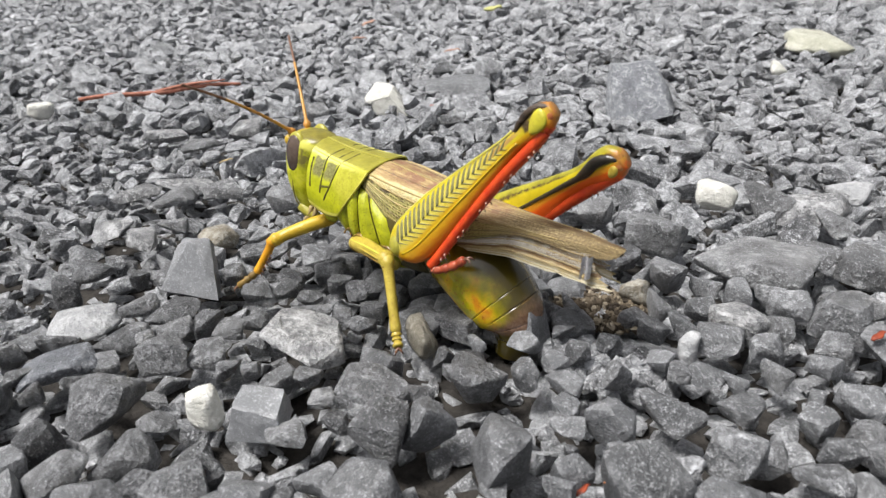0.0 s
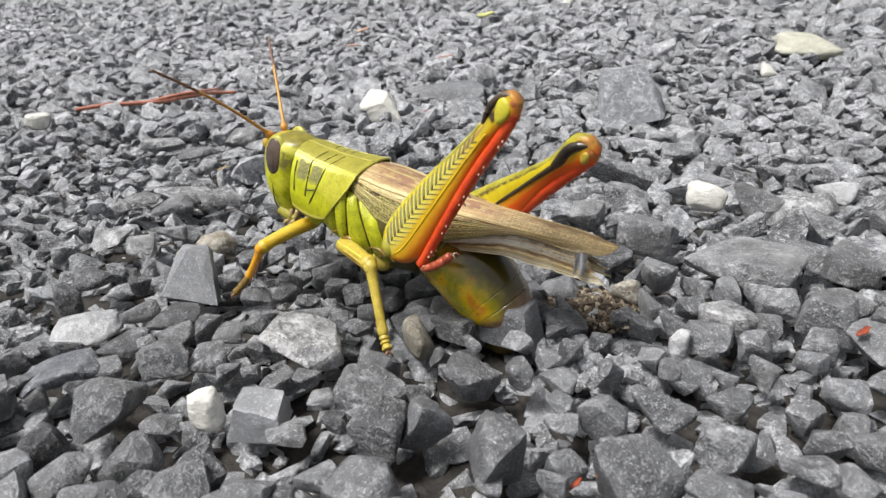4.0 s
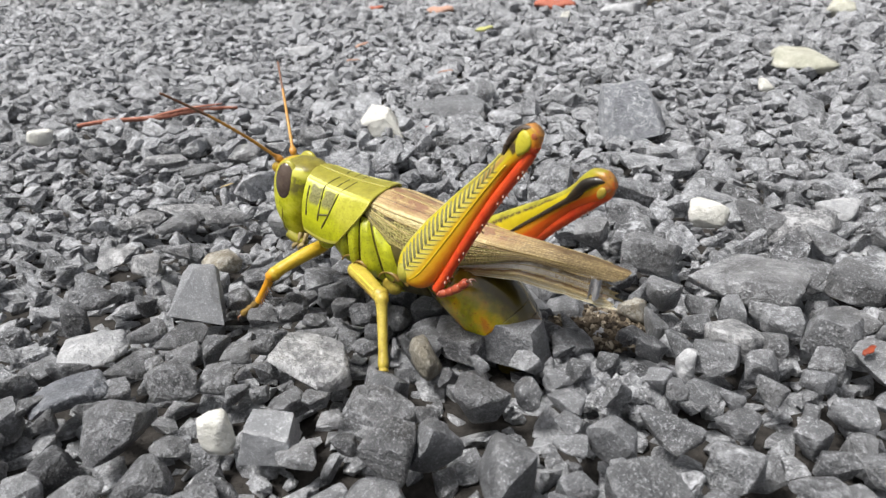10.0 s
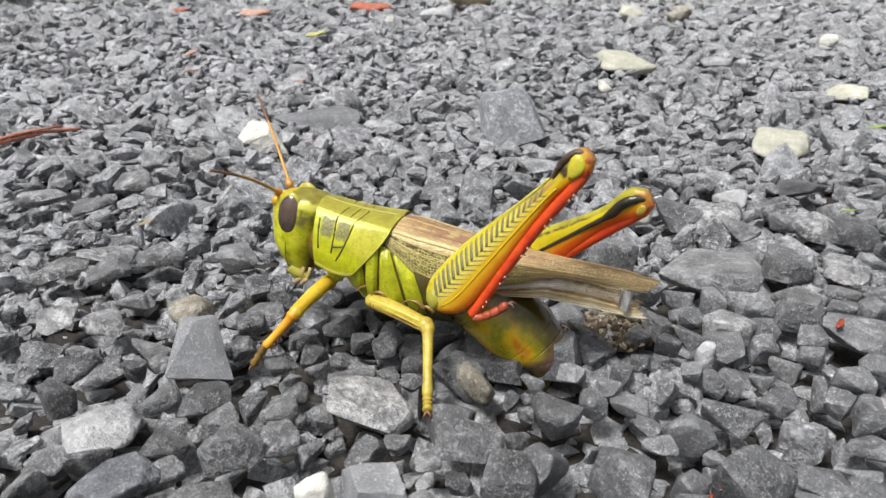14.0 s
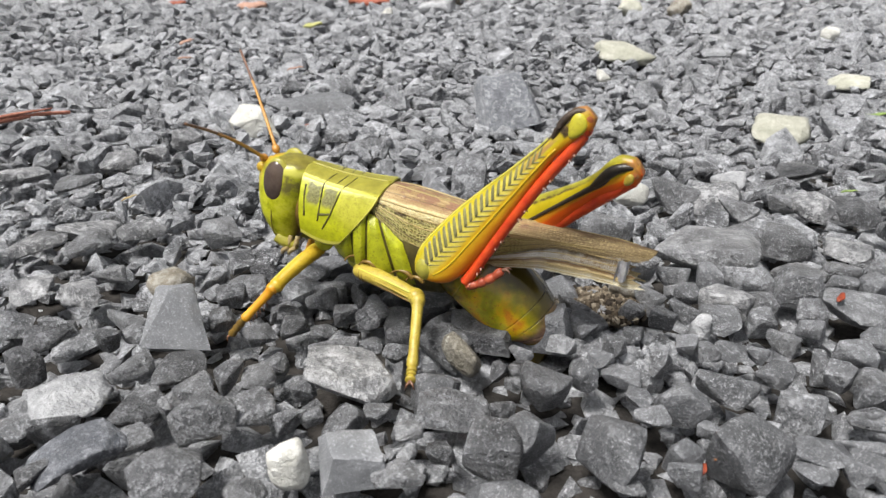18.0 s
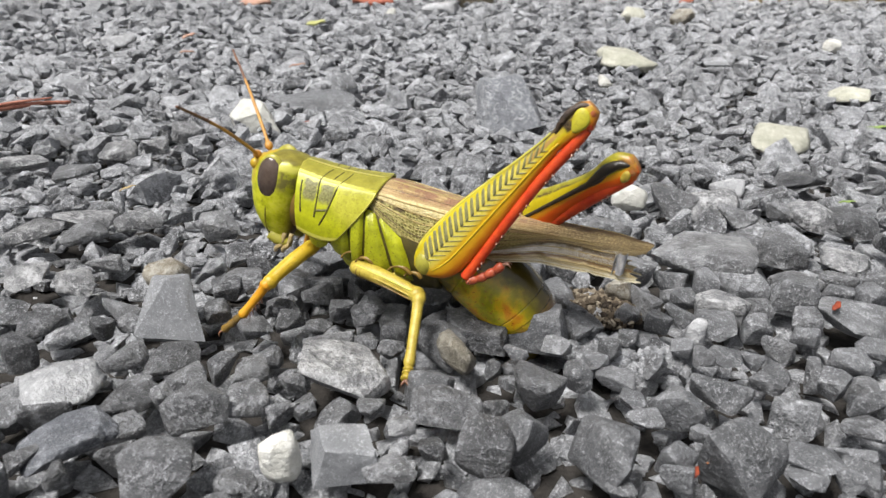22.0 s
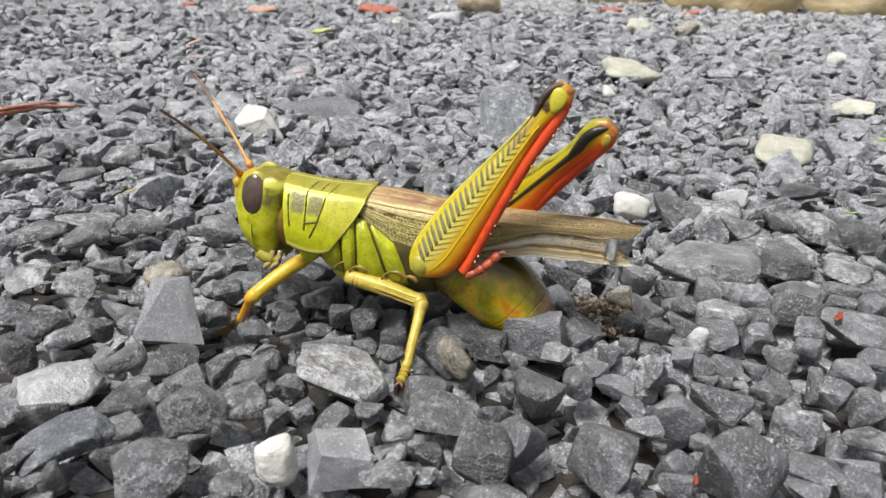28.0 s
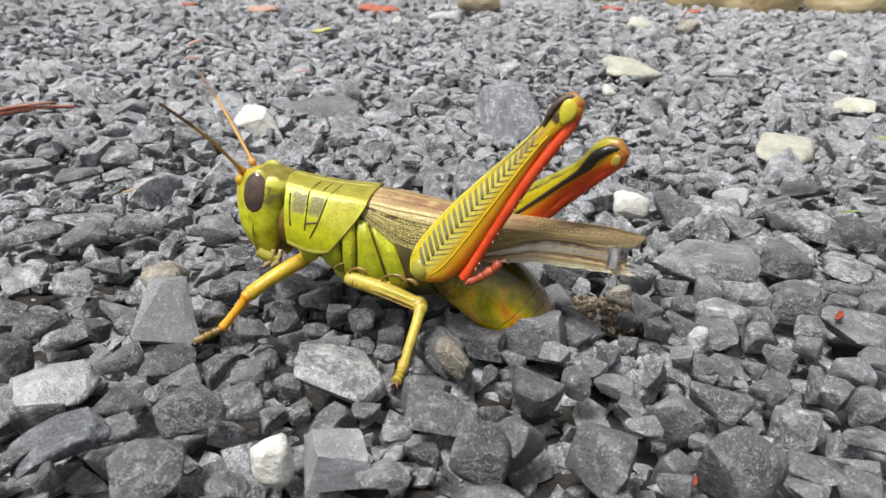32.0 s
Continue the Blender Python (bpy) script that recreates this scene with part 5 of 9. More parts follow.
def forewing(side):
    nu, nv = 60, 24
    rows = [[wing_point(side, i / nu, j / nv) for j in range(nv + 1)] for i in range(nu + 1)]
    under = [[p + Vector((0, -side * 0.0 , -0.012)) + (bp(p.x, 0, p.z - 0.1) - p) * 0.03 for p in r] for r in rows]

    order = list(range(nv + 1)) + list(range(nv + 1))[::-1]
    bm = grid([r + q[::-1] for r, q in zip(rows, under)], True, True)
    wg = part("forewing", bm, WING, grasshopper, "long folded brown leathery forewing, worn at the tip", plan=[(i / nu, j / nv, 0) for i in range(nu + 1) for j in order])
    for v, r, m, u1 in ((0.40, 0.016, VEIN, 0.8), (0.5, 0.007, VEIN, 0.75), (0.6, 0.009, VEIN, 0.85), (0.68, 0.006, VEIN, 0.6), (0.77, 0.007, VEIN_DARK, 0.9), (0.86, 0.006, VEIN, 0.7), (0.985, 0.008, VEIN_DARK, 0.9), (0.22, 0.006, VEIN_DARK, 0.9), (0.02, 0.012, VEIN, 0.95)):
        keys = [(*wing_point(side, u, min(1, v + 0.02 * math.sin(5 * u + 9 * v)), 0.001), r * 0.75 * (1.15 - 0.7 * u)) for u in np.linspace(0.015, u1, 16)]
        part("vein", tube(keys, 40, 6), m, wg)
    return wg


forewing(-1)
forewing(1)


def hind_wing(side):
    """The clear hind wing that shows below the worn forewing's tip."""
    rows = []
    for i in range(31):
        u = i / 30
        s = 1.1 + 1.92 * u
        top = W_LOW(s) + 0.03
        low = H_LOW(s)
        ragged = 0.03 * noise.noise(Vector((s * 9, side, 0))) if u > 0.5 else 0
        rows.append([bp(s + (0.26 * k * k - 0.05) * max(0.0, u - 0.5) * 2 + (0.10 * noise.noise(Vector((k * 9, side, 2))) if i == 30 else 0), side * (W_SHOULDER(s) * 0.85 + 0.02 + 0.006 * math.sin(k * 19)), top + (low + ragged - top) * k) for k in np.linspace(0, 1, 15)])
    w = part("hind_wing", grid(rows), WING_CLEAR, grasshopper, "clear pleated hind wing edge with a frayed tip", plan=[(i / 30, j / 14, 0) for i in range(31) for j in range(15)])
    for k in (0.08, 0.3, 0.52, 0.74, 0.97):
        j = int(k * 14)
        part("vein", tube([(*rows[i][j], 0.006) for i in range(0, 31, 3)], 24, 5), VEIN, w)
    if side < 0:
        flap = [[bp(2.93 + 0.07 * a + 0.03 * b, -0.17 - 0.05 * math.sin(3 * a), 0.97 + 0.27 * b + 0.03 * a) for b in np.linspace(0, 1, 6)] for a in np.linspace(-1, 1, 7)]
        part("torn_flap", grid(flap), WING_SHARD, w, "grey torn flap of wing membrane")


hind_wing(-1)
hind_wing(1)


def abdomen():
    keys = [(0.30, 0, 1.02, 0.36), (0.75, 0, 0.93, 0.40), (1.15, 0, 0.74, 0.46), (1.53, 0, 0.49, 0.49), (1.75, 0, 0.29, 0.47), (1.90, 0, 0.13, 0.41), (1.95, 0, -0.05, 0.31), (1.88, 0, -0.40, 0.22)]
    pts = spline(keys, 97)
    ab = part("abdomen", tube([(*bp(s, w, z), r * 0.95) for s, w, z, r in pts[:60:6]], 30, 20), ABDOMEN_BAND, grasshopper, "swollen olive abdomen bent down into the gravel")
    side = Vector((-0.05, 1, 0)).normalized()

    def ring(n, grow):
        a, b = pts[max(n - 1, 0)], pts[min(n + 1, 96)]
        up = (bp(*b[:3]) - bp(*a[:3])).normalized().cross(side) * -1
        return [bp(*pts[n][:3]) + (side * math.cos(2 * math.pi * j / 36) + up * math.sin(2 * math.pi * j / 36)) * (pts[n][3] * grow) for j in range(36)]

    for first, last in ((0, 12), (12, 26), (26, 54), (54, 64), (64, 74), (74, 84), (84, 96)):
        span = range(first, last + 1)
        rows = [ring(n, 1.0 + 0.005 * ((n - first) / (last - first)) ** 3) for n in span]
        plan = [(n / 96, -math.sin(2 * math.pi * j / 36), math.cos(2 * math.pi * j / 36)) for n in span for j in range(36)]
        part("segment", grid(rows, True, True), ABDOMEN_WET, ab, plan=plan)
    return ab


abdomen()

FEMUR_OUTLINE = [(-0.06, 0.06, -0.12), (0.04, 0.15, -0.26), (0.2, 0.215, -0.37), (0.45, 0.245, -0.40), (0.9, 0.25, -0.345), (1.4, 0.21, -0.25), (1.9, 0.155, -0.15), (2.25, 0.125, -0.095), (2.45, 0.135, -0.10), (2.62, 0.17, -0.135), (2.78, 0.175, -0.14), (2.90, 0.10, -0.08)]


def hind_leg(side, axis, length, girth=1.0):
    """The folded hind leg: axis is the femur's direction on the insect; drawn along, out to the side, and up."""
    x = Vector(axis).normalized()
    out = Vector((0, side, 0))
    out = (out - x * out.dot(x)).normalized()
    up = x.cross(out) * (1 if side < 0 else -1)
    if up.z < 0:
        up = -up
    lean = radians(12 if side < 0 else 0)
    out, up = out * math.cos(lean) + up * math.sin(lean), up * math.cos(lean) - out * math.sin(lean)
    k = length / 2.79

    def at(a, p, q):
        return x * (a * k) + up * (p * k * girth) + out * (q * k)

    def edge(a):
        i = [np.interp(a, [f[0] for f in FEMUR_OUTLINE], [f[n] for f in FEMUR_OUTLINE]) for n in (1, 2)]
        return float(i[0]), float(i[1])

    rows, seg = [], 40
    for a, hi, lo in spline(FEMUR_OUTLINE, 60):
        ring = []
        for j in range(seg):
            t = 2 * math.pi * j / seg
            c, d = math.cos(t), math.sin(t)
            mid, half = (hi + lo) / 2, (hi - lo) / 2
            thick = 0.05 + 0.30 * half
            ring.append(at(a, mid + half * d, thick * math.copysign(abs(c) ** 0.8, c)))
        rows.append(ring)

    plan = [(q[0], 0.5 + 0.5 * math.sin(2 * math.pi * j / seg), math.cos(2 * math.pi * j / seg)) for q in spline(FEMUR_OUTLINE, 60) for j in range(seg)]
    leg = part("hind_leg", grid(rows, True, True), FEMUR_OUTER if side < 0 else FEMUR_INNER, grasshopper,
               "thick yellow hind thigh with dark herringbone bars" if side < 0 else "yellow and red hind thigh with a black band", plan=plan)
    sgn = 1 if side < 0 else -1

    def skin_q(a, p):
        hi, lo = edge(a)
        mid, half = (hi + lo) / 2, (hi - lo) / 2
        e = min(abs((p - mid) / half), 0.99)
        return (0.05 + 0.30 * half) * (1 - e * e) ** 0.4

    def strip(a, d0, d1, p0, p1, w0, w1):
        """A low flat bar on the thigh's outer face, from p0 to p1 across it."""
        rows = []
        for t in np.linspace(0, 1, 8):
            c, p, w = a + d0 + (d1 - d0) * t, p0 + (p1 - p0) * t, (w0 + (w1 - w0) * t) * (0.75 if t in (0.0, 1.0) else 1)
            rows.append([at(c + w * e, p, skin_q(c, p) + h) for e, h in ((-0.5, -0.012), (-0.42, 0.005), (0, 0.008), (0.42, 0.005), (0.5, -0.012))])
        return grid(rows, True, True)

    if side < 0:
        # herringbone: each bar lies on the outer face
        for i in range(22):
            a = 0.17 + 0.094 * i
            hi, lo = edge(a)
            wide = hi - lo
            split, top, foot = lo + wide * 0.58, lo + wide * (0.93 - 0.004 * i), lo + wide * 0.40
            thick = 0.076 - 0.0010 * i
            part("bar", merge(strip(a, 0.0, 0.09 + 0.06 * wide, split, top, thick, thick * 0.82), strip(a + 0.004, 0.0, 0.24 * wide, split - 0.003, foot, 0.036, 0.010)), BARB, leg)
        for i, (a, r) in enumerate(((0.07, 0.018), (0.13, 0.014))):  # dark creases round the thigh's root
            hi, lo = edge(a)
            keys = [(*at(a + 0.05 * math.sin(math.pi * f), lo + (hi - lo) * f, skin_q(a, lo + (hi - lo) * f) - 0.004), r * k * (0.4 + 0.6 * math.sin(math.pi * f))) for f in np.linspace(0.25 - 0.1 * i, 0.85, 9)]
            part("crease", tube(keys, 20, 6), SEAM, leg)
        for frac, r, m in ((0.955, 0.014, STRIPE), (0.30, 0.013, FEMUR_AMBER)):
            keys = [(*at(a, edge(a)[1] + (edge(a)[0] - edge(a)[1]) * frac, skin_q(a, edge(a)[1] + (edge(a)[0] - edge(a)[1]) * frac) - 0.002), r * k) for a in np.linspace(0.12, 2.35, 16)]
            part("ridge", tube(keys, 40, 6), m, leg)
        part("hip", ellipsoid(at(0.08, -0.03, 0.03), (0.13, 0.12, 0.16)), OLIVE_PALE, leg)
    else:
        keys = [(*at(a, edge(a)[1] + (edge(a)[0] - edge(a)[1]) * 0.56, skin_q(a, 0.0) * -0.93), r * k) for a, r in ((0.9, 0.010), (1.4, 0.02), (1.9, 0.024), (2.3, 0.034), (2.46, 0.04), (2.58, 0.012))]
        part("black_band", tube(keys, 26, 10), BLACK, leg)
    # knee: dark cap above, a yellow lobe on its side, a brown end
    q = 1 if side < 0 else -1
    cap = [(*at(2.40, 0.085, 0.07 * q), 0.02 * k), (*at(2.52, 0.125, 0.075 * q), 0.036 * k), (*at(2.66, 0.145, 0.07 * q), 0.042 * k), (*at(2.80, 0.115, 0.06 * q), 0.04 * k), (*at(2.88, 0.04, 0.05 * q), 0.022 * k)]
    if side > 0:
        cap = [(*at(2.30, 0.03, 0.085 * q), 0.022 * k), (*at(2.46, 0.055, 0.085 * q), 0.05 * k), (*at(2.62, 0.085, 0.085 * q), 0.06 * k), (*at(2.76, 0.075, 0.075 * q), 0.05 * k), (*at(2.86, 0.02, 0.055 * q), 0.03 * k)]
    part("knee_cap", tube(cap, 18, 12), KNEE_DARK if side < 0 else BLACK, leg, "dark brown mottled knee crescent")
    lobe = ellipsoid((0, 0, 0), (0.14, 0.038, 0.098) if side < 0 else (0.07, 0.03, 0.045), 22, 14)
    for v in lobe.verts:
        c = v.co
        v.co = Vector(at((2.69 if side < 0 else 2.76) + c.x, (-0.005 if side < 0 else -0.05) + c.z * (1.0 + 2.2 * c.x) + 0.25 * c.x, q * (0.088 + c.y)))
    part("knee_lobe", lobe, KNEE if side < 0 else LEG, leg, "yellow knee lobe")
    part("knee_end", ellipsoid(at(2.835, -0.03, 0.03 * q), (0.062 * k, 0.06 * k, 0.075 * k), 16, 12), KNEE_BROWN, leg, "reddish end of the knee")
    # shin folded under the thigh, with spines, and the foot
    tuck = 1.0 if side < 0 else 0.72
    shin_keys = [(*at(2.76, -0.09, -0.0), 0.07 * k), (*at(2.5, -0.145 * tuck, 0.0), 0.070 * k), (*at(1.9, -0.205 * tuck, 0.0), 0.073 * k), (*at(1.2, -0.325 * tuck, 0.01), 0.070 * k), (*at(0.6, -0.45 * tuck, 0.02), 0.065 * k), (*at(0.36, -0.495 * tuck, 0.02), 0.070 * k)]
    shin = part("hind_shin", tube(shin_keys, 40, 12), VERMILION, leg, "red spiny hind shin folded against the thigh")
    pts = spline(shin_keys, 30)
    for i in range(12):
        p = Vector(pts[6 + i * 2 - (i % 2)][:3])
        for o in (0.5, -0.6):
            tip = p - up * (0.10 * k) + out * (o * 0.11 * k) - x * (0.05 * k)
            spine = part("spine", tube([(*(p - up * 0.03), 0.017), (*p.lerp(tip, 0.6), 0.012), (*tip, 0.004)], 8, 6, lambda a, b: 1 if a > 4 else 0), [SPINE, BLACK], shin)
    a = Vector(at(0.34, -0.54, 0.02))
    joints = [Vector((0, 0, 0)), Vector((0.13, 0, 0.05)), Vector((0.22, 0, 0.11)), Vector((0.32, 0, 0.19)), Vector((0.40, 0, 0.28))]
    foot = merge(*[tube([(*(a + p), 0.045), (*(a + p.lerp(q, 0.4)), 0.056), (*(a + p.lerp(q, 0.85)), 0.05), (*(a + q), 0.036)], 10, 10) for p, q in zip(joints, joints[1:])])
    foot_part = part("hind_foot", foot, FOOT_RED, leg, "pinkish red jointed hind foot")
    for o in (-1, 1):
        part("claw", tube([(*(a + joints[-1]), 0.02), (*(a + joints[-1] + Vector((0.06, 0.03 * o, 0.03))), 0.014), (*(a + joints[-1] + Vector((0.10, 0.05 * o, 0.0))), 0.004)], 8, 6), ANTENNA_TIP, foot_part)
    return leg


hind_leg_left = hind_leg(-1, (1.73, -0.03, 2.13), 2.624)
hind_leg_right = hind_leg(1, (2.22, -0.45, 1.42), 2.897, 1.15)


def tarsus(parent, x0, ln, r, mat, bend=0.0):
    """Three bead-like joints and a pair of claws, along +x from x0."""
    ends = [Vector((x0 + ln * a, 0, bend * ln * a * a)) for a in (0.0, 0.36, 0.62, 1.0)]
    for p, q in zip(ends, ends[1:]):
        part("toe", tube([(*p, r * 0.62), (*p.lerp(q, 0.35), r * 0.78), (*p.lerp(q, 0.8), r * 0.92), (*q, r * 0.6)], 12, 10), mat, parent)
    for s in (-1, 1):
        t = ends[-1]
        part("claw", tube([(*t, 0.020), (*(t + Vector((0.05, 0.035 * s, 0.012))), 0.014), (*(t + Vector((0.085, 0.05 * s, -0.03))), 0.004)], 8, 6), ANTENNA_TIP, parent)


def leg_pieces(name, l1, l2, r, m1, m2, toes=True):
    """Thigh and shin of a walking leg, each along +x from its joint."""
    femur = part(name + "_thigh", tube([(-0.03, 0, 0, r * 0.7), (0.05, 0, 0.0, r * 1.05), (l1 * 0.35, 0, 0.02, r * 1.12), (l1 * 0.75, 0, 0.015, r * 0.95), (l1 * 0.88, 0, 0.004, r * 0.94), (l1 * 0.97, 0, 0, r * 1.1), (l1 * 1.04, 0, 0, r * 0.8)], 34, 18), m1, grasshopper, "yellow front thigh" if name == "front" else "yellow middle thigh")
    for up in (-0.55, 0.1):
        part("ridge", tube([(l1 * 0.1, -r * 0.95 * math.cos(up), r * math.sin(up), 0.010), (l1 * 0.5, -r * 1.04 * math.cos(up), r * 1.04 * math.sin(up) + 0.018, 0.012), (l1 * 0.92, -r * 0.95 * math.cos(up), r * math.sin(up), 0.010)], 20, 6), TOE if up < 0 else LEG, femur)
    part("ridge", tube([(l1 * 0.08, -r * 0.75, r * 0.75, 0.012), (l1 * 0.5, -r * 0.8, r * 0.85, 0.014), (l1 * 0.92, -r * 0.7, r * 0.7, 0.012)], 20, 6), LIME_PALE, femur)
    for x in (0.10, 0.16):
        ring = [(x, 1.03 * r * math.cos(a), 1.03 * r * math.sin(a), 0.011) for a in np.linspace(2.2, 5.4, 9)]
        part("crease", tube(ring, 20, 5), TOE, femur)
    tibia = part(name + "_shin", tube([(-0.03, 0, 0, r * 0.72), (0.04, 0, 0.01, r * 0.92), (l2 * 0.14, 0, 0.008, r * 0.74), (l2 * 0.3, 0, 0.0, r * 0.68), (l2 * 0.75, 0, 0, r * 0.62), (l2 * 0.94, 0, 0, r * 0.72), (l2 * 1.0, 0, 0, r * 0.55)], 30, 16), m2, grasshopper, "amber jointed shin")
    part("knee_crease", tube([(l2 * 0.11, 0.8 * r * math.cos(a), 0.8 * r * math.sin(a), 0.010) for a in np.linspace(2.2, 5.4, 9)], 18, 5), TOE, tibia)
    if toes:
        tarsus(tibia, l2 * 0.98, 0.2, r * 0.75, m2 if name == "middle" else TOE, 0.35)
    for i in range(6):
        for s in (-1, 1):
            p = Vector((l2 * (0.36 + 0.11 * i), 0.04 * s, -r * 0.45))
            part("spine", tube([(*p, 0.010), (*(p + Vector((0.05, 0.02 * s, -0.055))), 0.003)], 4, 5), ANTENNA_TIP, tibia)
    return femur, tibia


middle_femur_left, middle_tibia_left = leg_pieces("middle", 1.0, 0.88, 0.095, LEG, LEG)
middle_femur_right, middle_tibia_right = leg_pieces("middle", 1.2, 0.88, 0.095, LEG, AMBER)
front_femur_left, front_tibia_left = leg_pieces("front", 0.86, 0.56, 0.086, AMBER, ORANGE, toes=False)
front_femur_right, front_tibia_right = leg_pieces("front", 0.72, 0.72, 0.086, ORANGE, ORANGE)
front_foot_left = part("front_foot", ellipsoid((0.0, 0, 0), (0.05, 0.045, 0.045), 14, 10), TOE, grasshopper, "brown jointed front foot with small claws")
tarsus(front_foot_left, 0.0, 0.36, 0.062, TOE)


# ---- soil crumbs thrown up beside the abdomen ----
def heap(name, label, cx, cy, rx, ry, count, lo, hi, mat, seed, zoff):
    r = np.random.default_rng(seed)
    verts, faces, base = [], [], 0
    protos = [([tuple(v.co) for v in b.verts], [[v.index for v in f.verts] for f in b.faces]) for b in SHAPES]
    for i in range(count):
        a, d = r.uniform(0, 2 * math.pi), math.sqrt(r.uniform(0, 1))
        x, y = cx + rx * d * math.cos(a), cy + ry * d * math.sin(a)
        s = r.uniform(lo, hi)
        m = Euler(r.uniform(0, 6, 3)).to_matrix()
        pv, pf = protos[r.integers(16)]
        z = ground_z(x, y) + zoff + 0.12 * (1 - d) + r.uniform(-0.05, 0.05)
        for v in pv:
            q = m @ Vector(v) * s
            verts.append(((x + q.x) * U, (y + q.y) * U, (z + q.z) * U))
        faces += [[k + base for k in f] for f in pf]
        base += len(pv)
    me = bpy.data.meshes.new(name)
    me.from_pydata(verts, [], faces)
    me.polygons.foreach_set("use_smooth", [False] * len(me.polygons))
    me.materials.append(mat)
    return tagged(new(name, me), label, "soil", kind="stuff")


heap("soil_crumbs", "loose brown soil crumbs by the egg hole", 1.55, 1.90, 0.66, 0.5, 1500, 0.03, 0.12, CRUMB, 4, -0.13)


heap("small_gravel", "small rounded grey stones beside the egg hole", 2.05, 0.65, 0.75, 0.5, 170, 0.12, 0.26, GRAVEL, 9, -0.16)


# ---- the gravel: near stones one by one, then the rest of the bed ----
def shape_data():
    out = []
    for b in SHAPES + CHIPPED + ROUGH:
        out.append((np.array([v.co[:] for v in b.verts]), np.array([[v.index for v in f.verts] for f in b.faces])))
    return out


PROTOS = shape_data()


def in_bed(x, y):
    """The part of the gravel that lies open to view."""
    return -6.0 < y < 75 and x > -4.5 - 2.0 * (y + 5) and x > -4.5 - 1.32 * (y + 5) - 12 and x < 6.2 + 0.47 * (y + 3)


def strew(seed, step, jitter, y0, y1, lo, hi, zlo, zhi, keep=1.0, free=0.75, round_about=None):
    """Stones on a jittered net, off the places already taken: rows of place and size."""
    r = np.random.default_rng(seed)
    cells = {}
    for x, y, rad in TAKEN:
        for i in range(int((x - rad) // 1) - 1, int((x + rad) // 1) + 2):
            for j in range(int((y - rad) // 1) - 1, int((y + rad) // 1) + 2):
                cells.setdefault((i, j), []).append((x, y, rad))
    out = []
    for j in range(int((y1 - y0) / (step * 0.866)) + 1):
        y = y0 + j * step * 0.866
        left, right = max(-4.5 - 2.0 * (y + 5), -16.5 - 1.32 * (y + 5)), 6.2 + 0.47 * (y + 3)
        if round_about:
            left, right = round_about
        for i in range(int((right - left) / step) + 1):
            px = left + (i + 0.5 * (j % 2)) * step + r.normal() * jitter * step
            py = y + r.normal() * jitter * step
            size = lo + (hi - lo) * r.beta(1.6, 2.6)
            u = r.uniform()
            z = r.uniform(zlo, zhi)
            if u > keep or in_bed(px, py) == bool(round_about):
                continue
            if any((px - a) ** 2 + (py - b) ** 2 < (rad * 0.9 + size * 0.5 * free) ** 2 for a, b, rad in cells.get((int(px // 1), int(py // 1)), ())):
                continue
            out.append((px, py, size, z))
    return out


def pour(name, label, rows, seed, mat, fine=False):
    """Many stones in one mesh; fine: the near ones get rough, broken faces."""
    r = np.random.default_rng(seed)
    V, F, base = [], [], 0
    for x, y, size, z in rows:
        pv, pf = PROTOS[r.integers(16) + (32 if fine and y < 10 and size > 0.3 else 16 if y < (26 if fine else 9) and (fine or z > -0.22) else 0) * in_bed(x, y)]
        ax, ay, az = r.normal() * 0.33, r.normal() * 0.33, r.uniform(0, 2 * math.pi)
        m = np.array(Euler((ax, ay, az)).to_matrix())
        q = (pv * (size * r.uniform(0.95, 1.45), size * r.uniform(0.7, 1.05), size * r.uniform(0.38, 0.78))) @ m.T + (x, y, ground_z(x, y) + z)
        V.append(q * U)
        F.append(pf + base)
        base += len(pv)
    V, F = np.concatenate(V), np.concatenate(F)
    me = bpy.data.meshes.new(name)
    me.vertices.add(len(V))
    me.vertices.foreach_set("co", V.ravel())
    me.loops.add(len(F) * 3)
    me.loops.foreach_set("vertex_index", F.ravel())
    me.polygons.add(len(F))
    me.polygons.foreach_set("loop_start", np.arange(0, len(F) * 3, 3))
    me.polygons.foreach_set("use_smooth", [False] * len(F))
    me.update(calc_edges=True)
    me.materials.append(mat)
    return tagged(new(name, me), label, "gravel", kind="stuff")


near = [q for q in strew(21, 0.52, 0.16, -5.2, 7.0, 0.34, 0.80, -0.10, 0.02) if -7.0 < q[0] < 6.5 and q[1] < 7.0]
near.sort(key=lambda q: (q[0] - 0.5) ** 2 + (q[1] + 1.5) ** 2)
for x, y, size, z in near[:190]:
    ob = lay("stone", pick.choice((SMOOTH, SMOOTH, SPECK, GREY, DARK, PALE)), x, y, size * pick.uniform(1.0, 1.35), size * pick.uniform(0.75, 1.0), size * pick.uniform(0.5, 0.85), pick.uniform(0, 360), z, 16)
    ob.parent = gravel_bed
large = [q for q in strew(33, 1.7, 0.3, 4.0, 75.0, 0.75, 1.5, -0.12, 0.06, 0.5) if not (TWIG_A[0] - 1 < q[0] < TWIG_B[0] + 1 and TWIG_A[1] - 2.5 < q[1] < TWIG_B[1] + 1)]
held = TAKEN[:]
TAKEN.extend((x, y, size * 0.45) for x, y, size, z in large)
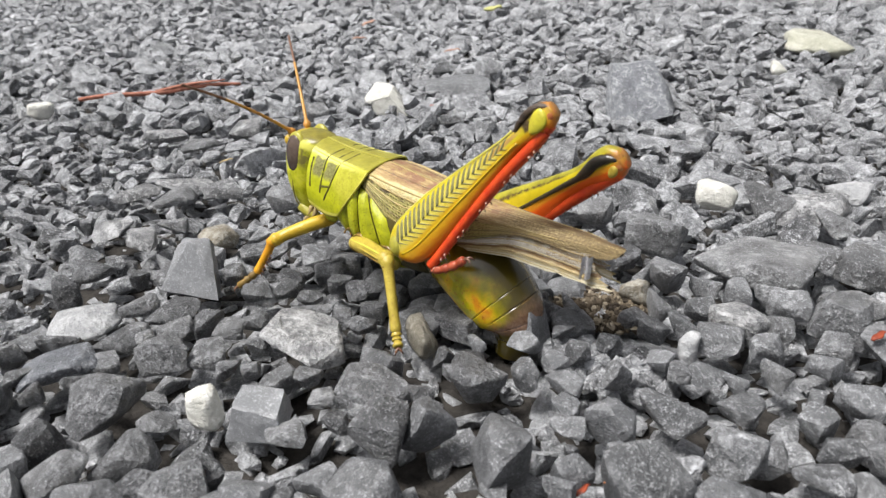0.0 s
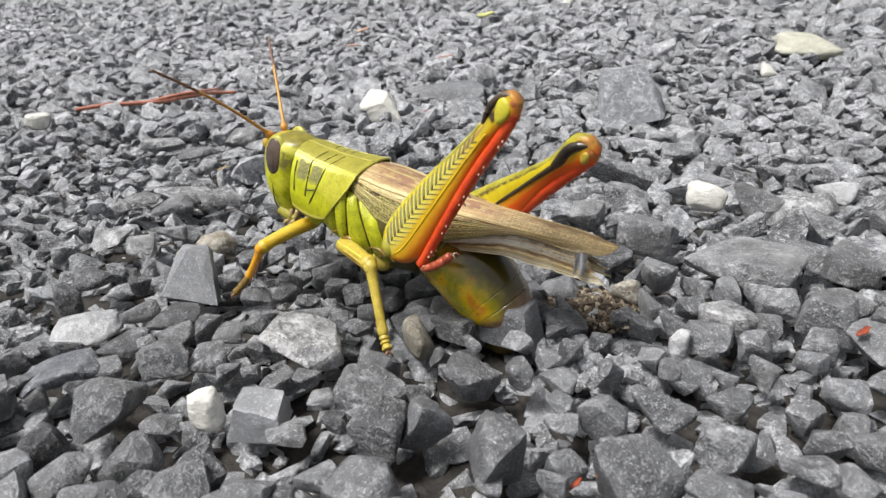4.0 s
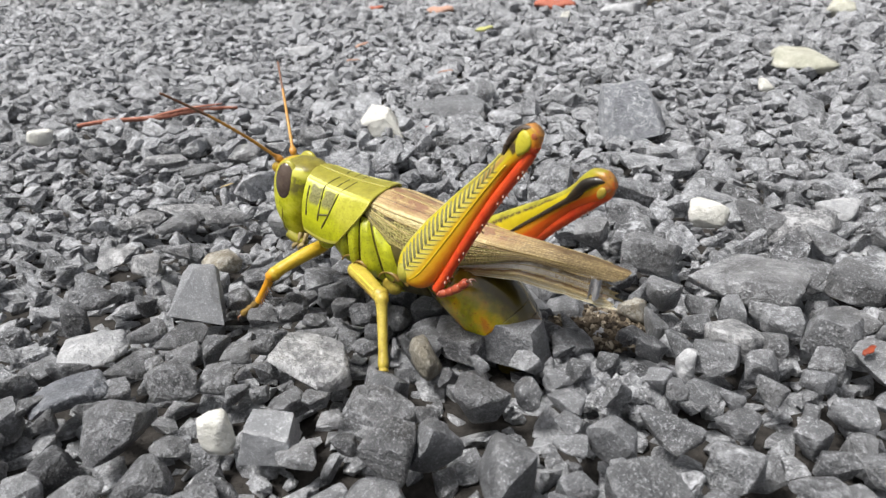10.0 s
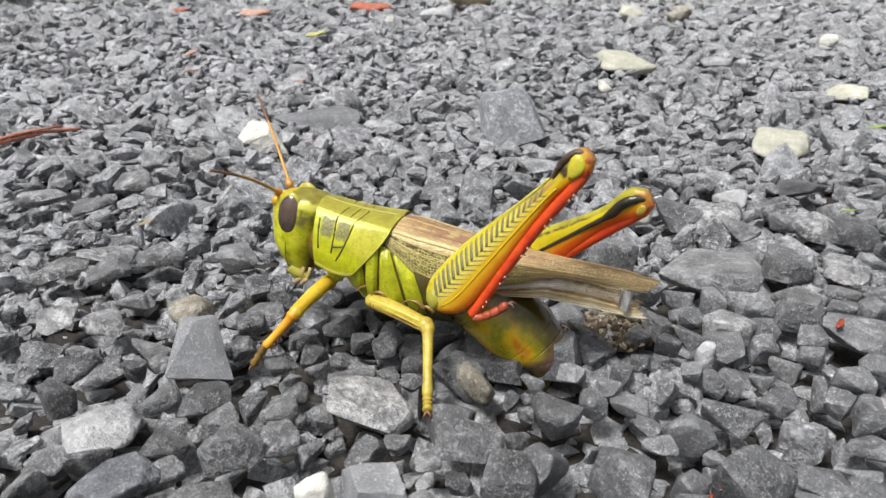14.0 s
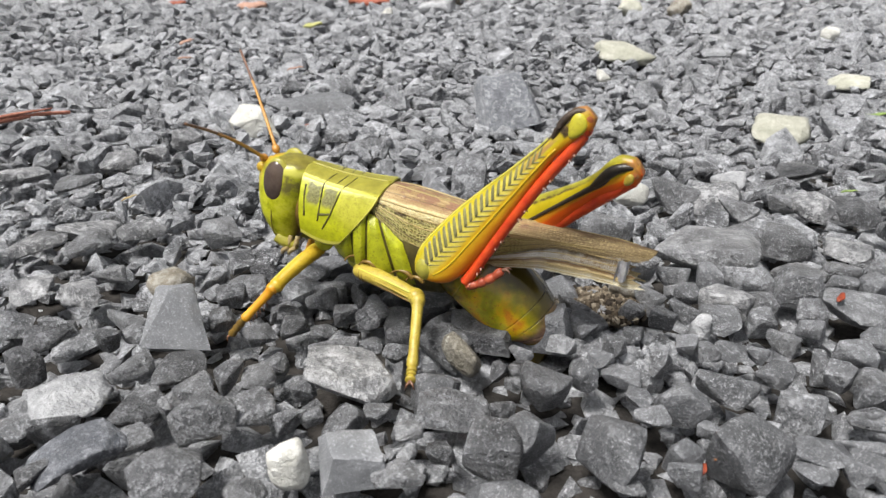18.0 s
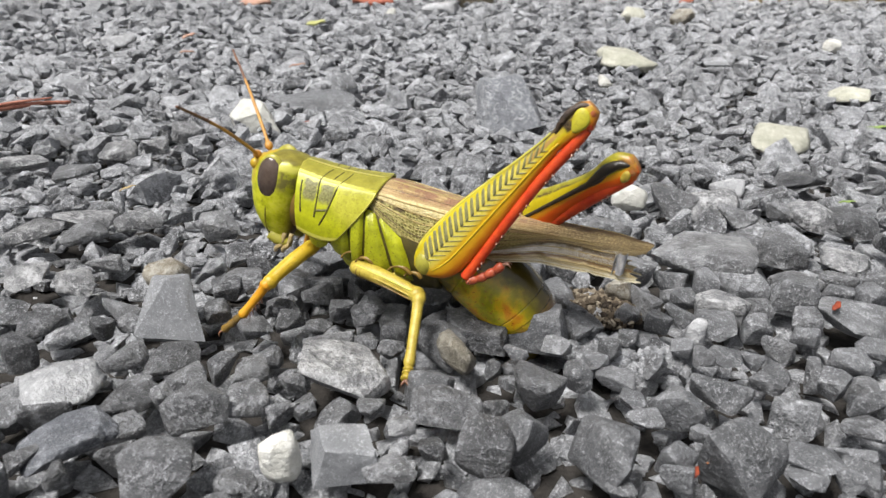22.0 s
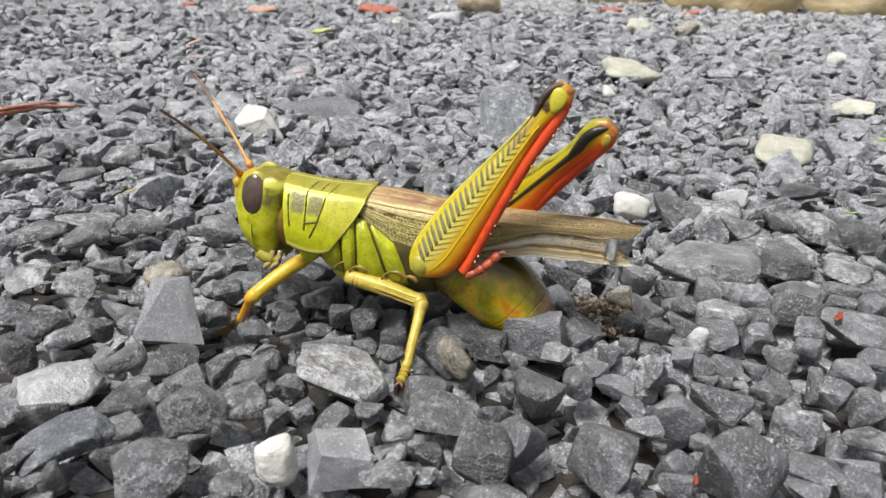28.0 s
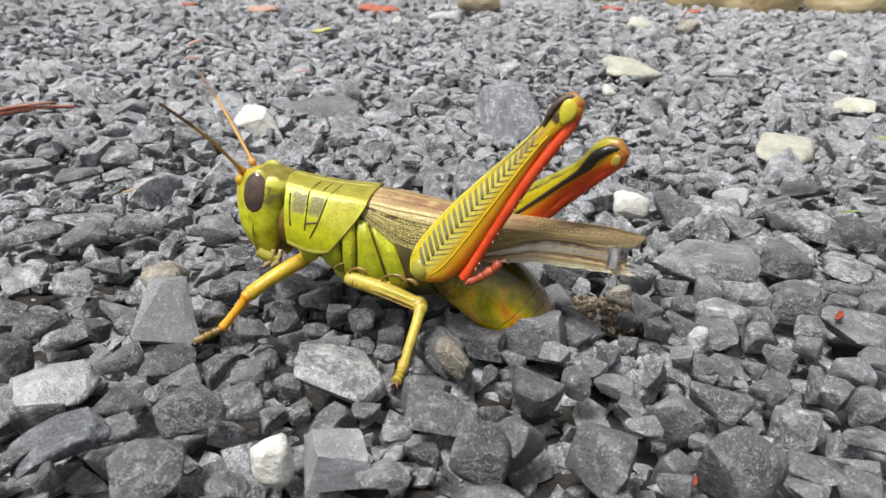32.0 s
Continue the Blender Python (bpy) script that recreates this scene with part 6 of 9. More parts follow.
top_layer = large + strew(31, 0.52, 0.2, -6.0, 5.0, 0.26, 0.62, -0.21, 0.03) + strew(34, 0.64, 0.22, 5.0, 24.0, 0.34, 0.95, -0.16, 0.1) + strew(32, 0.86, 0.24, 24.0, 75.0, 0.5, 1.25, -0.16, 0.14) + strew(35, 0.6, 0.2, -17.0, 26.0, 0.34, 0.9, -0.14, 0.08, round_about=(-17.0, 15.0))
# the further left a stone lies, the likelier it takes the brighter colour
brightened = [pick.random() < min(0.85, max(0.0, (-q[0] - 2.5) / 8)) and q[1] < 26 for q in top_layer]
pour("gravel", "crushed grey stone gravel spread over the ground", [q for q, d in zip(top_layer, brightened) if not d], 5, GRAVEL, True)
pour("dusty_gravel", "paler crushed stone in the left gravel, brightness put into its colour", [q for q, d in zip(top_layer, brightened) if d], 8, GRAVEL_BRIGHTENED, True)
TAKEN.clear()
pour("gravel_underlayer", "buried grey stones under the top layer of gravel", strew(51, 0.38, 0.2, -6.0, 16.0, 0.3, 0.7, -0.57, -0.35) + strew(52, 0.6, 0.2, 16.0, 75.0, 0.5, 0.9, -0.56, -0.32) + strew(53, 0.6, 0.2, -17.0, 26.0, 0.5, 0.9, -0.5, -0.28, round_about=(-17.0, 15.0)), 7, GRAVEL)
pour("outer_gravel", "crushed grey stone gravel reaching out round the bed", [q for q in strew(54, 1.15, 0.22, -32.0, 72.0, 0.8, 1.6, -0.2, 0.0, round_about=(-75.0, 60.0)) if not (-17 < q[0] < 15 and -17 < q[1] < 26)], 9, GRAVEL)
TAKEN.extend(held)
pour("gravel_fines", "small grey stone chips between the larger gravel", strew(41, 0.27, 0.22, -6.0, 9.0, 0.14, 0.36, -0.48, -0.27, 0.6, 0.2) + strew(42, 0.6, 0.25, 9.0, 34.0, 0.22, 0.5, -0.2, 0.1, 0.9, 0.1), 6, GRAVEL)


def motions():
    walk(grasshopper, [
        (0, pose(-0.00912, 0.00850, 0.00016, 0.45, -1.21, -9.72)),
        (0.5, pose(-0.00916, 0.00845, 0.00039, 0.72, -1.70, -9.14)),
        (1, pose(-0.00900, 0.00844, 0.00041, 0.63, -1.57, -8.06)),
        (1.5, pose(-0.00919, 0.00791, 0.00024, 1.39, -2.12, -5.14)),
        (2, pose(-0.00942, 0.00770, 0.00034, 1.23, -1.79, -4.41)),
        (2.5, pose(-0.00953, 0.00779, 0.00038, 1.06, -1.46, -4.75)),
        (3, pose(-0.00957, 0.00784, 0.00042, 1.06, -0.85, -4.42)),
        (3.5, pose(-0.01007, 0.00769, 0.00080, 0.81, 0.16, -4.16)),
        (5.5, pose(-0.01071, 0.00821, 0.00042, 1.06, 2.23, -1.71)),
        (6, pose(-0.01125, 0.00805, 0.00089, 0.06, 1.16, -2.26)),
        (6.5, pose(-0.01104, 0.00801, 0.00038, 0.59, 3.04, -1.74)),
        (7, pose(-0.01100, 0.00798, 0.00026, 0.33, 1.73, -1.39)),
        (7.5, pose(-0.01083, 0.00818, 0.00014, 0.33, 2.26, -1.56)),
        (8, pose(-0.01061, 0.00829, -0.00001, 0.45, 2.26, -1.13)),
        (8.5, pose(-0.01066, 0.00826, 0.00009, 0.48, 2.21, -1.08)),
        (9, pose(-0.01041, 0.00833, -0.00023, 0.60, 2.39, -1.06)),
        (9.5, pose(-0.01060, 0.00835, -0.00008, 0.43, 2.10, -1.36)),
        (10, pose(-0.01049, 0.00836, -0.00012, 0.19, 2.16, -1.18)),
        (10.5, pose(-0.01071, 0.00823, 0.00001, -0.26, 1.30, -1.85)),
        (11, pose(-0.01068, 0.00828, -0.00007, -0.42, 1.65, -2.40)),
        (11.5, pose(-0.01099, 0.00809, 0.00006, -0.70, 1.63, -4.18)),
        (12, pose(-0.01090, 0.00817, 0.00006, -0.70, 1.07, -6.49)),
        (12.5, pose(-0.01066, 0.00817, -0.00002, -1.68, 0.53, -8.38)),
        (13, pose(-0.01070, 0.00810, 0.00007, -2.14, 0.28, -7.85)),
        (13.5, pose(-0.01051, 0.00817, 0.00002, -1.64, 0.68, -7.01)),
        (14, pose(-0.01057, 0.00815, -0.00002, -1.46, 0.22, -6.94)),
        (14.5, pose(-0.01037, 0.00819, -0.00005, -2.00, 0.65, -7.32)),
        (16.5, pose(-0.01019, 0.00853, 0.00016, 0.16, -0.40, -8.29)),
        (17, pose(-0.01008, 0.00864, 0.00007, -0.20, 0.63, -7.96)),
        (17.5, pose(-0.01001, 0.00860, -0.00002, 0.22, 0.66, -7.42)),
        (18, pose(-0.01010, 0.00863, -0.00004, 0.40, 0.61, -7.65)),
        (18.5, pose(-0.01028, 0.00857, 0.00002, 0.26, -0.54, -7.06)),
        (19, pose(-0.01032, 0.00859, 0.00003, -0.47, 0.50, -6.57)),
        (19.5, pose(-0.01026, 0.00856, 0.00003, -0.64, 1.29, -6.18)),
        (20, pose(-0.01015, 0.00832, -0.00012, 0.25, 0.29, -4.47)),
        (20.5, pose(-0.01021, 0.00837, -0.00014, -0.04, 0.64, -5.04)),
        (21, pose(-0.01031, 0.00836, -0.00010, 0.19, -0.09, -4.57)),
        (21.5, pose(-0.01038, 0.00841, -0.00000, 0.02, 0.33, -4.83)),
        (22, pose(-0.01023, 0.00837, -0.00004, -0.04, -0.11, -4.12)),
        (22.5, pose(-0.01037, 0.00824, 0.00006, 0.02, -0.40, -4.16)),
        (23, pose(-0.01026, 0.00804, 0.00001, 0.17, -0.42, -2.98)),
        (23.5, pose(-0.01029, 0.00797, 0.00001, 0.37, -0.95, -3.47)),
        (24, pose(-0.01033, 0.00793, 0.00007, 0.22, -0.63, -3.31)),
        (24.5, pose(-0.01024, 0.00799, 0.00010, -0.23, -0.19, -2.11)),
        (25, pose(-0.00990, 0.00766, -0.00095, 0.38, -3.36, 0.88)),
        (25.5, pose(-0.00998, 0.00764, -0.00093, 0.32, -3.17, 1.48)),
        (27.5, pose(-0.01036, 0.00784, -0.00069, -0.35, -3.88, 2.04)),
        (28, pose(-0.01079, 0.00778, -0.00035, -0.75, -4.09, 1.80)),
        (28.5, pose(-0.01057, 0.00776, -0.00035, -0.79, -3.50, 2.18)),
        (29, pose(-0.01045, 0.00750, -0.00062, -0.16, -3.60, 3.14)),
        (29.5, pose(-0.01116, 0.00749, -0.00026, -0.41, -5.03, 3.28)),
        (30, pose(-0.01084, 0.00744, -0.00044, -0.40, -3.91, 3.01)),
        (30.5, pose(-0.01068, 0.00745, -0.00052, -0.05, -3.25, 2.46)),
        (31, pose(-0.01125, 0.00752, -0.00022, -0.40, -4.49, 1.27)),
        (31.5, pose(-0.01087, 0.00767, -0.00052, -0.71, -3.80, 0.00)),
        (32, pose(-0.01057, 0.00774, -0.00054, -0.51, -2.70, 0.65)),
    ])
    walk(hind_leg_left, [
        (0, pose(0.00607, -0.00610, 0.00874, 0.00, 8.62, 10.95)),
        (0.5, pose(0.00607, -0.00610, 0.00874, 0.00, 8.00, 10.04)),
        (1, pose(0.00607, -0.00610, 0.00874, 0.00, 9.18, 6.26)),
        (1.5, pose(0.00607, -0.00610, 0.00874, 0.00, 7.17, 5.09)),
        (2, pose(0.00607, -0.00610, 0.00874, 0.00, 4.11, 3.02)),
        (2.5, pose(0.00607, -0.00610, 0.00874, 0.00, 6.40, 0.23)),
        (3, pose(0.00607, -0.00610, 0.00874, 0.00, 3.81, 0.50)),
        (3.5, pose(0.00607, -0.00610, 0.00874, 0.00, 1.74, 0.50)),
        (5.5, pose(0.00607, -0.00610, 0.00874, 0.00, 0.72, -2.26)),
        (6, pose(0.00607, -0.00610, 0.00874, 0.00, -0.92, -0.89)),
        (6.5, pose(0.00607, -0.00610, 0.00874, 0.00, 0.75, -0.58)),
        (7, pose(0.00607, -0.00610, 0.00874, 0.00, -0.39, -0.04)),
        (7.5, pose(0.00607, -0.00610, 0.00874, 0.00, 0.43, -0.51)),
        (8, pose(0.00607, -0.00610, 0.00874, 0.00, 1.01, -1.31)),
        (8.5, pose(0.00607, -0.00610, 0.00874, 0.00, 0.60, -1.08)),
        (9, pose(0.00607, -0.00610, 0.00874, 0.00, 0.79, -1.08)),
        (9.5, pose(0.00607, -0.00610, 0.00874, 0.00, 0.39, -0.82)),
        (10, pose(0.00607, -0.00610, 0.00874, 0.00, 0.88, -1.29)),
        (10.5, pose(0.00607, -0.00610, 0.00874, 0.00, -0.10, 0.36)),
        (11, pose(0.00607, -0.00610, 0.00874, 0.00, 1.34, -0.61)),
        (11.5, pose(0.00607, -0.00610, 0.00874, 0.00, 0.62, -0.96)),
        (12, pose(0.00607, -0.00610, 0.00874, 0.00, 0.82, -3.84)),
        (12.5, pose(0.00607, -0.00610, 0.00874, 0.00, 1.70, -6.46)),
        (13, pose(0.00607, -0.00610, 0.00874, 0.00, 0.65, -2.36)),
        (13.5, pose(0.00607, -0.00610, 0.00874, 0.00, 2.36, -2.36)),
        (14, pose(0.00607, -0.00610, 0.00874, 0.00, 1.84, -1.90)),
        (14.5, pose(0.00607, -0.00610, 0.00874, 0.00, 1.66, -0.87)),
        (16.5, pose(0.00607, -0.00610, 0.00874, 0.00, 2.21, 4.29)),
        (17, pose(0.00607, -0.00610, 0.00874, 0.00, 3.57, 4.42)),
        (17.5, pose(0.00607, -0.00610, 0.00874, 0.00, 2.70, 5.16)),
        (18, pose(0.00607, -0.00610, 0.00874, 0.00, 2.81, 6.10)),
        (18.5, pose(0.00607, -0.00610, 0.00874, 0.00, 1.70, 7.05)),
        (19, pose(0.00607, -0.00610, 0.00874, 0.00, 3.06, 5.64)),
        (19.5, pose(0.00607, -0.00610, 0.00874, 0.00, 3.68, 4.92)),
        (20, pose(0.00607, -0.00610, 0.00874, 0.00, 2.49, 5.57)),
        (20.5, pose(0.00607, -0.00610, 0.00874, 0.00, 2.47, 5.67)),
        (21, pose(0.00607, -0.00610, 0.00874, 0.00, 2.16, 5.70)),
        (21.5, pose(0.00607, -0.00610, 0.00874, 0.00, 2.70, 6.10)),
        (22, pose(0.00607, -0.00610, 0.00874, 0.00, 2.92, 5.30)),
        (22.5, pose(0.00607, -0.00610, 0.00874, 0.00, 2.49, 5.37)),
        (23, pose(0.00607, -0.00610, 0.00874, 0.00, 2.60, 4.46)),
        (23.5, pose(0.00607, -0.00610, 0.00874, 0.00, 2.08, 5.35)),
        (24, pose(0.00607, -0.00610, 0.00874, 0.00, 1.73, 5.87)),
        (24.5, pose(0.00607, -0.00610, 0.00874, 0.00, 2.64, 5.41)),
        (25, pose(0.00607, -0.00610, 0.00874, 0.00, 2.76, 6.07)),
        (25.5, pose(0.00607, -0.00610, 0.00874, 0.00, 3.08, 6.71)),
        (27.5, pose(0.00607, -0.00610, 0.00874, 0.00, 1.68, 7.73)),
        (28, pose(0.00607, -0.00610, 0.00874, 0.00, 0.39, 7.94)),
        (28.5, pose(0.00607, -0.00610, 0.00874, 0.00, 2.33, 6.84)),
        (29, pose(0.00607, -0.00610, 0.00874, 0.00, 1.86, 7.27)),
        (29.5, pose(0.00607, -0.00610, 0.00874, 0.00, 0.02, 8.19)),
        (30, pose(0.00607, -0.00610, 0.00874, 0.00, 0.57, 8.08)),
        (30.5, pose(0.00607, -0.00610, 0.00874, 0.00, 1.15, 8.28)),
        (31, pose(0.00607, -0.00610, 0.00874, 0.00, 0.43, 9.15)),
        (31.5, pose(0.00607, -0.00610, 0.00874, 0.00, 1.12, 8.59)),
        (32, pose(0.00607, -0.00610, 0.00874, 0.00, 1.99, 7.79)),
    ])
    walk(hind_leg_right, [
        (0, pose(0.00568, 0.00385, 0.00566, 0.00, -0.61, 6.21)),
        (0.5, pose(0.00568, 0.00385, 0.00566, 0.00, -0.71, 5.79)),
        (1, pose(0.00568, 0.00385, 0.00566, 0.00, 0.84, 3.62)),
        (1.5, pose(0.00568, 0.00385, 0.00566, 0.00, -0.34, 3.01)),
        (2, pose(0.00568, 0.00385, 0.00566, 0.00, -3.25, 2.30)),
        (2.5, pose(0.00568, 0.00385, 0.00566, 0.00, -0.99, 0.59)),
        (3, pose(0.00568, 0.00385, 0.00566, 0.00, -3.47, 1.38)),
        (3.5, pose(0.00568, 0.00385, 0.00566, 0.00, -5.46, 1.79)),
        (5.5, pose(0.00568, 0.00385, 0.00566, 0.00, -5.33, 0.33)),
        (6, pose(0.00568, 0.00385, 0.00566, 0.00, -7.43, 1.40)),
        (6.5, pose(0.00568, 0.00385, 0.00566, 0.00, -4.99, 0.86)),
        (7, pose(0.00568, 0.00385, 0.00566, 0.00, -6.31, 1.24)),
        (7.5, pose(0.00568, 0.00385, 0.00566, 0.00, -5.34, 0.65)),
        (8, pose(0.00568, 0.00385, 0.00566, 0.00, -4.74, 0.48)),
        (8.5, pose(0.00568, 0.00385, 0.00566, 0.00, -5.00, 0.52)),
        (9, pose(0.00568, 0.00385, 0.00566, 0.00, -4.81, 0.50)),
        (9.5, pose(0.00568, 0.00385, 0.00566, 0.00, -5.11, 0.48)),
        (10, pose(0.00568, 0.00385, 0.00566, 0.00, -4.49, 0.49)),
        (10.5, pose(0.00568, 0.00385, 0.00566, 0.00, -5.91, 1.68)),
        (11, pose(0.00568, 0.00385, 0.00566, 0.00, -4.41, 0.74)),
        (11.5, pose(0.00568, 0.00385, 0.00566, 0.00, -4.69, 2.04)),
        (12, pose(0.00568, 0.00385, 0.00566, 0.00, -4.18, 1.77)),
        (12.5, pose(0.00568, 0.00385, 0.00566, 0.00, -3.09, 4.62)),
        (13, pose(0.00568, 0.00385, 0.00566, 0.00, -4.28, 3.58)),
        (13.5, pose(0.00568, 0.00385, 0.00566, 0.00, -2.06, 3.03)),
        (14, pose(0.00568, 0.00385, 0.00566, 0.00, -2.99, 3.52)),
        (14.5, pose(0.00568, 0.00385, 0.00566, 0.00, -3.05, 2.05)),
        (16.5, pose(0.00568, 0.00385, 0.00566, 0.00, -4.36, -2.08)),
        (17, pose(0.00568, 0.00385, 0.00566, 0.00, -2.77, -2.97)),
        (17.5, pose(0.00568, 0.00385, 0.00566, 0.00, -3.82, -2.75)),
        (18, pose(0.00568, 0.00385, 0.00566, 0.00, -3.73, -2.68)),
        (18.5, pose(0.00568, 0.00385, 0.00566, 0.00, -4.80, -1.96)),
        (19, pose(0.00568, 0.00385, 0.00566, 0.00, -3.03, -3.08)),
        (19.5, pose(0.00568, 0.00385, 0.00566, 0.00, -2.57, -3.77)),
        (20, pose(0.00568, 0.00385, 0.00566, 0.00, -3.83, -3.77)),
        (20.5, pose(0.00568, 0.00385, 0.00566, 0.00, -4.10, -3.40)),
        (21, pose(0.00568, 0.00385, 0.00566, 0.00, -4.25, -3.66)),
        (21.5, pose(0.00568, 0.00385, 0.00566, 0.00, -3.77, -4.17)),
        (22, pose(0.00568, 0.00385, 0.00566, 0.00, -3.47, -5.12)),
        (22.5, pose(0.00568, 0.00385, 0.00566, 0.00, -3.96, -4.93)),
        (23, pose(0.00568, 0.00385, 0.00566, 0.00, -3.82, -5.81)),
        (23.5, pose(0.00568, 0.00385, 0.00566, 0.00, -4.74, -5.36)),
        (24, pose(0.00568, 0.00385, 0.00566, 0.00, -5.31, -5.56)),
        (24.5, pose(0.00568, 0.00385, 0.00566, 0.00, -4.22, -7.28)),
        (25, pose(0.00568, 0.00385, 0.00566, 0.00, -7.15, -7.27)),
        (25.5, pose(0.00568, 0.00385, 0.00566, 0.00, -6.79, -6.83)),
        (27.5, pose(0.00568, 0.00385, 0.00566, 0.00, -7.09, -1.05)),
        (28, pose(0.00568, 0.00385, 0.00566, 0.00, -8.08, 0.11)),
        (28.5, pose(0.00568, 0.00385, 0.00566, 0.00, -5.74, -1.20)),
        (29, pose(0.00568, 0.00385, 0.00566, 0.00, -5.88, -1.28)),
        (29.5, pose(0.00568, 0.00385, 0.00566, 0.00, -7.60, -0.01)),
        (30, pose(0.00568, 0.00385, 0.00566, 0.00, -6.46, -0.77)),
        (30.5, pose(0.00568, 0.00385, 0.00566, 0.00, -6.25, -1.33)),
        (31, pose(0.00568, 0.00385, 0.00566, 0.00, -7.19, -0.10)),
        (31.5, pose(0.00568, 0.00385, 0.00566, 0.00, -6.33, -0.61)),
        (32, pose(0.00568, 0.00385, 0.00566, 0.00, -5.22, -2.06)),
    ])
    walk(middle_femur_left, [
        (0, pose(-0.00211, -0.00493, 0.00651, 0.00, -8.30, -18.78)),
        (0.5, pose(-0.00211, -0.00493, 0.00651, 0.00, -6.93, -20.15)),
        (1, pose(-0.00211, -0.00493, 0.00651, 0.00, -7.51, -21.86)),
        (1.5, pose(-0.00211, -0.00493, 0.00651, 0.00, -10.29, -22.66)),
        (2, pose(-0.00211, -0.00493, 0.00651, 0.00, -10.60, -24.61)),
        (2.5, pose(-0.00211, -0.00493, 0.00651, 0.00, -9.79, -25.29)),
        (3, pose(-0.00211, -0.00493, 0.00651, 0.00, -10.44, -25.71)),
        (3.5, pose(-0.00211, -0.00493, 0.00651, 0.00, -9.54, -26.27)),
        (5.5, pose(-0.00211, -0.00493, 0.00651, 0.00, -5.71, -33.17)),
        (6, pose(-0.00211, -0.00493, 0.00651, 0.00, -1.84, -32.83)),
        (6.5, pose(-0.00211, -0.00493, 0.00651, 0.00, -4.66, -31.60)),
        (7, pose(-0.00211, -0.00493, 0.00651, 0.00, -5.12, -32.48)),
        (7.5, pose(-0.00211, -0.00493, 0.00651, 0.00, -4.86, -32.29)),
        (8, pose(-0.00211, -0.00493, 0.00651, 0.00, -5.75, -32.68)),
        (8.5, pose(-0.00211, -0.00493, 0.00651, 0.00, -5.07, -32.37)),
        (9, pose(-0.00211, -0.00493, 0.00651, 0.00, -5.73, -31.83)),
        (9.5, pose(-0.00211, -0.00493, 0.00651, 0.00, -4.76, -31.88)),
        (10, pose(-0.00211, -0.00493, 0.00651, 0.00, -4.13, -31.71)),
        (10.5, pose(-0.00211, -0.00493, 0.00651, 0.00, -3.26, -33.05)),
        (11, pose(-0.00211, -0.00493, 0.00651, 0.00, -3.14, -31.33)),
        (11.5, pose(-0.00211, -0.00493, 0.00651, 0.00, 3.59, -23.48)),
        (12, pose(-0.00211, -0.00493, 0.00651, 0.00, 8.84, -16.51)),
        (12.5, pose(-0.00211, -0.00493, 0.00651, 0.00, 7.22, -12.32)),
        (13, pose(-0.00211, -0.00493, 0.00651, 0.00, 5.98, -16.16)),
        (13.5, pose(-0.00211, -0.00493, 0.00651, 0.00, 3.32, -18.67)),
        (14, pose(-0.00211, -0.00493, 0.00651, 0.00, 1.46, -19.55)),
        (14.5, pose(-0.00211, -0.00493, 0.00651, 0.00, 2.71, -19.25)),
        (16.5, pose(-0.00211, -0.00493, 0.00651, 0.00, 3.90, -17.62)),
        (17, pose(-0.00211, -0.00493, 0.00651, 0.00, 3.78, -17.88)),
        (17.5, pose(-0.00211, -0.00493, 0.00651, 0.00, 3.17, -17.97)),
        (18, pose(-0.00211, -0.00493, 0.00651, 0.00, 3.38, -17.45)),
        (18.5, pose(-0.00211, -0.00493, 0.00651, 0.00, 4.43, -17.20)),
        (19, pose(-0.00211, -0.00493, 0.00651, 0.00, 5.74, -16.32)),
        (19.5, pose(-0.00211, -0.00493, 0.00651, 0.00, 5.55, -15.76)),
        (20, pose(-0.00211, -0.00493, 0.00651, 0.00, 5.45, -14.85)),
        (20.5, pose(-0.00211, -0.00493, 0.00651, 0.00, 5.09, -15.33)),
        (21, pose(-0.00211, -0.00493, 0.00651, 0.00, 4.53, -17.05)),
        (21.5, pose(-0.00211, -0.00493, 0.00651, 0.00, 6.57, -14.73)),
        (22, pose(-0.00211, -0.00493, 0.00651, 0.00, 6.62, -15.40)),
        (22.5, pose(-0.00211, -0.00493, 0.00651, 0.00, 7.45, -14.82)),
        (23, pose(-0.00211, -0.00493, 0.00651, 0.00, 7.73, -14.13)),
        (23.5, pose(-0.00211, -0.00493, 0.00651, 0.00, 7.60, -13.24)),
        (24, pose(-0.00211, -0.00493, 0.00651, 0.00, 7.83, -12.50)),
        (24.5, pose(-0.00211, -0.00493, 0.00651, 0.00, 9.65, -11.33)),
        (25, pose(-0.00211, -0.00493, 0.00651, 0.00, 11.06, -4.72)),
        (25.5, pose(-0.00211, -0.00493, 0.00651, 0.00, 12.03, -4.22)),
        (27.5, pose(-0.00211, -0.00493, 0.00651, 0.00, 14.48, -4.02)),
        (28, pose(-0.00211, -0.00493, 0.00651, 0.00, 14.74, -3.84)),
        (28.5, pose(-0.00211, -0.00493, 0.00651, 0.00, 15.71, -3.45)),
        (29, pose(-0.00211, -0.00493, 0.00651, 0.00, 14.12, -2.75)),
        (29.5, pose(-0.00211, -0.00493, 0.00651, 0.00, 14.97, -4.53)),
        (30, pose(-0.00211, -0.00493, 0.00651, 0.00, 15.38, -3.76)),
        (30.5, pose(-0.00211, -0.00493, 0.00651, 0.00, 14.94, -2.58)),
        (31, pose(-0.00211, -0.00493, 0.00651, 0.00, 15.46, -4.10)),
        (31.5, pose(-0.00211, -0.00493, 0.00651, 0.00, 14.72, -3.71)),
        (32, pose(-0.00211, -0.00493, 0.00651, 0.00, 14.97, -3.72)),
    ])
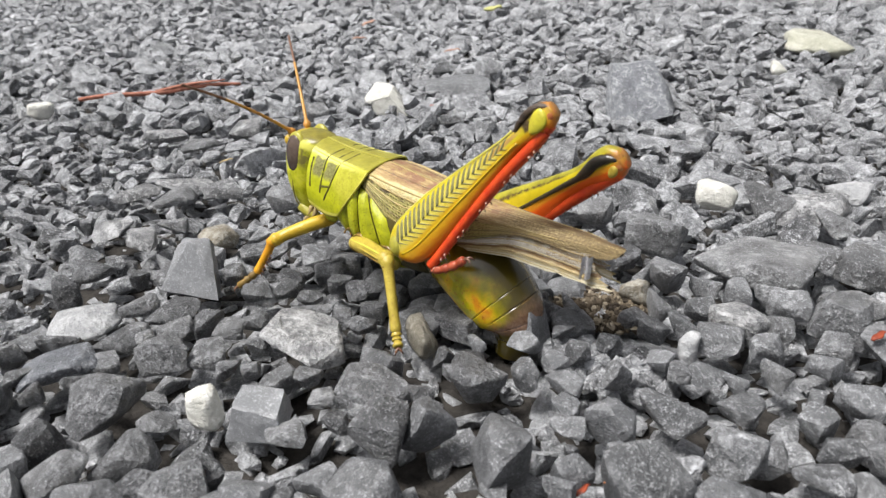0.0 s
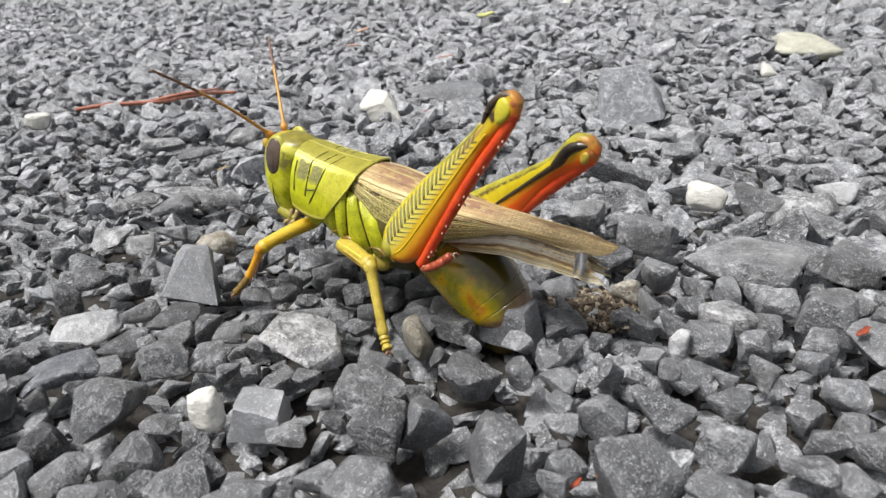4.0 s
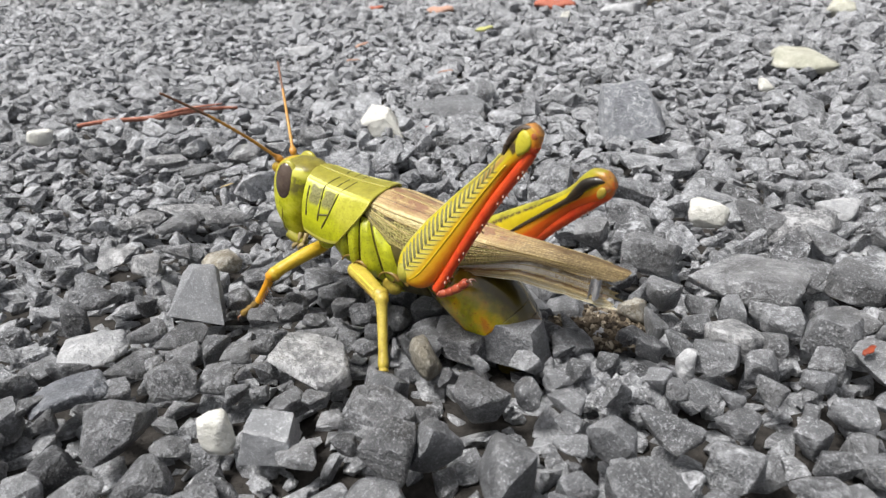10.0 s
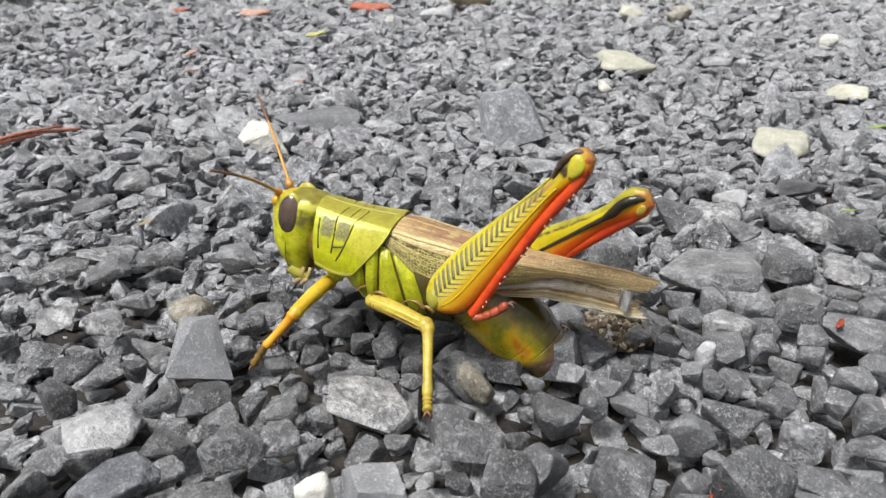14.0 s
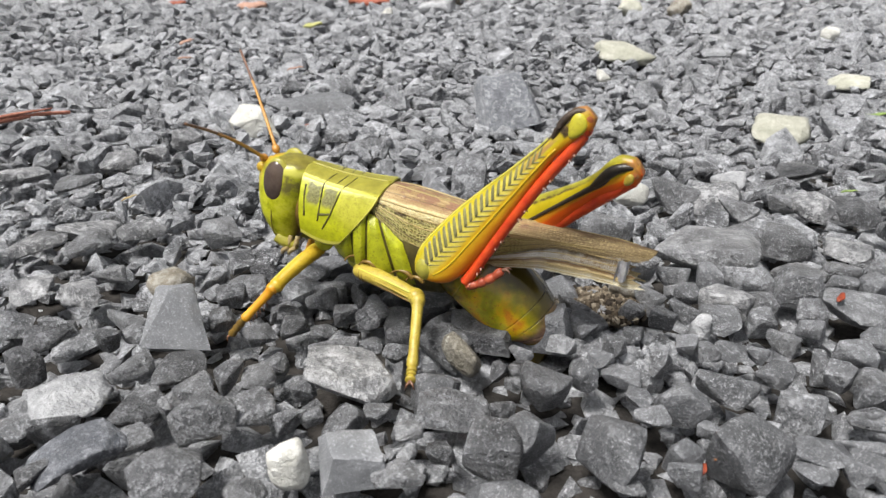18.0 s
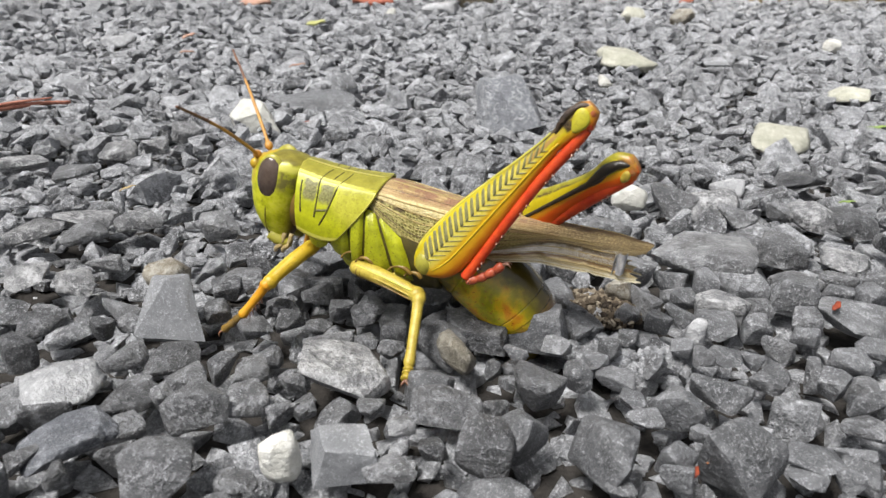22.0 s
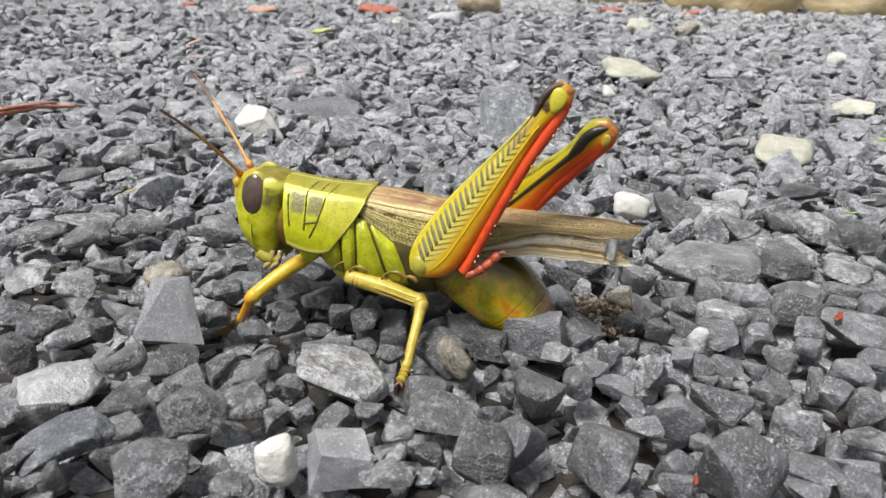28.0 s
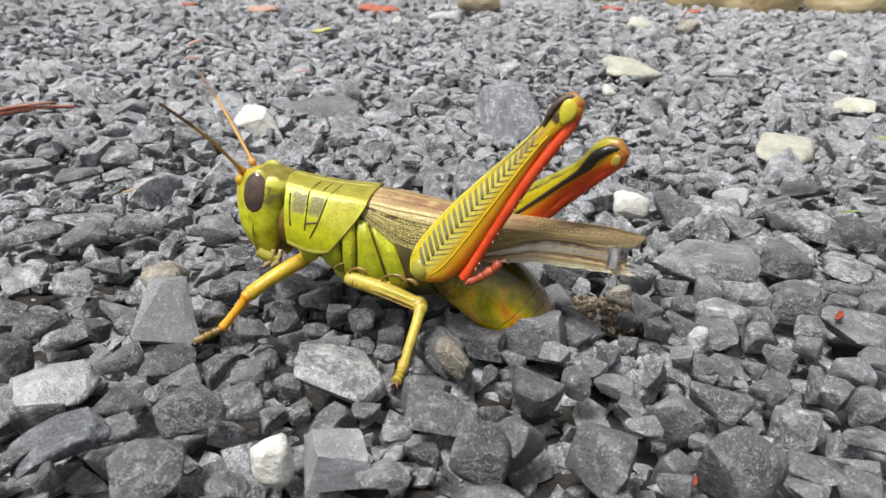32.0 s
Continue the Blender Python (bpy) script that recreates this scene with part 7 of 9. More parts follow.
    walk(middle_tibia_left, [
        (0, pose(0.00613, -0.00773, 0.00778, 0.00, 58.83, -39.01)),
        (0.5, pose(0.00609, -0.00794, 0.00757, 0.00, 58.30, -36.66)),
        (1, pose(0.00599, -0.00818, 0.00766, 0.00, 59.02, -38.23)),
        (1.5, pose(0.00588, -0.00826, 0.00808, 0.00, 59.10, -39.37)),
        (2, pose(0.00575, -0.00853, 0.00813, 0.00, 58.82, -36.58)),
        (2.5, pose(0.00573, -0.00863, 0.00801, 0.00, 59.03, -37.80)),
        (3, pose(0.00569, -0.00868, 0.00811, 0.00, 58.46, -37.90)),
        (3.5, pose(0.00567, -0.00877, 0.00797, 0.00, 58.01, -34.74)),
        (5.5, pose(0.00522, -0.00972, 0.00739, 0.00, 55.38, -45.75)),
        (6, pose(0.00528, -0.00970, 0.00679, 0.00, 55.69, -39.64)),
        (6.5, pose(0.00536, -0.00952, 0.00723, 0.00, 53.60, -44.54)),
        (7, pose(0.00528, -0.00964, 0.00730, 0.00, 54.43, -45.10)),
        (7.5, pose(0.00530, -0.00961, 0.00726, 0.00, 53.40, -47.69)),
        (8, pose(0.00526, -0.00966, 0.00739, 0.00, 52.71, -51.02)),
        (8.5, pose(0.00529, -0.00962, 0.00729, 0.00, 52.64, -51.23)),
        (9, pose(0.00533, -0.00955, 0.00739, 0.00, 49.73, -54.39)),
        (9.5, pose(0.00533, -0.00956, 0.00724, 0.00, 50.32, -52.97)),
        (10, pose(0.00536, -0.00954, 0.00715, 0.00, 49.55, -54.45)),
        (10.5, pose(0.00525, -0.00972, 0.00701, 0.00, 51.98, -48.63)),
        (11, pose(0.00539, -0.00950, 0.00699, 0.00, 51.68, -48.65)),
        (11.5, pose(0.00594, -0.00843, 0.00596, 0.00, 38.32, -56.13)),
        (12, pose(0.00623, -0.00740, 0.00516, 0.00, 28.25, -62.95)),
        (12.5, pose(0.00642, -0.00679, 0.00541, 0.00, 34.18, -66.80)),
        (13, pose(0.00629, -0.00736, 0.00559, 0.00, 36.44, -69.72)),
        (13.5, pose(0.00621, -0.00774, 0.00600, 0.00, 40.68, -70.04)),
        (14, pose(0.00618, -0.00787, 0.00629, 0.00, 41.81, -69.37)),
        (14.5, pose(0.00619, -0.00783, 0.00610, 0.00, 41.14, -69.87)),
        (16.5, pose(0.00626, -0.00759, 0.00591, 0.00, 39.82, -70.47)),
        (17, pose(0.00624, -0.00762, 0.00593, 0.00, 38.37, -73.15)),
        (17.5, pose(0.00625, -0.00764, 0.00603, 0.00, 36.47, -74.28)),
        (18, pose(0.00627, -0.00756, 0.00599, 0.00, 35.82, -73.35)),
        (18.5, pose(0.00627, -0.00752, 0.00583, 0.00, 38.38, -73.62)),
        (19, pose(0.00629, -0.00739, 0.00563, 0.00, 40.67, -73.56)),
        (19.5, pose(0.00632, -0.00731, 0.00566, 0.00, 40.37, -75.49)),
        (20, pose(0.00636, -0.00717, 0.00568, 0.00, 37.66, -80.72)),
        (20.5, pose(0.00634, -0.00725, 0.00573, 0.00, 37.63, -79.32)),
        (21, pose(0.00627, -0.00750, 0.00582, 0.00, 39.34, -78.25)),
        (21.5, pose(0.00634, -0.00715, 0.00551, 0.00, 38.76, -78.05)),
        (22, pose(0.00632, -0.00725, 0.00550, 0.00, 39.66, -80.24)),
        (22.5, pose(0.00632, -0.00716, 0.00537, 0.00, 38.01, -79.70)),
        (23, pose(0.00634, -0.00706, 0.00533, 0.00, 37.50, -82.73)),
        (23.5, pose(0.00638, -0.00693, 0.00535, 0.00, 38.18, -82.57)),
        (24, pose(0.00640, -0.00681, 0.00531, 0.00, 39.52, -83.60)),
        (24.5, pose(0.00639, -0.00663, 0.00504, 0.00, 38.54, -87.60)),
        (25, pose(0.00650, -0.00564, 0.00482, 0.00, 32.33, -96.45)),
        (25.5, pose(0.00647, -0.00556, 0.00468, 0.00, 31.12, -96.74)),
        (27.5, pose(0.00639, -0.00552, 0.00431, 0.00, 33.67, -96.34)),
        (28, pose(0.00638, -0.00550, 0.00427, 0.00, 38.05, -94.83)),
        (28.5, pose(0.00634, -0.00544, 0.00413, 0.00, 36.25, -96.07)),
        (29, pose(0.00641, -0.00534, 0.00437, 0.00, 34.18, -98.22)),
        (29.5, pose(0.00636, -0.00560, 0.00424, 0.00, 36.69, -95.37)),
        (30, pose(0.00635, -0.00548, 0.00418, 0.00, 33.21, -96.06)),
        (30.5, pose(0.00638, -0.00531, 0.00424, 0.00, 31.99, -96.63)),
        (31, pose(0.00635, -0.00553, 0.00417, 0.00, 35.31, -90.86)),
        (31.5, pose(0.00638, -0.00548, 0.00428, 0.00, 34.00, -91.51)),
        (32, pose(0.00637, -0.00548, 0.00424, 0.00, 32.71, -94.23)),
    ])
    walk(front_femur_left, [
        (0, pose(-0.00757, -0.00326, 0.00774, 0.00, 12.00, -119.63)),
        (0.5, pose(-0.00757, -0.00326, 0.00774, 0.00, 9.78, -117.29)),
        (1, pose(-0.00757, -0.00326, 0.00774, 0.00, 9.15, -117.61)),
        (1.5, pose(-0.00757, -0.00326, 0.00774, 0.00, 1.40, -109.95)),
        (2, pose(-0.00757, -0.00326, 0.00774, 0.00, 2.44, -108.36)),
        (2.5, pose(-0.00757, -0.00326, 0.00774, 0.00, 4.47, -108.31)),
        (3, pose(-0.00757, -0.00326, 0.00774, 0.00, 5.18, -108.07)),
        (3.5, pose(-0.00757, -0.00326, 0.00774, 0.00, 7.39, -104.75)),
        (5.5, pose(-0.00757, -0.00326, 0.00774, 0.00, 11.40, -108.45)),
        (6, pose(-0.00757, -0.00326, 0.00774, 0.00, 13.98, -105.59)),
        (6.5, pose(-0.00757, -0.00326, 0.00774, 0.00, 13.77, -107.77)),
        (7, pose(-0.00757, -0.00326, 0.00774, 0.00, 12.47, -107.31)),
        (7.5, pose(-0.00757, -0.00326, 0.00774, 0.00, 13.74, -109.83)),
        (8, pose(-0.00757, -0.00326, 0.00774, 0.00, 14.00, -111.93)),
        (8.5, pose(-0.00757, -0.00326, 0.00774, 0.00, 14.27, -111.76)),
        (9, pose(-0.00757, -0.00326, 0.00774, 0.00, 13.44, -112.64)),
        (9.5, pose(-0.00757, -0.00326, 0.00774, 0.00, 14.54, -111.49)),
        (10, pose(-0.00757, -0.00326, 0.00774, 0.00, 15.32, -112.38)),
        (10.5, pose(-0.00757, -0.00326, 0.00774, 0.00, 13.25, -105.19)),
        (11, pose(-0.00757, -0.00326, 0.00774, 0.00, 9.26, -98.56)),
        (11.5, pose(-0.00757, -0.00326, 0.00774, 0.00, 7.17, -96.15)),
        (12, pose(-0.00757, -0.00326, 0.00774, 0.00, 7.09, -96.88)),
        (12.5, pose(-0.00757, -0.00326, 0.00774, 0.00, 12.11, -99.35)),
        (13, pose(-0.00757, -0.00326, 0.00774, 0.00, 12.71, -100.66)),
        (13.5, pose(-0.00757, -0.00326, 0.00774, 0.00, 11.14, -100.67)),
        (14, pose(-0.00757, -0.00326, 0.00774, 0.00, 11.23, -98.77)),
        (14.5, pose(-0.00757, -0.00326, 0.00774, 0.00, 15.57, -102.03)),
        (16.5, pose(-0.00757, -0.00326, 0.00774, 0.00, 15.94, -103.91)),
        (17, pose(-0.00757, -0.00326, 0.00774, 0.00, 19.10, -107.93)),
        (17.5, pose(-0.00757, -0.00326, 0.00774, 0.00, 17.82, -108.23)),
        (18, pose(-0.00757, -0.00326, 0.00774, 0.00, 18.41, -107.46)),
        (18.5, pose(-0.00757, -0.00326, 0.00774, 0.00, 16.62, -106.23)),
        (19, pose(-0.00757, -0.00326, 0.00774, 0.00, 19.51, -108.66)),
        (19.5, pose(-0.00757, -0.00326, 0.00774, 0.00, 21.85, -110.49)),
        (20, pose(-0.00757, -0.00326, 0.00774, 0.00, 16.08, -109.20)),
        (20.5, pose(-0.00757, -0.00326, 0.00774, 0.00, 17.62, -109.42)),
        (21, pose(-0.00757, -0.00326, 0.00774, 0.00, 17.44, -109.24)),
        (21.5, pose(-0.00757, -0.00326, 0.00774, 0.00, 19.98, -110.11)),
        (22, pose(-0.00757, -0.00326, 0.00774, 0.00, 18.99, -110.85)),
        (22.5, pose(-0.00757, -0.00326, 0.00774, 0.00, 19.42, -111.87)),
        (23, pose(-0.00757, -0.00326, 0.00774, 0.00, 17.30, -112.56)),
        (23.5, pose(-0.00757, -0.00326, 0.00774, 0.00, 17.27, -113.20)),
        (24, pose(-0.00757, -0.00326, 0.00774, 0.00, 18.38, -114.62)),
        (24.5, pose(-0.00757, -0.00326, 0.00774, 0.00, 21.18, -117.70)),
        (25, pose(-0.00757, -0.00326, 0.00774, 0.00, 15.94, -128.59)),
        (25.5, pose(-0.00757, -0.00326, 0.00774, 0.00, 17.96, -131.79)),
        (27.5, pose(-0.00757, -0.00326, 0.00774, 0.00, 20.29, -133.25)),
        (28, pose(-0.00757, -0.00326, 0.00774, 0.00, 22.36, -131.01)),
        (28.5, pose(-0.00757, -0.00326, 0.00774, 0.00, 22.85, -132.70)),
        (29, pose(-0.00757, -0.00326, 0.00774, 0.00, 20.29, -134.05)),
        (29.5, pose(-0.00757, -0.00326, 0.00774, 0.00, 20.60, -131.06)),
        (30, pose(-0.00757, -0.00326, 0.00774, 0.00, 21.36, -131.77)),
        (30.5, pose(-0.00757, -0.00326, 0.00774, 0.00, 16.00, -127.17)),
        (31, pose(-0.00757, -0.00326, 0.00774, 0.00, 16.65, -118.92)),
        (31.5, pose(-0.00757, -0.00326, 0.00774, 0.00, 17.73, -124.37)),
        (32, pose(-0.00757, -0.00326, 0.00774, 0.00, 19.71, -130.57)),
    ])
    walk(front_tibia_left, [
        (0, pose(-0.01123, -0.00969, 0.00617, 0.00, 57.39, -137.51)),
        (0.5, pose(-0.01099, -0.00988, 0.00646, 0.00, 56.85, -134.24)),
        (1, pose(-0.01103, -0.00988, 0.00654, 0.00, 56.16, -135.54)),
        (1.5, pose(-0.01015, -0.01037, 0.00756, 0.00, 58.01, -151.67)),
        (2, pose(-0.00995, -0.01043, 0.00742, 0.00, 57.43, -156.90)),
        (2.5, pose(-0.00994, -0.01042, 0.00715, 0.00, 56.62, -157.82)),
        (3, pose(-0.00991, -0.01042, 0.00706, 0.00, 56.53, -159.44)),
        (3.5, pose(-0.00948, -0.01051, 0.00677, 0.00, 59.96, -161.48)),
        (5.5, pose(-0.00992, -0.01029, 0.00625, 0.00, 60.38, -164.30)),
        (6, pose(-0.00954, -0.01033, 0.00592, 0.00, 62.53, -167.63)),
        (6.5, pose(-0.00981, -0.01026, 0.00594, 0.00, 61.85, -168.78)),
        (7, pose(-0.00977, -0.01031, 0.00611, 0.00, 60.70, -171.89)),
        (7.5, pose(-0.01006, -0.01017, 0.00595, 0.00, 59.78, -170.95)),
        (8, pose(-0.01031, -0.01007, 0.00591, 0.00, 58.42, -170.45)),
        (8.5, pose(-0.01029, -0.01007, 0.00588, 0.00, 58.58, -172.20)),
        (9, pose(-0.01040, -0.01005, 0.00599, 0.00, 57.71, -173.55)),
        (9.5, pose(-0.01025, -0.01007, 0.00584, 0.00, 58.86, -173.46)),
        (10, pose(-0.01035, -0.01001, 0.00574, 0.00, 58.93, -171.88)),
        (10.5, pose(-0.00950, -0.01037, 0.00601, 0.00, 56.98, -166.62)),
        (11, pose(-0.00868, -0.01064, 0.00653, 0.00, 54.19, -158.38)),
        (11.5, pose(-0.00837, -0.01072, 0.00680, 0.00, 53.43, -148.84)),
        (12, pose(-0.00847, -0.01071, 0.00681, 0.00, 49.66, -135.77)),
        (12.5, pose(-0.00877, -0.01056, 0.00616, 0.00, 45.78, -127.82)),
        (13, pose(-0.00893, -0.01051, 0.00608, 0.00, 41.07, -124.38)),
        (13.5, pose(-0.00894, -0.01055, 0.00628, 0.00, 40.20, -127.92)),
        (14, pose(-0.00870, -0.01059, 0.00627, 0.00, 42.69, -134.03)),
        (14.5, pose(-0.00909, -0.01039, 0.00571, 0.00, 43.59, -134.91)),
        (16.5, pose(-0.00932, -0.01032, 0.00567, 0.00, 41.28, -135.80)),
        (17, pose(-0.00977, -0.01006, 0.00527, 0.00, 40.98, -133.85)),
        (17.5, pose(-0.00982, -0.01010, 0.00543, 0.00, 40.67, -134.63)),
        (18, pose(-0.00972, -0.01011, 0.00535, 0.00, 41.34, -134.47)),
        (18.5, pose(-0.00960, -0.01022, 0.00558, 0.00, 42.41, -137.65)),
        (19, pose(-0.00985, -0.01001, 0.00522, 0.00, 44.31, -136.82)),
        (19.5, pose(-0.01003, -0.00984, 0.00493, 0.00, 45.06, -135.70)),
        (20, pose(-0.00996, -0.01012, 0.00565, 0.00, 46.59, -143.90)),
        (20.5, pose(-0.00997, -0.01006, 0.00545, 0.00, 48.20, -146.56)),
        (21, pose(-0.00995, -0.01007, 0.00548, 0.00, 48.87, -149.25)),
        (21.5, pose(-0.01001, -0.00993, 0.00516, 0.00, 49.80, -147.87)),
        (22, pose(-0.01011, -0.00994, 0.00528, 0.00, 50.33, -151.22)),
        (22.5, pose(-0.01023, -0.00988, 0.00523, 0.00, 51.24, -153.24)),
        (23, pose(-0.01034, -0.00993, 0.00549, 0.00, 51.95, -160.21)),
        (23.5, pose(-0.01041, -0.00990, 0.00550, 0.00, 51.63, -162.83)),
        (24, pose(-0.01056, -0.00979, 0.00536, 0.00, 52.57, -163.82)),
        (24.5, pose(-0.01085, -0.00950, 0.00501, 0.00, 55.79, -160.73)),
        (25, pose(-0.01211, -0.00894, 0.00567, 0.00, 47.57, -202.85)),
        (25.5, pose(-0.01237, -0.00862, 0.00541, 0.00, 46.58, -209.30)),
        (27.5, pose(-0.01243, -0.00843, 0.00512, 0.00, 47.91, -208.74)),
        (28, pose(-0.01216, -0.00854, 0.00487, 0.00, 49.82, -212.14)),
        (28.5, pose(-0.01230, -0.00838, 0.00480, 0.00, 50.61, -209.95)),
        (29, pose(-0.01250, -0.00836, 0.00512, 0.00, 47.61, -217.05)),
        (29.5, pose(-0.01222, -0.00860, 0.00508, 0.00, 48.05, -223.54)),
        (30, pose(-0.01226, -0.00851, 0.00499, 0.00, 48.91, -219.95)),
        (30.5, pose(-0.01196, -0.00905, 0.00566, 0.00, 49.61, -172.65)),
        (31, pose(-0.01107, -0.00960, 0.00558, 0.00, 49.13, -161.78)),
        (31.5, pose(-0.01164, -0.00921, 0.00544, 0.00, 47.74, -153.42)),
        (32, pose(-0.01220, -0.00867, 0.00519, 0.00, 46.84, -145.91)),
    ])
    walk(middle_femur_right, [
        (0, pose(-0.00282, 0.00315, 0.00581, 0.00, -12.81, 58.27)),
        (0.5, pose(-0.00282, 0.00315, 0.00581, 0.00, -11.75, 56.72)),
        (1, pose(-0.00282, 0.00315, 0.00581, 0.00, -11.38, 56.32)),
        (1.5, pose(-0.00282, 0.00315, 0.00581, -0.00, -12.11, 50.57)),
        (2, pose(-0.00282, 0.00315, 0.00581, 0.00, -10.63, 47.98)),
        (2.5, pose(-0.00282, 0.00315, 0.00581, 0.00, -11.13, 47.34)),
        (3, pose(-0.00282, 0.00315, 0.00581, 0.00, -10.44, 47.64)),
        (3.5, pose(-0.00282, 0.00315, 0.00581, 0.00, -7.64, 45.31)),
        (5.5, pose(-0.00282, 0.00315, 0.00581, 0.00, -10.32, 49.09)),
        (6, pose(-0.00282, 0.00315, 0.00581, 0.00, -6.63, 46.18)),
        (6.5, pose(-0.00282, 0.00315, 0.00581, 0.00, -10.86, 47.36)),
        (7, pose(-0.00282, 0.00315, 0.00581, -0.00, -10.76, 46.24)),
        (7.5, pose(-0.00282, 0.00315, 0.00581, 0.00, -11.33, 48.65)),
        (8, pose(-0.00282, 0.00315, 0.00581, 0.00, -12.20, 50.42)),
        (8.5, pose(-0.00282, 0.00315, 0.00581, 0.00, -12.44, 49.78)),
        (9, pose(-0.00282, 0.00315, 0.00581, 0.00, -14.24, 50.44)),
        (9.5, pose(-0.00282, 0.00315, 0.00581, 0.00, -13.59, 48.46)),
        (10, pose(-0.00282, 0.00315, 0.00581, -0.00, -14.27, 49.00)),
        (10.5, pose(-0.00282, 0.00315, 0.00581, 0.00, -13.64, 47.65)),
        (11, pose(-0.00282, 0.00315, 0.00581, 0.00, -14.09, 48.88)),
        (11.5, pose(-0.00282, 0.00315, 0.00581, 0.00, -12.87, 47.22)),
        (12, pose(-0.00282, 0.00315, 0.00581, 0.00, -11.95, 48.06)),
        (12.5, pose(-0.00282, 0.00315, 0.00581, 0.00, -11.84, 48.98)),
        (13, pose(-0.00282, 0.00315, 0.00581, -0.00, -10.57, 48.00)),
        (13.5, pose(-0.00282, 0.00315, 0.00581, 0.00, -11.96, 49.26)),
        (14, pose(-0.00282, 0.00315, 0.00581, 0.00, -11.38, 48.12)),
        (14.5, pose(-0.00282, 0.00315, 0.00581, 0.00, -11.46, 49.85)),
        (16.5, pose(-0.00282, 0.00315, 0.00581, 0.00, -10.22, 58.94)),
        (17, pose(-0.00282, 0.00315, 0.00581, 0.00, -9.76, 61.43)),
        (17.5, pose(-0.00282, 0.00315, 0.00581, 0.00, -9.68, 61.52)),
        (18, pose(-0.00282, 0.00315, 0.00581, 0.00, -10.81, 61.07)),
        (18.5, pose(-0.00282, 0.00315, 0.00581, 0.00, -10.13, 58.17)),
        (19, pose(-0.00282, 0.00315, 0.00581, 0.00, -10.33, 58.58)),
        (19.5, pose(-0.00282, 0.00315, 0.00581, 0.00, -9.54, 59.08)),
        (20, pose(-0.00282, 0.00315, 0.00581, 0.00, -10.78, 56.14)),
        (20.5, pose(-0.00282, 0.00315, 0.00581, -0.00, -10.95, 56.69)),
        (21, pose(-0.00282, 0.00315, 0.00581, 0.00, -11.03, 54.67)),
        (21.5, pose(-0.00282, 0.00315, 0.00581, 0.00, -10.57, 53.82)),
        (22, pose(-0.00282, 0.00315, 0.00581, 0.00, -10.76, 53.72)),
        (22.5, pose(-0.00282, 0.00315, 0.00581, -0.00, -10.86, 51.14)),
        (23, pose(-0.00282, 0.00315, 0.00581, 0.00, -10.89, 50.81)),
        (23.5, pose(-0.00282, 0.00315, 0.00581, -0.00, -10.75, 50.02)),
        (24, pose(-0.00282, 0.00315, 0.00581, 0.00, -11.10, 49.01)),
        (24.5, pose(-0.00282, 0.00315, 0.00581, 0.00, -10.93, 49.02)),
        (25, pose(-0.00282, 0.00315, 0.00581, 0.00, -16.37, 47.54)),
        (25.5, pose(-0.00282, 0.00315, 0.00581, -0.00, -16.04, 47.12)),
        (27.5, pose(-0.00282, 0.00315, 0.00581, 0.00, -12.56, 44.22)),
        (28, pose(-0.00282, 0.00315, 0.00581, 0.00, -10.66, 41.88)),
        (28.5, pose(-0.00282, 0.00315, 0.00581, 0.00, -10.50, 42.86)),
        (29, pose(-0.00282, 0.00315, 0.00581, -0.00, -11.15, 42.61)),
        (29.5, pose(-0.00282, 0.00315, 0.00581, -0.00, -8.82, 39.18)),
        (30, pose(-0.00282, 0.00315, 0.00581, 0.00, -10.18, 41.26)),
        (30.5, pose(-0.00282, 0.00315, 0.00581, -0.00, -11.49, 42.68)),
        (31, pose(-0.00282, 0.00315, 0.00581, 0.00, -10.01, 39.52)),
        (31.5, pose(-0.00282, 0.00315, 0.00581, -0.00, -12.37, 42.33)),
        (32, pose(-0.00282, 0.00315, 0.00581, 0.00, -12.31, 44.38)),
    ])
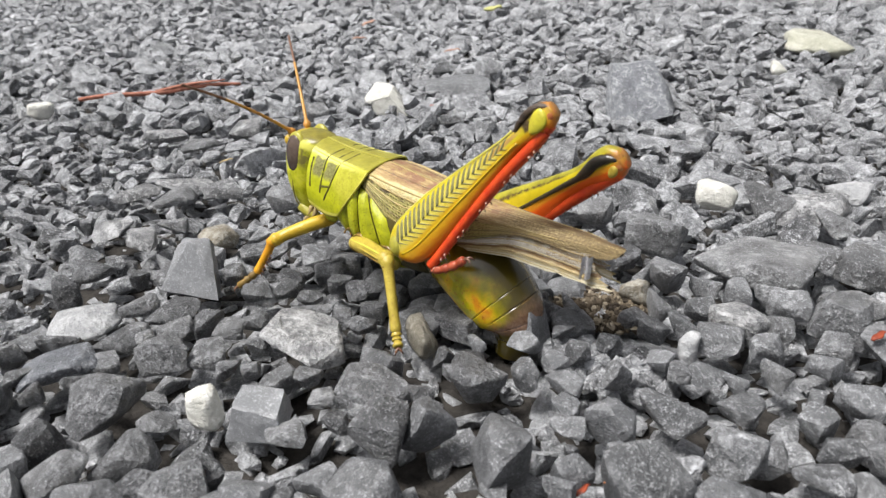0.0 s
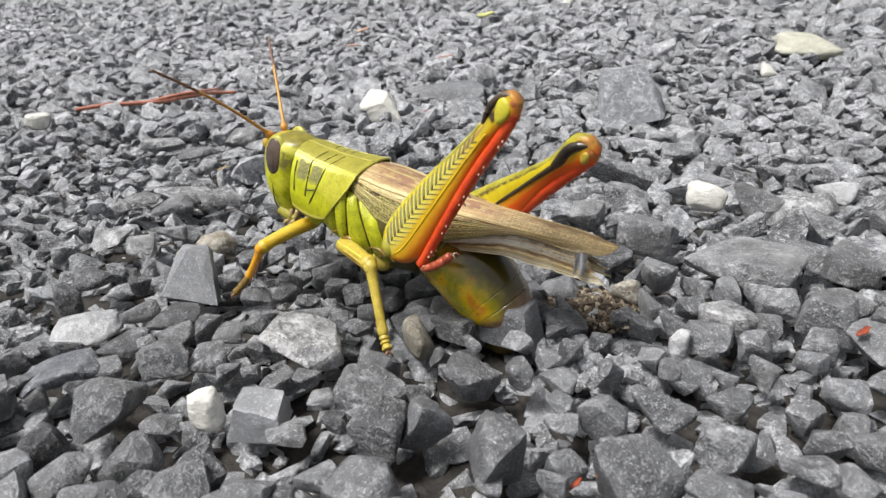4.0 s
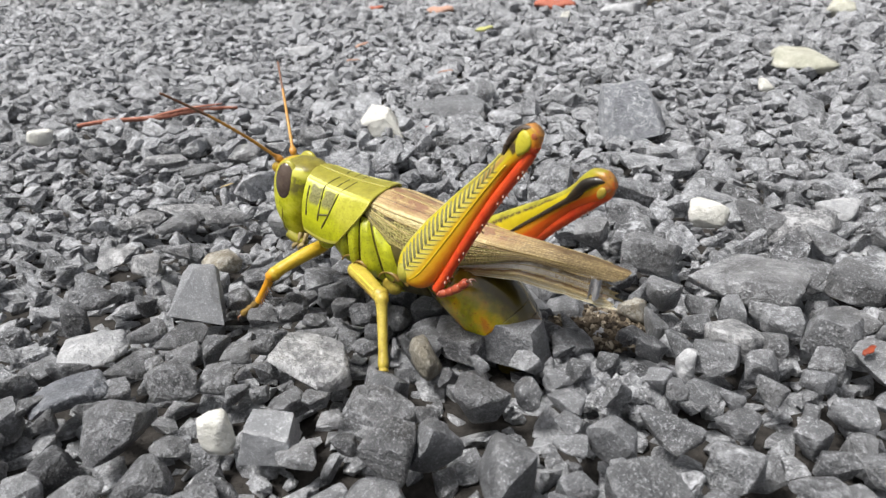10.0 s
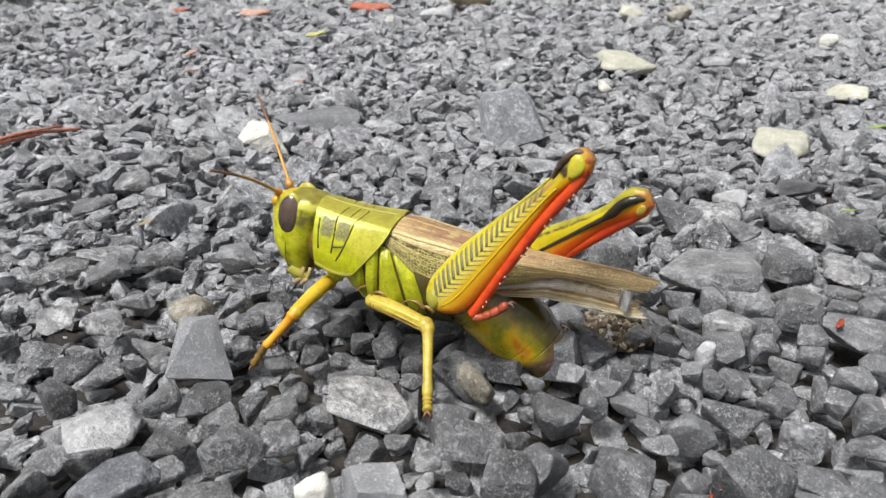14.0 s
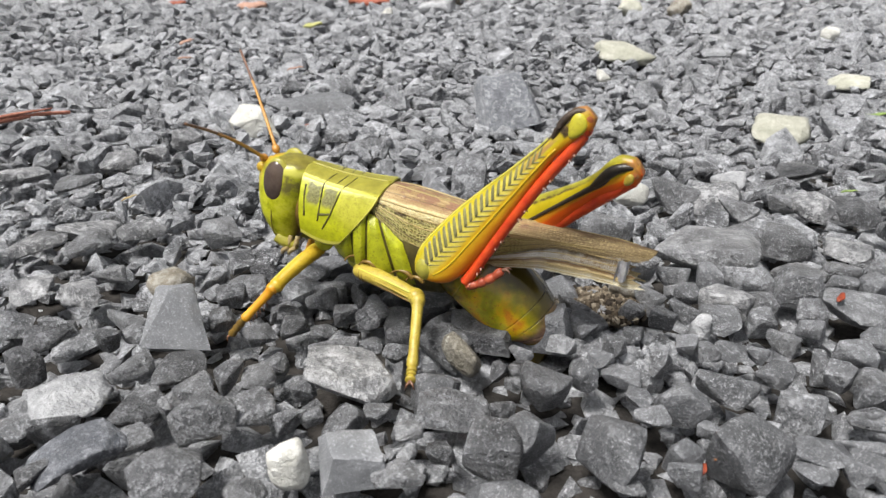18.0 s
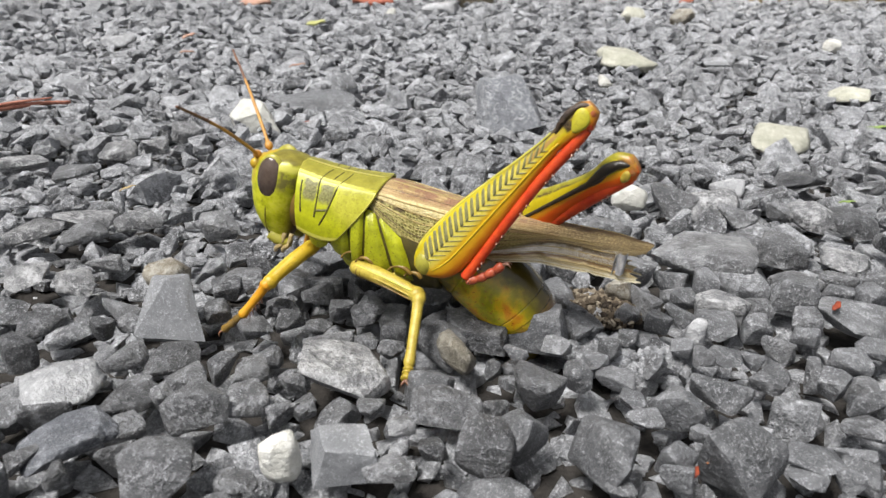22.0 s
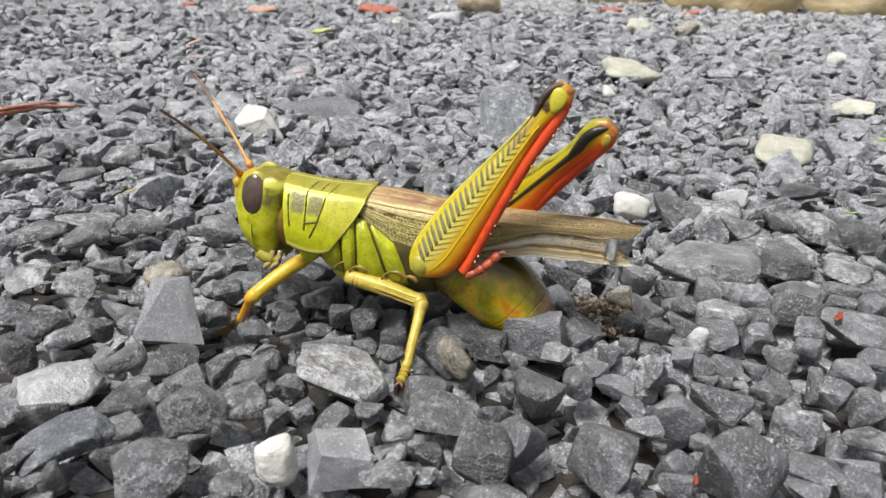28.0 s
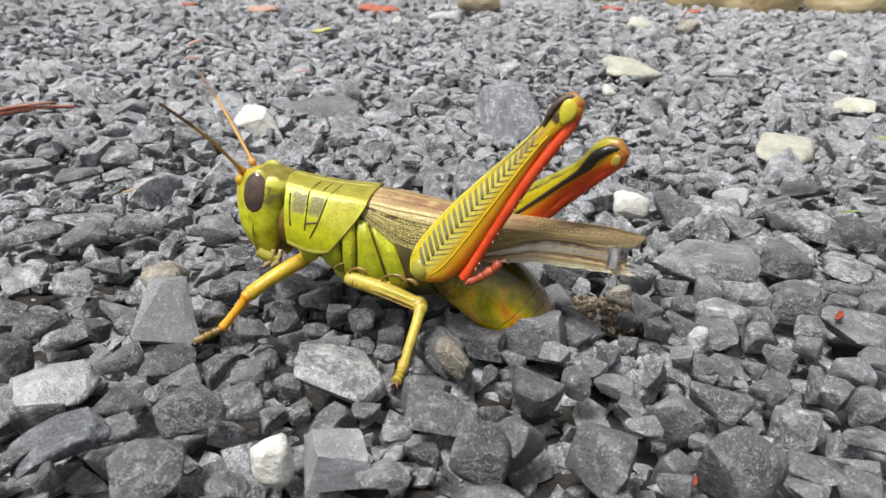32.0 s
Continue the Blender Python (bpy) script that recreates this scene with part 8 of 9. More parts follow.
    walk(middle_tibia_right, [
        (0, pose(0.00260, 0.01191, 0.00815, -0.00, 83.19, 154.57)),
        (0.5, pose(0.00286, 0.01179, 0.00796, -0.00, 82.83, 147.44)),
        (1, pose(0.00293, 0.01176, 0.00789, 0.00, 83.69, 144.74)),
        (1.5, pose(0.00374, 0.01113, 0.00802, 0.00, 80.16, 108.07)),
        (2, pose(0.00413, 0.01086, 0.00776, -0.00, 78.68, 103.55)),
        (2.5, pose(0.00421, 0.01077, 0.00785, 0.00, 78.80, 102.78)),
        (3, pose(0.00418, 0.01082, 0.00772, 0.00, 79.08, 105.91)),
        (3.5, pose(0.00454, 0.01059, 0.00721, -0.00, 77.02, 97.77)),
        (5.5, pose(0.00399, 0.01100, 0.00770, 0.00, 77.96, 102.20)),
        (6, pose(0.00445, 0.01072, 0.00703, -0.00, 75.55, 100.38)),
        (6.5, pose(0.00421, 0.01078, 0.00780, 0.00, 77.30, 92.93)),
        (7, pose(0.00436, 0.01064, 0.00778, 0.00, 76.53, 95.43)),
        (7.5, pose(0.00402, 0.01092, 0.00788, -0.00, 78.94, 101.90)),
        (8, pose(0.00376, 0.01111, 0.00804, 0.00, 80.38, 106.92)),
        (8.5, pose(0.00384, 0.01102, 0.00808, 0.00, 79.68, 99.66)),
        (9, pose(0.00370, 0.01104, 0.00841, -0.00, 80.24, 102.65)),
        (9.5, pose(0.00399, 0.01083, 0.00829, -0.00, 78.88, 98.81)),
        (10, pose(0.00390, 0.01087, 0.00841, 0.00, 79.24, 101.61)),
        (10.5, pose(0.00410, 0.01073, 0.00830, 0.00, 77.05, 99.32)),
        (11, pose(0.00392, 0.01087, 0.00838, 0.00, 77.79, 104.00)),
        (11.5, pose(0.00418, 0.01071, 0.00816, 0.00, 76.63, 99.78)),
        (12, pose(0.00409, 0.01083, 0.00800, 0.00, 78.02, 105.76)),
        (12.5, pose(0.00397, 0.01095, 0.00797, -0.00, 78.68, 107.65)),
        (13, pose(0.00413, 0.01086, 0.00775, -0.00, 78.56, 106.61)),
        (13.5, pose(0.00393, 0.01098, 0.00800, 0.00, 79.95, 112.95)),
        (14, pose(0.00409, 0.01086, 0.00789, -0.00, 79.14, 118.52)),
        (14.5, pose(0.00386, 0.01106, 0.00791, 0.00, 79.94, 131.02)),
        (16.5, pose(0.00255, 0.01205, 0.00768, 0.00, 80.21, 174.14)),
        (17, pose(0.00216, 0.01229, 0.00760, 0.00, 80.58, -170.65)),
        (17.5, pose(0.00215, 0.01230, 0.00758, 0.00, 80.72, -172.26)),
        (18, pose(0.00220, 0.01223, 0.00779, 0.00, 81.60, -178.72)),
        (18.5, pose(0.00267, 0.01198, 0.00767, 0.00, 80.22, 169.40)),
        (19, pose(0.00260, 0.01202, 0.00770, 0.00, 81.00, 173.58)),
        (19.5, pose(0.00254, 0.01208, 0.00756, 0.00, 81.96, 178.12)),
        (20, pose(0.00296, 0.01176, 0.00778, 0.00, 81.69, 154.30)),
        (20.5, pose(0.00288, 0.01181, 0.00781, 0.00, 82.11, 156.66)),
        (21, pose(0.00318, 0.01161, 0.00783, 0.00, 81.21, 147.72)),
        (21.5, pose(0.00331, 0.01153, 0.00775, 0.00, 81.17, 147.69)),
        (22, pose(0.00332, 0.01151, 0.00778, 0.00, 81.15, 149.27)),
        (22.5, pose(0.00369, 0.01123, 0.00780, 0.00, 80.53, 135.97)),
        (23, pose(0.00374, 0.01119, 0.00780, -0.00, 80.50, 130.07)),
        (23.5, pose(0.00385, 0.01110, 0.00778, 0.00, 80.00, 126.15)),
        (24, pose(0.00398, 0.01097, 0.00784, 0.00, 79.75, 119.69)),
        (24.5, pose(0.00398, 0.01098, 0.00781, 0.00, 80.34, 120.40)),
        (25, pose(0.00402, 0.01063, 0.00878, 0.00, 74.91, 106.66)),
        (25.5, pose(0.00409, 0.01059, 0.00873, 0.00, 74.71, 102.35)),
        (27.5, pose(0.00457, 0.01034, 0.00811, 0.00, 74.44, 108.11)),
        (28, pose(0.00491, 0.01008, 0.00776, 0.00, 73.12, 103.51)),
        (28.5, pose(0.00480, 0.01021, 0.00773, 0.00, 74.12, 103.47)),
        (29, pose(0.00481, 0.01016, 0.00785, -0.00, 72.47, 92.47)),
        (29.5, pose(0.00527, 0.00974, 0.00743, 0.00, 68.68, 80.97)),
        (30, pose(0.00500, 0.01000, 0.00767, 0.00, 71.15, 88.82)),
        (30.5, pose(0.00479, 0.01017, 0.00791, 0.00, 72.41, 92.68)),
        (31, pose(0.00521, 0.00977, 0.00764, -0.00, 70.54, 91.02)),
        (31.5, pose(0.00481, 0.01010, 0.00807, 0.00, 73.54, 106.81)),
        (32, pose(0.00456, 0.01037, 0.00806, -0.00, 75.36, 113.18)),
    ])
    walk(front_femur_right, [
        (0, pose(-0.00686, 0.00187, 0.00862, 0.00, 28.30, 157.97)),
        (0.5, pose(-0.00686, 0.00187, 0.00862, 0.00, 29.12, 156.32)),
        (1, pose(-0.00686, 0.00187, 0.00862, -0.00, 34.65, 153.23)),
        (1.5, pose(-0.00686, 0.00187, 0.00862, 0.00, 23.60, 144.33)),
        (2, pose(-0.00686, 0.00187, 0.00862, 0.00, 23.11, 142.54)),
        (2.5, pose(-0.00686, 0.00187, 0.00862, 0.00, 22.76, 143.64)),
        (3, pose(-0.00686, 0.00187, 0.00862, 0.00, 24.48, 143.78)),
        (3.5, pose(-0.00686, 0.00187, 0.00862, 0.00, 28.23, 140.92)),
        (5.5, pose(-0.00686, 0.00187, 0.00862, -0.00, 23.26, 143.27)),
        (6, pose(-0.00686, 0.00187, 0.00862, 0.00, 24.87, 141.78)),
        (6.5, pose(-0.00686, 0.00187, 0.00862, 0.00, 24.26, 142.87)),
        (7, pose(-0.00686, 0.00187, 0.00862, 0.00, 19.44, 141.54)),
        (7.5, pose(-0.00686, 0.00187, 0.00862, 0.00, 21.93, 144.91)),
        (8, pose(-0.00686, 0.00187, 0.00862, -0.00, 21.72, 146.83)),
        (8.5, pose(-0.00686, 0.00187, 0.00862, 0.00, 22.42, 145.33)),
        (9, pose(-0.00686, 0.00187, 0.00862, 0.00, 19.25, 145.89)),
        (9.5, pose(-0.00686, 0.00187, 0.00862, 0.00, 19.31, 144.87)),
        (10, pose(-0.00686, 0.00187, 0.00862, 0.00, 18.33, 146.14)),
        (10.5, pose(-0.00686, 0.00187, 0.00862, 0.00, 16.14, 145.04)),
        (11, pose(-0.00686, 0.00187, 0.00862, 0.00, 15.77, 147.30)),
        (11.5, pose(-0.00686, 0.00187, 0.00862, -0.00, 16.65, 145.47)),
        (12, pose(-0.00686, 0.00187, 0.00862, 0.00, 19.03, 147.07)),
        (12.5, pose(-0.00686, 0.00187, 0.00862, 0.00, 20.67, 147.03)),
        (13, pose(-0.00686, 0.00187, 0.00862, 0.00, 22.71, 145.75)),
        (13.5, pose(-0.00686, 0.00187, 0.00862, 0.00, 21.68, 148.75)),
        (14, pose(-0.00686, 0.00187, 0.00862, -0.00, 18.34, 148.99)),
        (14.5, pose(-0.00686, 0.00187, 0.00862, 0.00, 19.02, 152.56)),
        (16.5, pose(-0.00686, 0.00187, 0.00862, 0.00, 21.19, 165.42)),
        (17, pose(-0.00686, 0.00187, 0.00862, 0.00, 25.75, 166.49)),
        (17.5, pose(-0.00686, 0.00187, 0.00862, -0.00, 25.05, 164.89)),
        (18, pose(-0.00686, 0.00187, 0.00862, -0.00, 24.44, 164.36)),
        (18.5, pose(-0.00686, 0.00187, 0.00862, 0.00, 19.99, 162.95)),
        (19, pose(-0.00686, 0.00187, 0.00862, -0.00, 23.39, 163.79)),
        (19.5, pose(-0.00686, 0.00187, 0.00862, 0.00, 29.59, 160.92)),
        (20, pose(-0.00686, 0.00187, 0.00862, 0.00, 22.11, 155.61)),
        (20.5, pose(-0.00686, 0.00187, 0.00862, 0.00, 23.64, 156.47)),
        (21, pose(-0.00686, 0.00187, 0.00862, 0.00, 20.33, 155.40)),
        (21.5, pose(-0.00686, 0.00187, 0.00862, 0.00, 21.92, 155.29)),
        (22, pose(-0.00686, 0.00187, 0.00862, 0.00, 21.37, 154.68)),
        (22.5, pose(-0.00686, 0.00187, 0.00862, 0.00, 19.84, 152.16)),
        (23, pose(-0.00686, 0.00187, 0.00862, 0.00, 19.58, 149.22)),
        (23.5, pose(-0.00686, 0.00187, 0.00862, -0.00, 18.46, 148.01)),
        (24, pose(-0.00686, 0.00187, 0.00862, 0.00, 19.08, 146.85)),
        (24.5, pose(-0.00686, 0.00187, 0.00862, 0.00, 22.07, 146.12)),
        (25, pose(-0.00686, 0.00187, 0.00862, 0.00, 1.14, 137.53)),
        (25.5, pose(-0.00686, 0.00187, 0.00862, 0.00, 2.91, 136.00)),
        (27.5, pose(-0.00686, 0.00187, 0.00862, -0.00, 3.50, 134.77)),
        (28, pose(-0.00686, 0.00187, 0.00862, 0.00, 4.63, 132.73)),
        (28.5, pose(-0.00686, 0.00187, 0.00862, 0.00, 8.30, 132.67)),
        (29, pose(-0.00686, 0.00187, 0.00862, -0.00, 8.35, 127.07)),
        (29.5, pose(-0.00686, 0.00187, 0.00862, 0.00, 9.56, 119.94)),
        (30, pose(-0.00686, 0.00187, 0.00862, 0.00, 8.04, 125.23)),
        (30.5, pose(-0.00686, 0.00187, 0.00862, 0.00, 7.21, 128.82)),
        (31, pose(-0.00686, 0.00187, 0.00862, 0.00, 4.78, 126.87)),
        (31.5, pose(-0.00686, 0.00187, 0.00862, 0.00, 1.87, 136.99)),
        (32, pose(-0.00686, 0.00187, 0.00862, 0.00, 4.95, 139.47)),
    ])
    walk(front_tibia_right, [
        (0, pose(-0.01204, 0.00396, 0.00562, 0.00, 56.35, 147.27)),
        (0.5, pose(-0.01193, 0.00409, 0.00554, -0.00, 57.26, 145.88)),
        (1, pose(-0.01152, 0.00421, 0.00502, -0.00, 52.94, 146.74)),
        (1.5, pose(-0.01158, 0.00525, 0.00609, 0.00, 58.88, 136.32)),
        (2, pose(-0.01149, 0.00541, 0.00614, 0.00, 62.63, 134.02)),
        (2.5, pose(-0.01157, 0.00533, 0.00617, 0.00, 65.05, 132.85)),
        (3, pose(-0.01152, 0.00527, 0.00600, 0.00, 63.32, 133.93)),
        (3.5, pose(-0.01120, 0.00538, 0.00563, 0.00, 65.53, 131.73)),
        (5.5, pose(-0.01153, 0.00535, 0.00612, 0.00, 63.02, 134.45)),
        (6, pose(-0.01138, 0.00542, 0.00596, 0.00, 67.84, 132.77)),
        (6.5, pose(-0.01147, 0.00535, 0.00602, 0.00, 67.74, 130.62)),
        (7, pose(-0.01154, 0.00558, 0.00651, 0.00, 69.34, 130.85)),
        (7.5, pose(-0.01167, 0.00524, 0.00626, 0.00, 66.22, 133.77)),
        (8, pose(-0.01179, 0.00509, 0.00628, 0.00, 64.51, 135.99)),
        (8.5, pose(-0.01168, 0.00520, 0.00621, 0.00, 64.96, 134.29)),
        (9, pose(-0.01182, 0.00522, 0.00653, -0.00, 63.67, 134.85)),
        (9.5, pose(-0.01175, 0.00531, 0.00653, 0.00, 66.51, 132.06)),
        (10, pose(-0.01186, 0.00522, 0.00663, 0.00, 66.27, 132.49)),
        (10.5, pose(-0.01185, 0.00535, 0.00686, -0.00, 68.86, 130.11)),
        (11, pose(-0.01200, 0.00516, 0.00690, -0.00, 68.11, 131.47)),
        (11.5, pose(-0.01186, 0.00531, 0.00681, -0.00, 70.29, 129.26)),
        (12, pose(-0.01189, 0.00512, 0.00656, -0.00, 68.73, 131.80)),
        (12.5, pose(-0.01184, 0.00509, 0.00639, -0.00, 66.21, 133.57)),
        (13, pose(-0.01170, 0.00516, 0.00618, 0.00, 66.16, 133.45)),
        (13.5, pose(-0.01190, 0.00492, 0.00628, 0.00, 66.12, 134.65)),
        (14, pose(-0.01202, 0.00496, 0.00663, 0.00, 67.75, 134.46)),
        (14.5, pose(-0.01218, 0.00463, 0.00656, -0.00, 66.31, 137.06)),
        (16.5, pose(-0.01258, 0.00335, 0.00633, -0.00, 62.35, 149.95)),
        (17, pose(-0.01241, 0.00320, 0.00587, 0.00, 58.38, 154.59)),
        (17.5, pose(-0.01241, 0.00336, 0.00594, 0.00, 57.32, 154.28)),
        (18, pose(-0.01242, 0.00342, 0.00600, -0.00, 58.63, 152.50)),
        (18.5, pose(-0.01256, 0.00361, 0.00646, 0.00, 61.97, 148.96)),
        (19, pose(-0.01245, 0.00349, 0.00611, -0.00, 61.35, 149.80)),
        (19.5, pose(-0.01207, 0.00367, 0.00550, 0.00, 56.37, 151.80)),
        (20, pose(-0.01221, 0.00429, 0.00624, 0.00, 58.99, 145.80)),
        (20.5, pose(-0.01219, 0.00418, 0.00608, 0.00, 58.68, 146.42)),
        (21, pose(-0.01227, 0.00434, 0.00642, 0.00, 61.73, 143.79)),
        (21.5, pose(-0.01220, 0.00432, 0.00626, 0.00, 62.05, 143.26)),
        (22, pose(-0.01220, 0.00439, 0.00632, 0.00, 61.23, 143.33)),
        (22.5, pose(-0.01213, 0.00465, 0.00647, 0.00, 64.06, 139.79)),
        (23, pose(-0.01199, 0.00492, 0.00650, 0.00, 62.47, 139.36)),
        (23.5, pose(-0.01196, 0.00505, 0.00662, -0.00, 63.28, 138.54)),
        (24, pose(-0.01188, 0.00514, 0.00655, 0.00, 64.00, 136.70)),
        (24.5, pose(-0.01174, 0.00514, 0.00624, 0.00, 61.52, 136.86)),
        (25, pose(-0.01154, 0.00614, 0.00850, 0.00, 57.05, 134.80)),
        (25.5, pose(-0.01142, 0.00626, 0.00830, -0.00, 56.87, 133.65)),
        (27.5, pose(-0.01132, 0.00636, 0.00824, 0.00, 60.27, 134.42)),
        (28, pose(-0.01115, 0.00650, 0.00811, 0.00, 64.47, 133.98)),
        (28.5, pose(-0.01111, 0.00648, 0.00771, -0.00, 60.89, 132.65)),
        (29, pose(-0.01064, 0.00687, 0.00770, 0.00, 56.07, 129.66)),
        (29.5, pose(-0.00998, 0.00728, 0.00757, 0.00, 58.79, 126.71)),
        (30, pose(-0.01048, 0.00699, 0.00774, 0.00, 59.28, 129.54)),
        (30.5, pose(-0.01080, 0.00676, 0.00783, 0.00, 60.23, 130.90)),
        (31, pose(-0.01065, 0.00692, 0.00810, 0.00, 67.27, 132.91)),
        (31.5, pose(-0.01149, 0.00618, 0.00842, -0.00, 68.41, 134.91)),
        (32, pose(-0.01166, 0.00597, 0.00808, -0.00, 65.15, 135.20)),
    ])
    walk(antenna_left, [
        (0, pose(-0.01514, -0.00194, 0.01698, 0.00, -30.96, -81.65)),
        (1, pose(-0.01514, -0.00194, 0.01698, 0.00, -34.58, -83.76)),
        (2, pose(-0.01514, -0.00194, 0.01698, 0.00, -36.55, -86.28)),
        (3, pose(-0.01514, -0.00194, 0.01698, 0.00, -37.02, -91.83)),
        (6, pose(-0.01514, -0.00194, 0.01698, 0.00, -37.96, -97.38)),
        (7, pose(-0.01514, -0.00194, 0.01698, 0.00, -38.76, -100.62)),
        (9, pose(-0.01514, -0.00194, 0.01698, 0.00, -39.08, -105.98)),
        (10, pose(-0.01514, -0.00194, 0.01698, 0.00, -37.63, -103.50)),
        (11, pose(-0.01514, -0.00194, 0.01698, 0.00, -37.57, -98.04)),
        (12, pose(-0.01514, -0.00194, 0.01698, 0.00, -28.10, -75.90)),
        (13, pose(-0.01514, -0.00194, 0.01698, 0.00, -29.30, -83.24)),
        (14, pose(-0.01514, -0.00194, 0.01698, 0.00, -25.40, -80.25)),
        (17, pose(-0.01514, -0.00194, 0.01698, 0.00, -26.82, -78.83)),
        (19, pose(-0.01514, -0.00194, 0.01698, 0.00, -28.66, -83.81)),
        (20, pose(-0.01514, -0.00194, 0.01698, 0.00, -29.13, -84.18)),
        (21, pose(-0.01514, -0.00194, 0.01698, 0.00, -29.82, -83.30)),
        (23, pose(-0.01514, -0.00194, 0.01698, 0.00, -30.79, -87.11)),
        (24, pose(-0.01514, -0.00194, 0.01698, 0.00, -30.43, -87.15)),
        (25, pose(-0.01514, -0.00194, 0.01698, 0.00, -23.92, -72.20)),
        (28, pose(-0.01514, -0.00194, 0.01698, 0.00, -35.21, -86.81)),
        (30, pose(-0.01514, -0.00194, 0.01698, 0.00, -35.45, -90.05)),
        (31, pose(-0.01514, -0.00194, 0.01698, 0.00, -36.05, -88.31)),
        (32, pose(-0.01514, -0.00194, 0.01698, 0.00, -36.43, -88.04)),
    ])
    walk(antenna_right, [
        (0, pose(-0.01496, 0.00026, 0.01734, 0.00, -37.23, 147.02)),
        (1, pose(-0.01496, 0.00026, 0.01734, 0.00, -33.23, 143.97)),
        (2, pose(-0.01496, 0.00026, 0.01734, 0.00, -37.30, 139.46)),
        (3, pose(-0.01496, 0.00026, 0.01734, 0.00, -35.42, 140.07)),
        (6, pose(-0.01496, 0.00026, 0.01734, 0.00, -33.44, 138.27)),
        (7, pose(-0.01496, 0.00026, 0.01734, 0.00, -31.16, 136.93)),
        (9, pose(-0.01496, 0.00026, 0.01734, 0.00, -34.18, 137.33)),
        (10, pose(-0.01496, 0.00026, 0.01734, 0.00, -35.45, 137.90)),
        (11, pose(-0.01496, 0.00026, 0.01734, 0.00, -34.03, 137.65)),
        (12, pose(-0.01496, 0.00026, 0.01734, 0.00, -14.49, 135.30)),
        (13, pose(-0.01496, 0.00026, 0.01734, 0.00, -39.39, 138.87)),
        (14, pose(-0.01496, 0.00026, 0.01734, 0.00, -33.86, 137.08)),
        (17, pose(-0.01496, 0.00026, 0.01734, 0.00, -37.04, 139.77)),
        (19, pose(-0.01496, 0.00026, 0.01734, 0.00, -39.60, 139.95)),
        (20, pose(-0.01496, 0.00026, 0.01734, 0.00, -33.45, 135.86)),
        (21, pose(-0.01496, 0.00026, 0.01734, 0.00, -37.11, 137.24)),
        (23, pose(-0.01496, 0.00026, 0.01734, 0.00, -35.78, 138.84)),
        (24, pose(-0.01496, 0.00026, 0.01734, 0.00, -40.20, 140.64)),
        (25, pose(-0.01496, 0.00026, 0.01734, 0.00, -23.14, 132.60)),
        (28, pose(-0.01496, 0.00026, 0.01734, 0.00, -36.41, 142.72)),
        (30, pose(-0.01496, 0.00026, 0.01734, 0.00, -35.94, 142.25)),
        (31, pose(-0.01496, 0.00026, 0.01734, 0.00, -36.66, 141.73)),
        (32, pose(-0.01496, 0.00026, 0.01734, 0.00, -36.40, 144.04)),
    ])
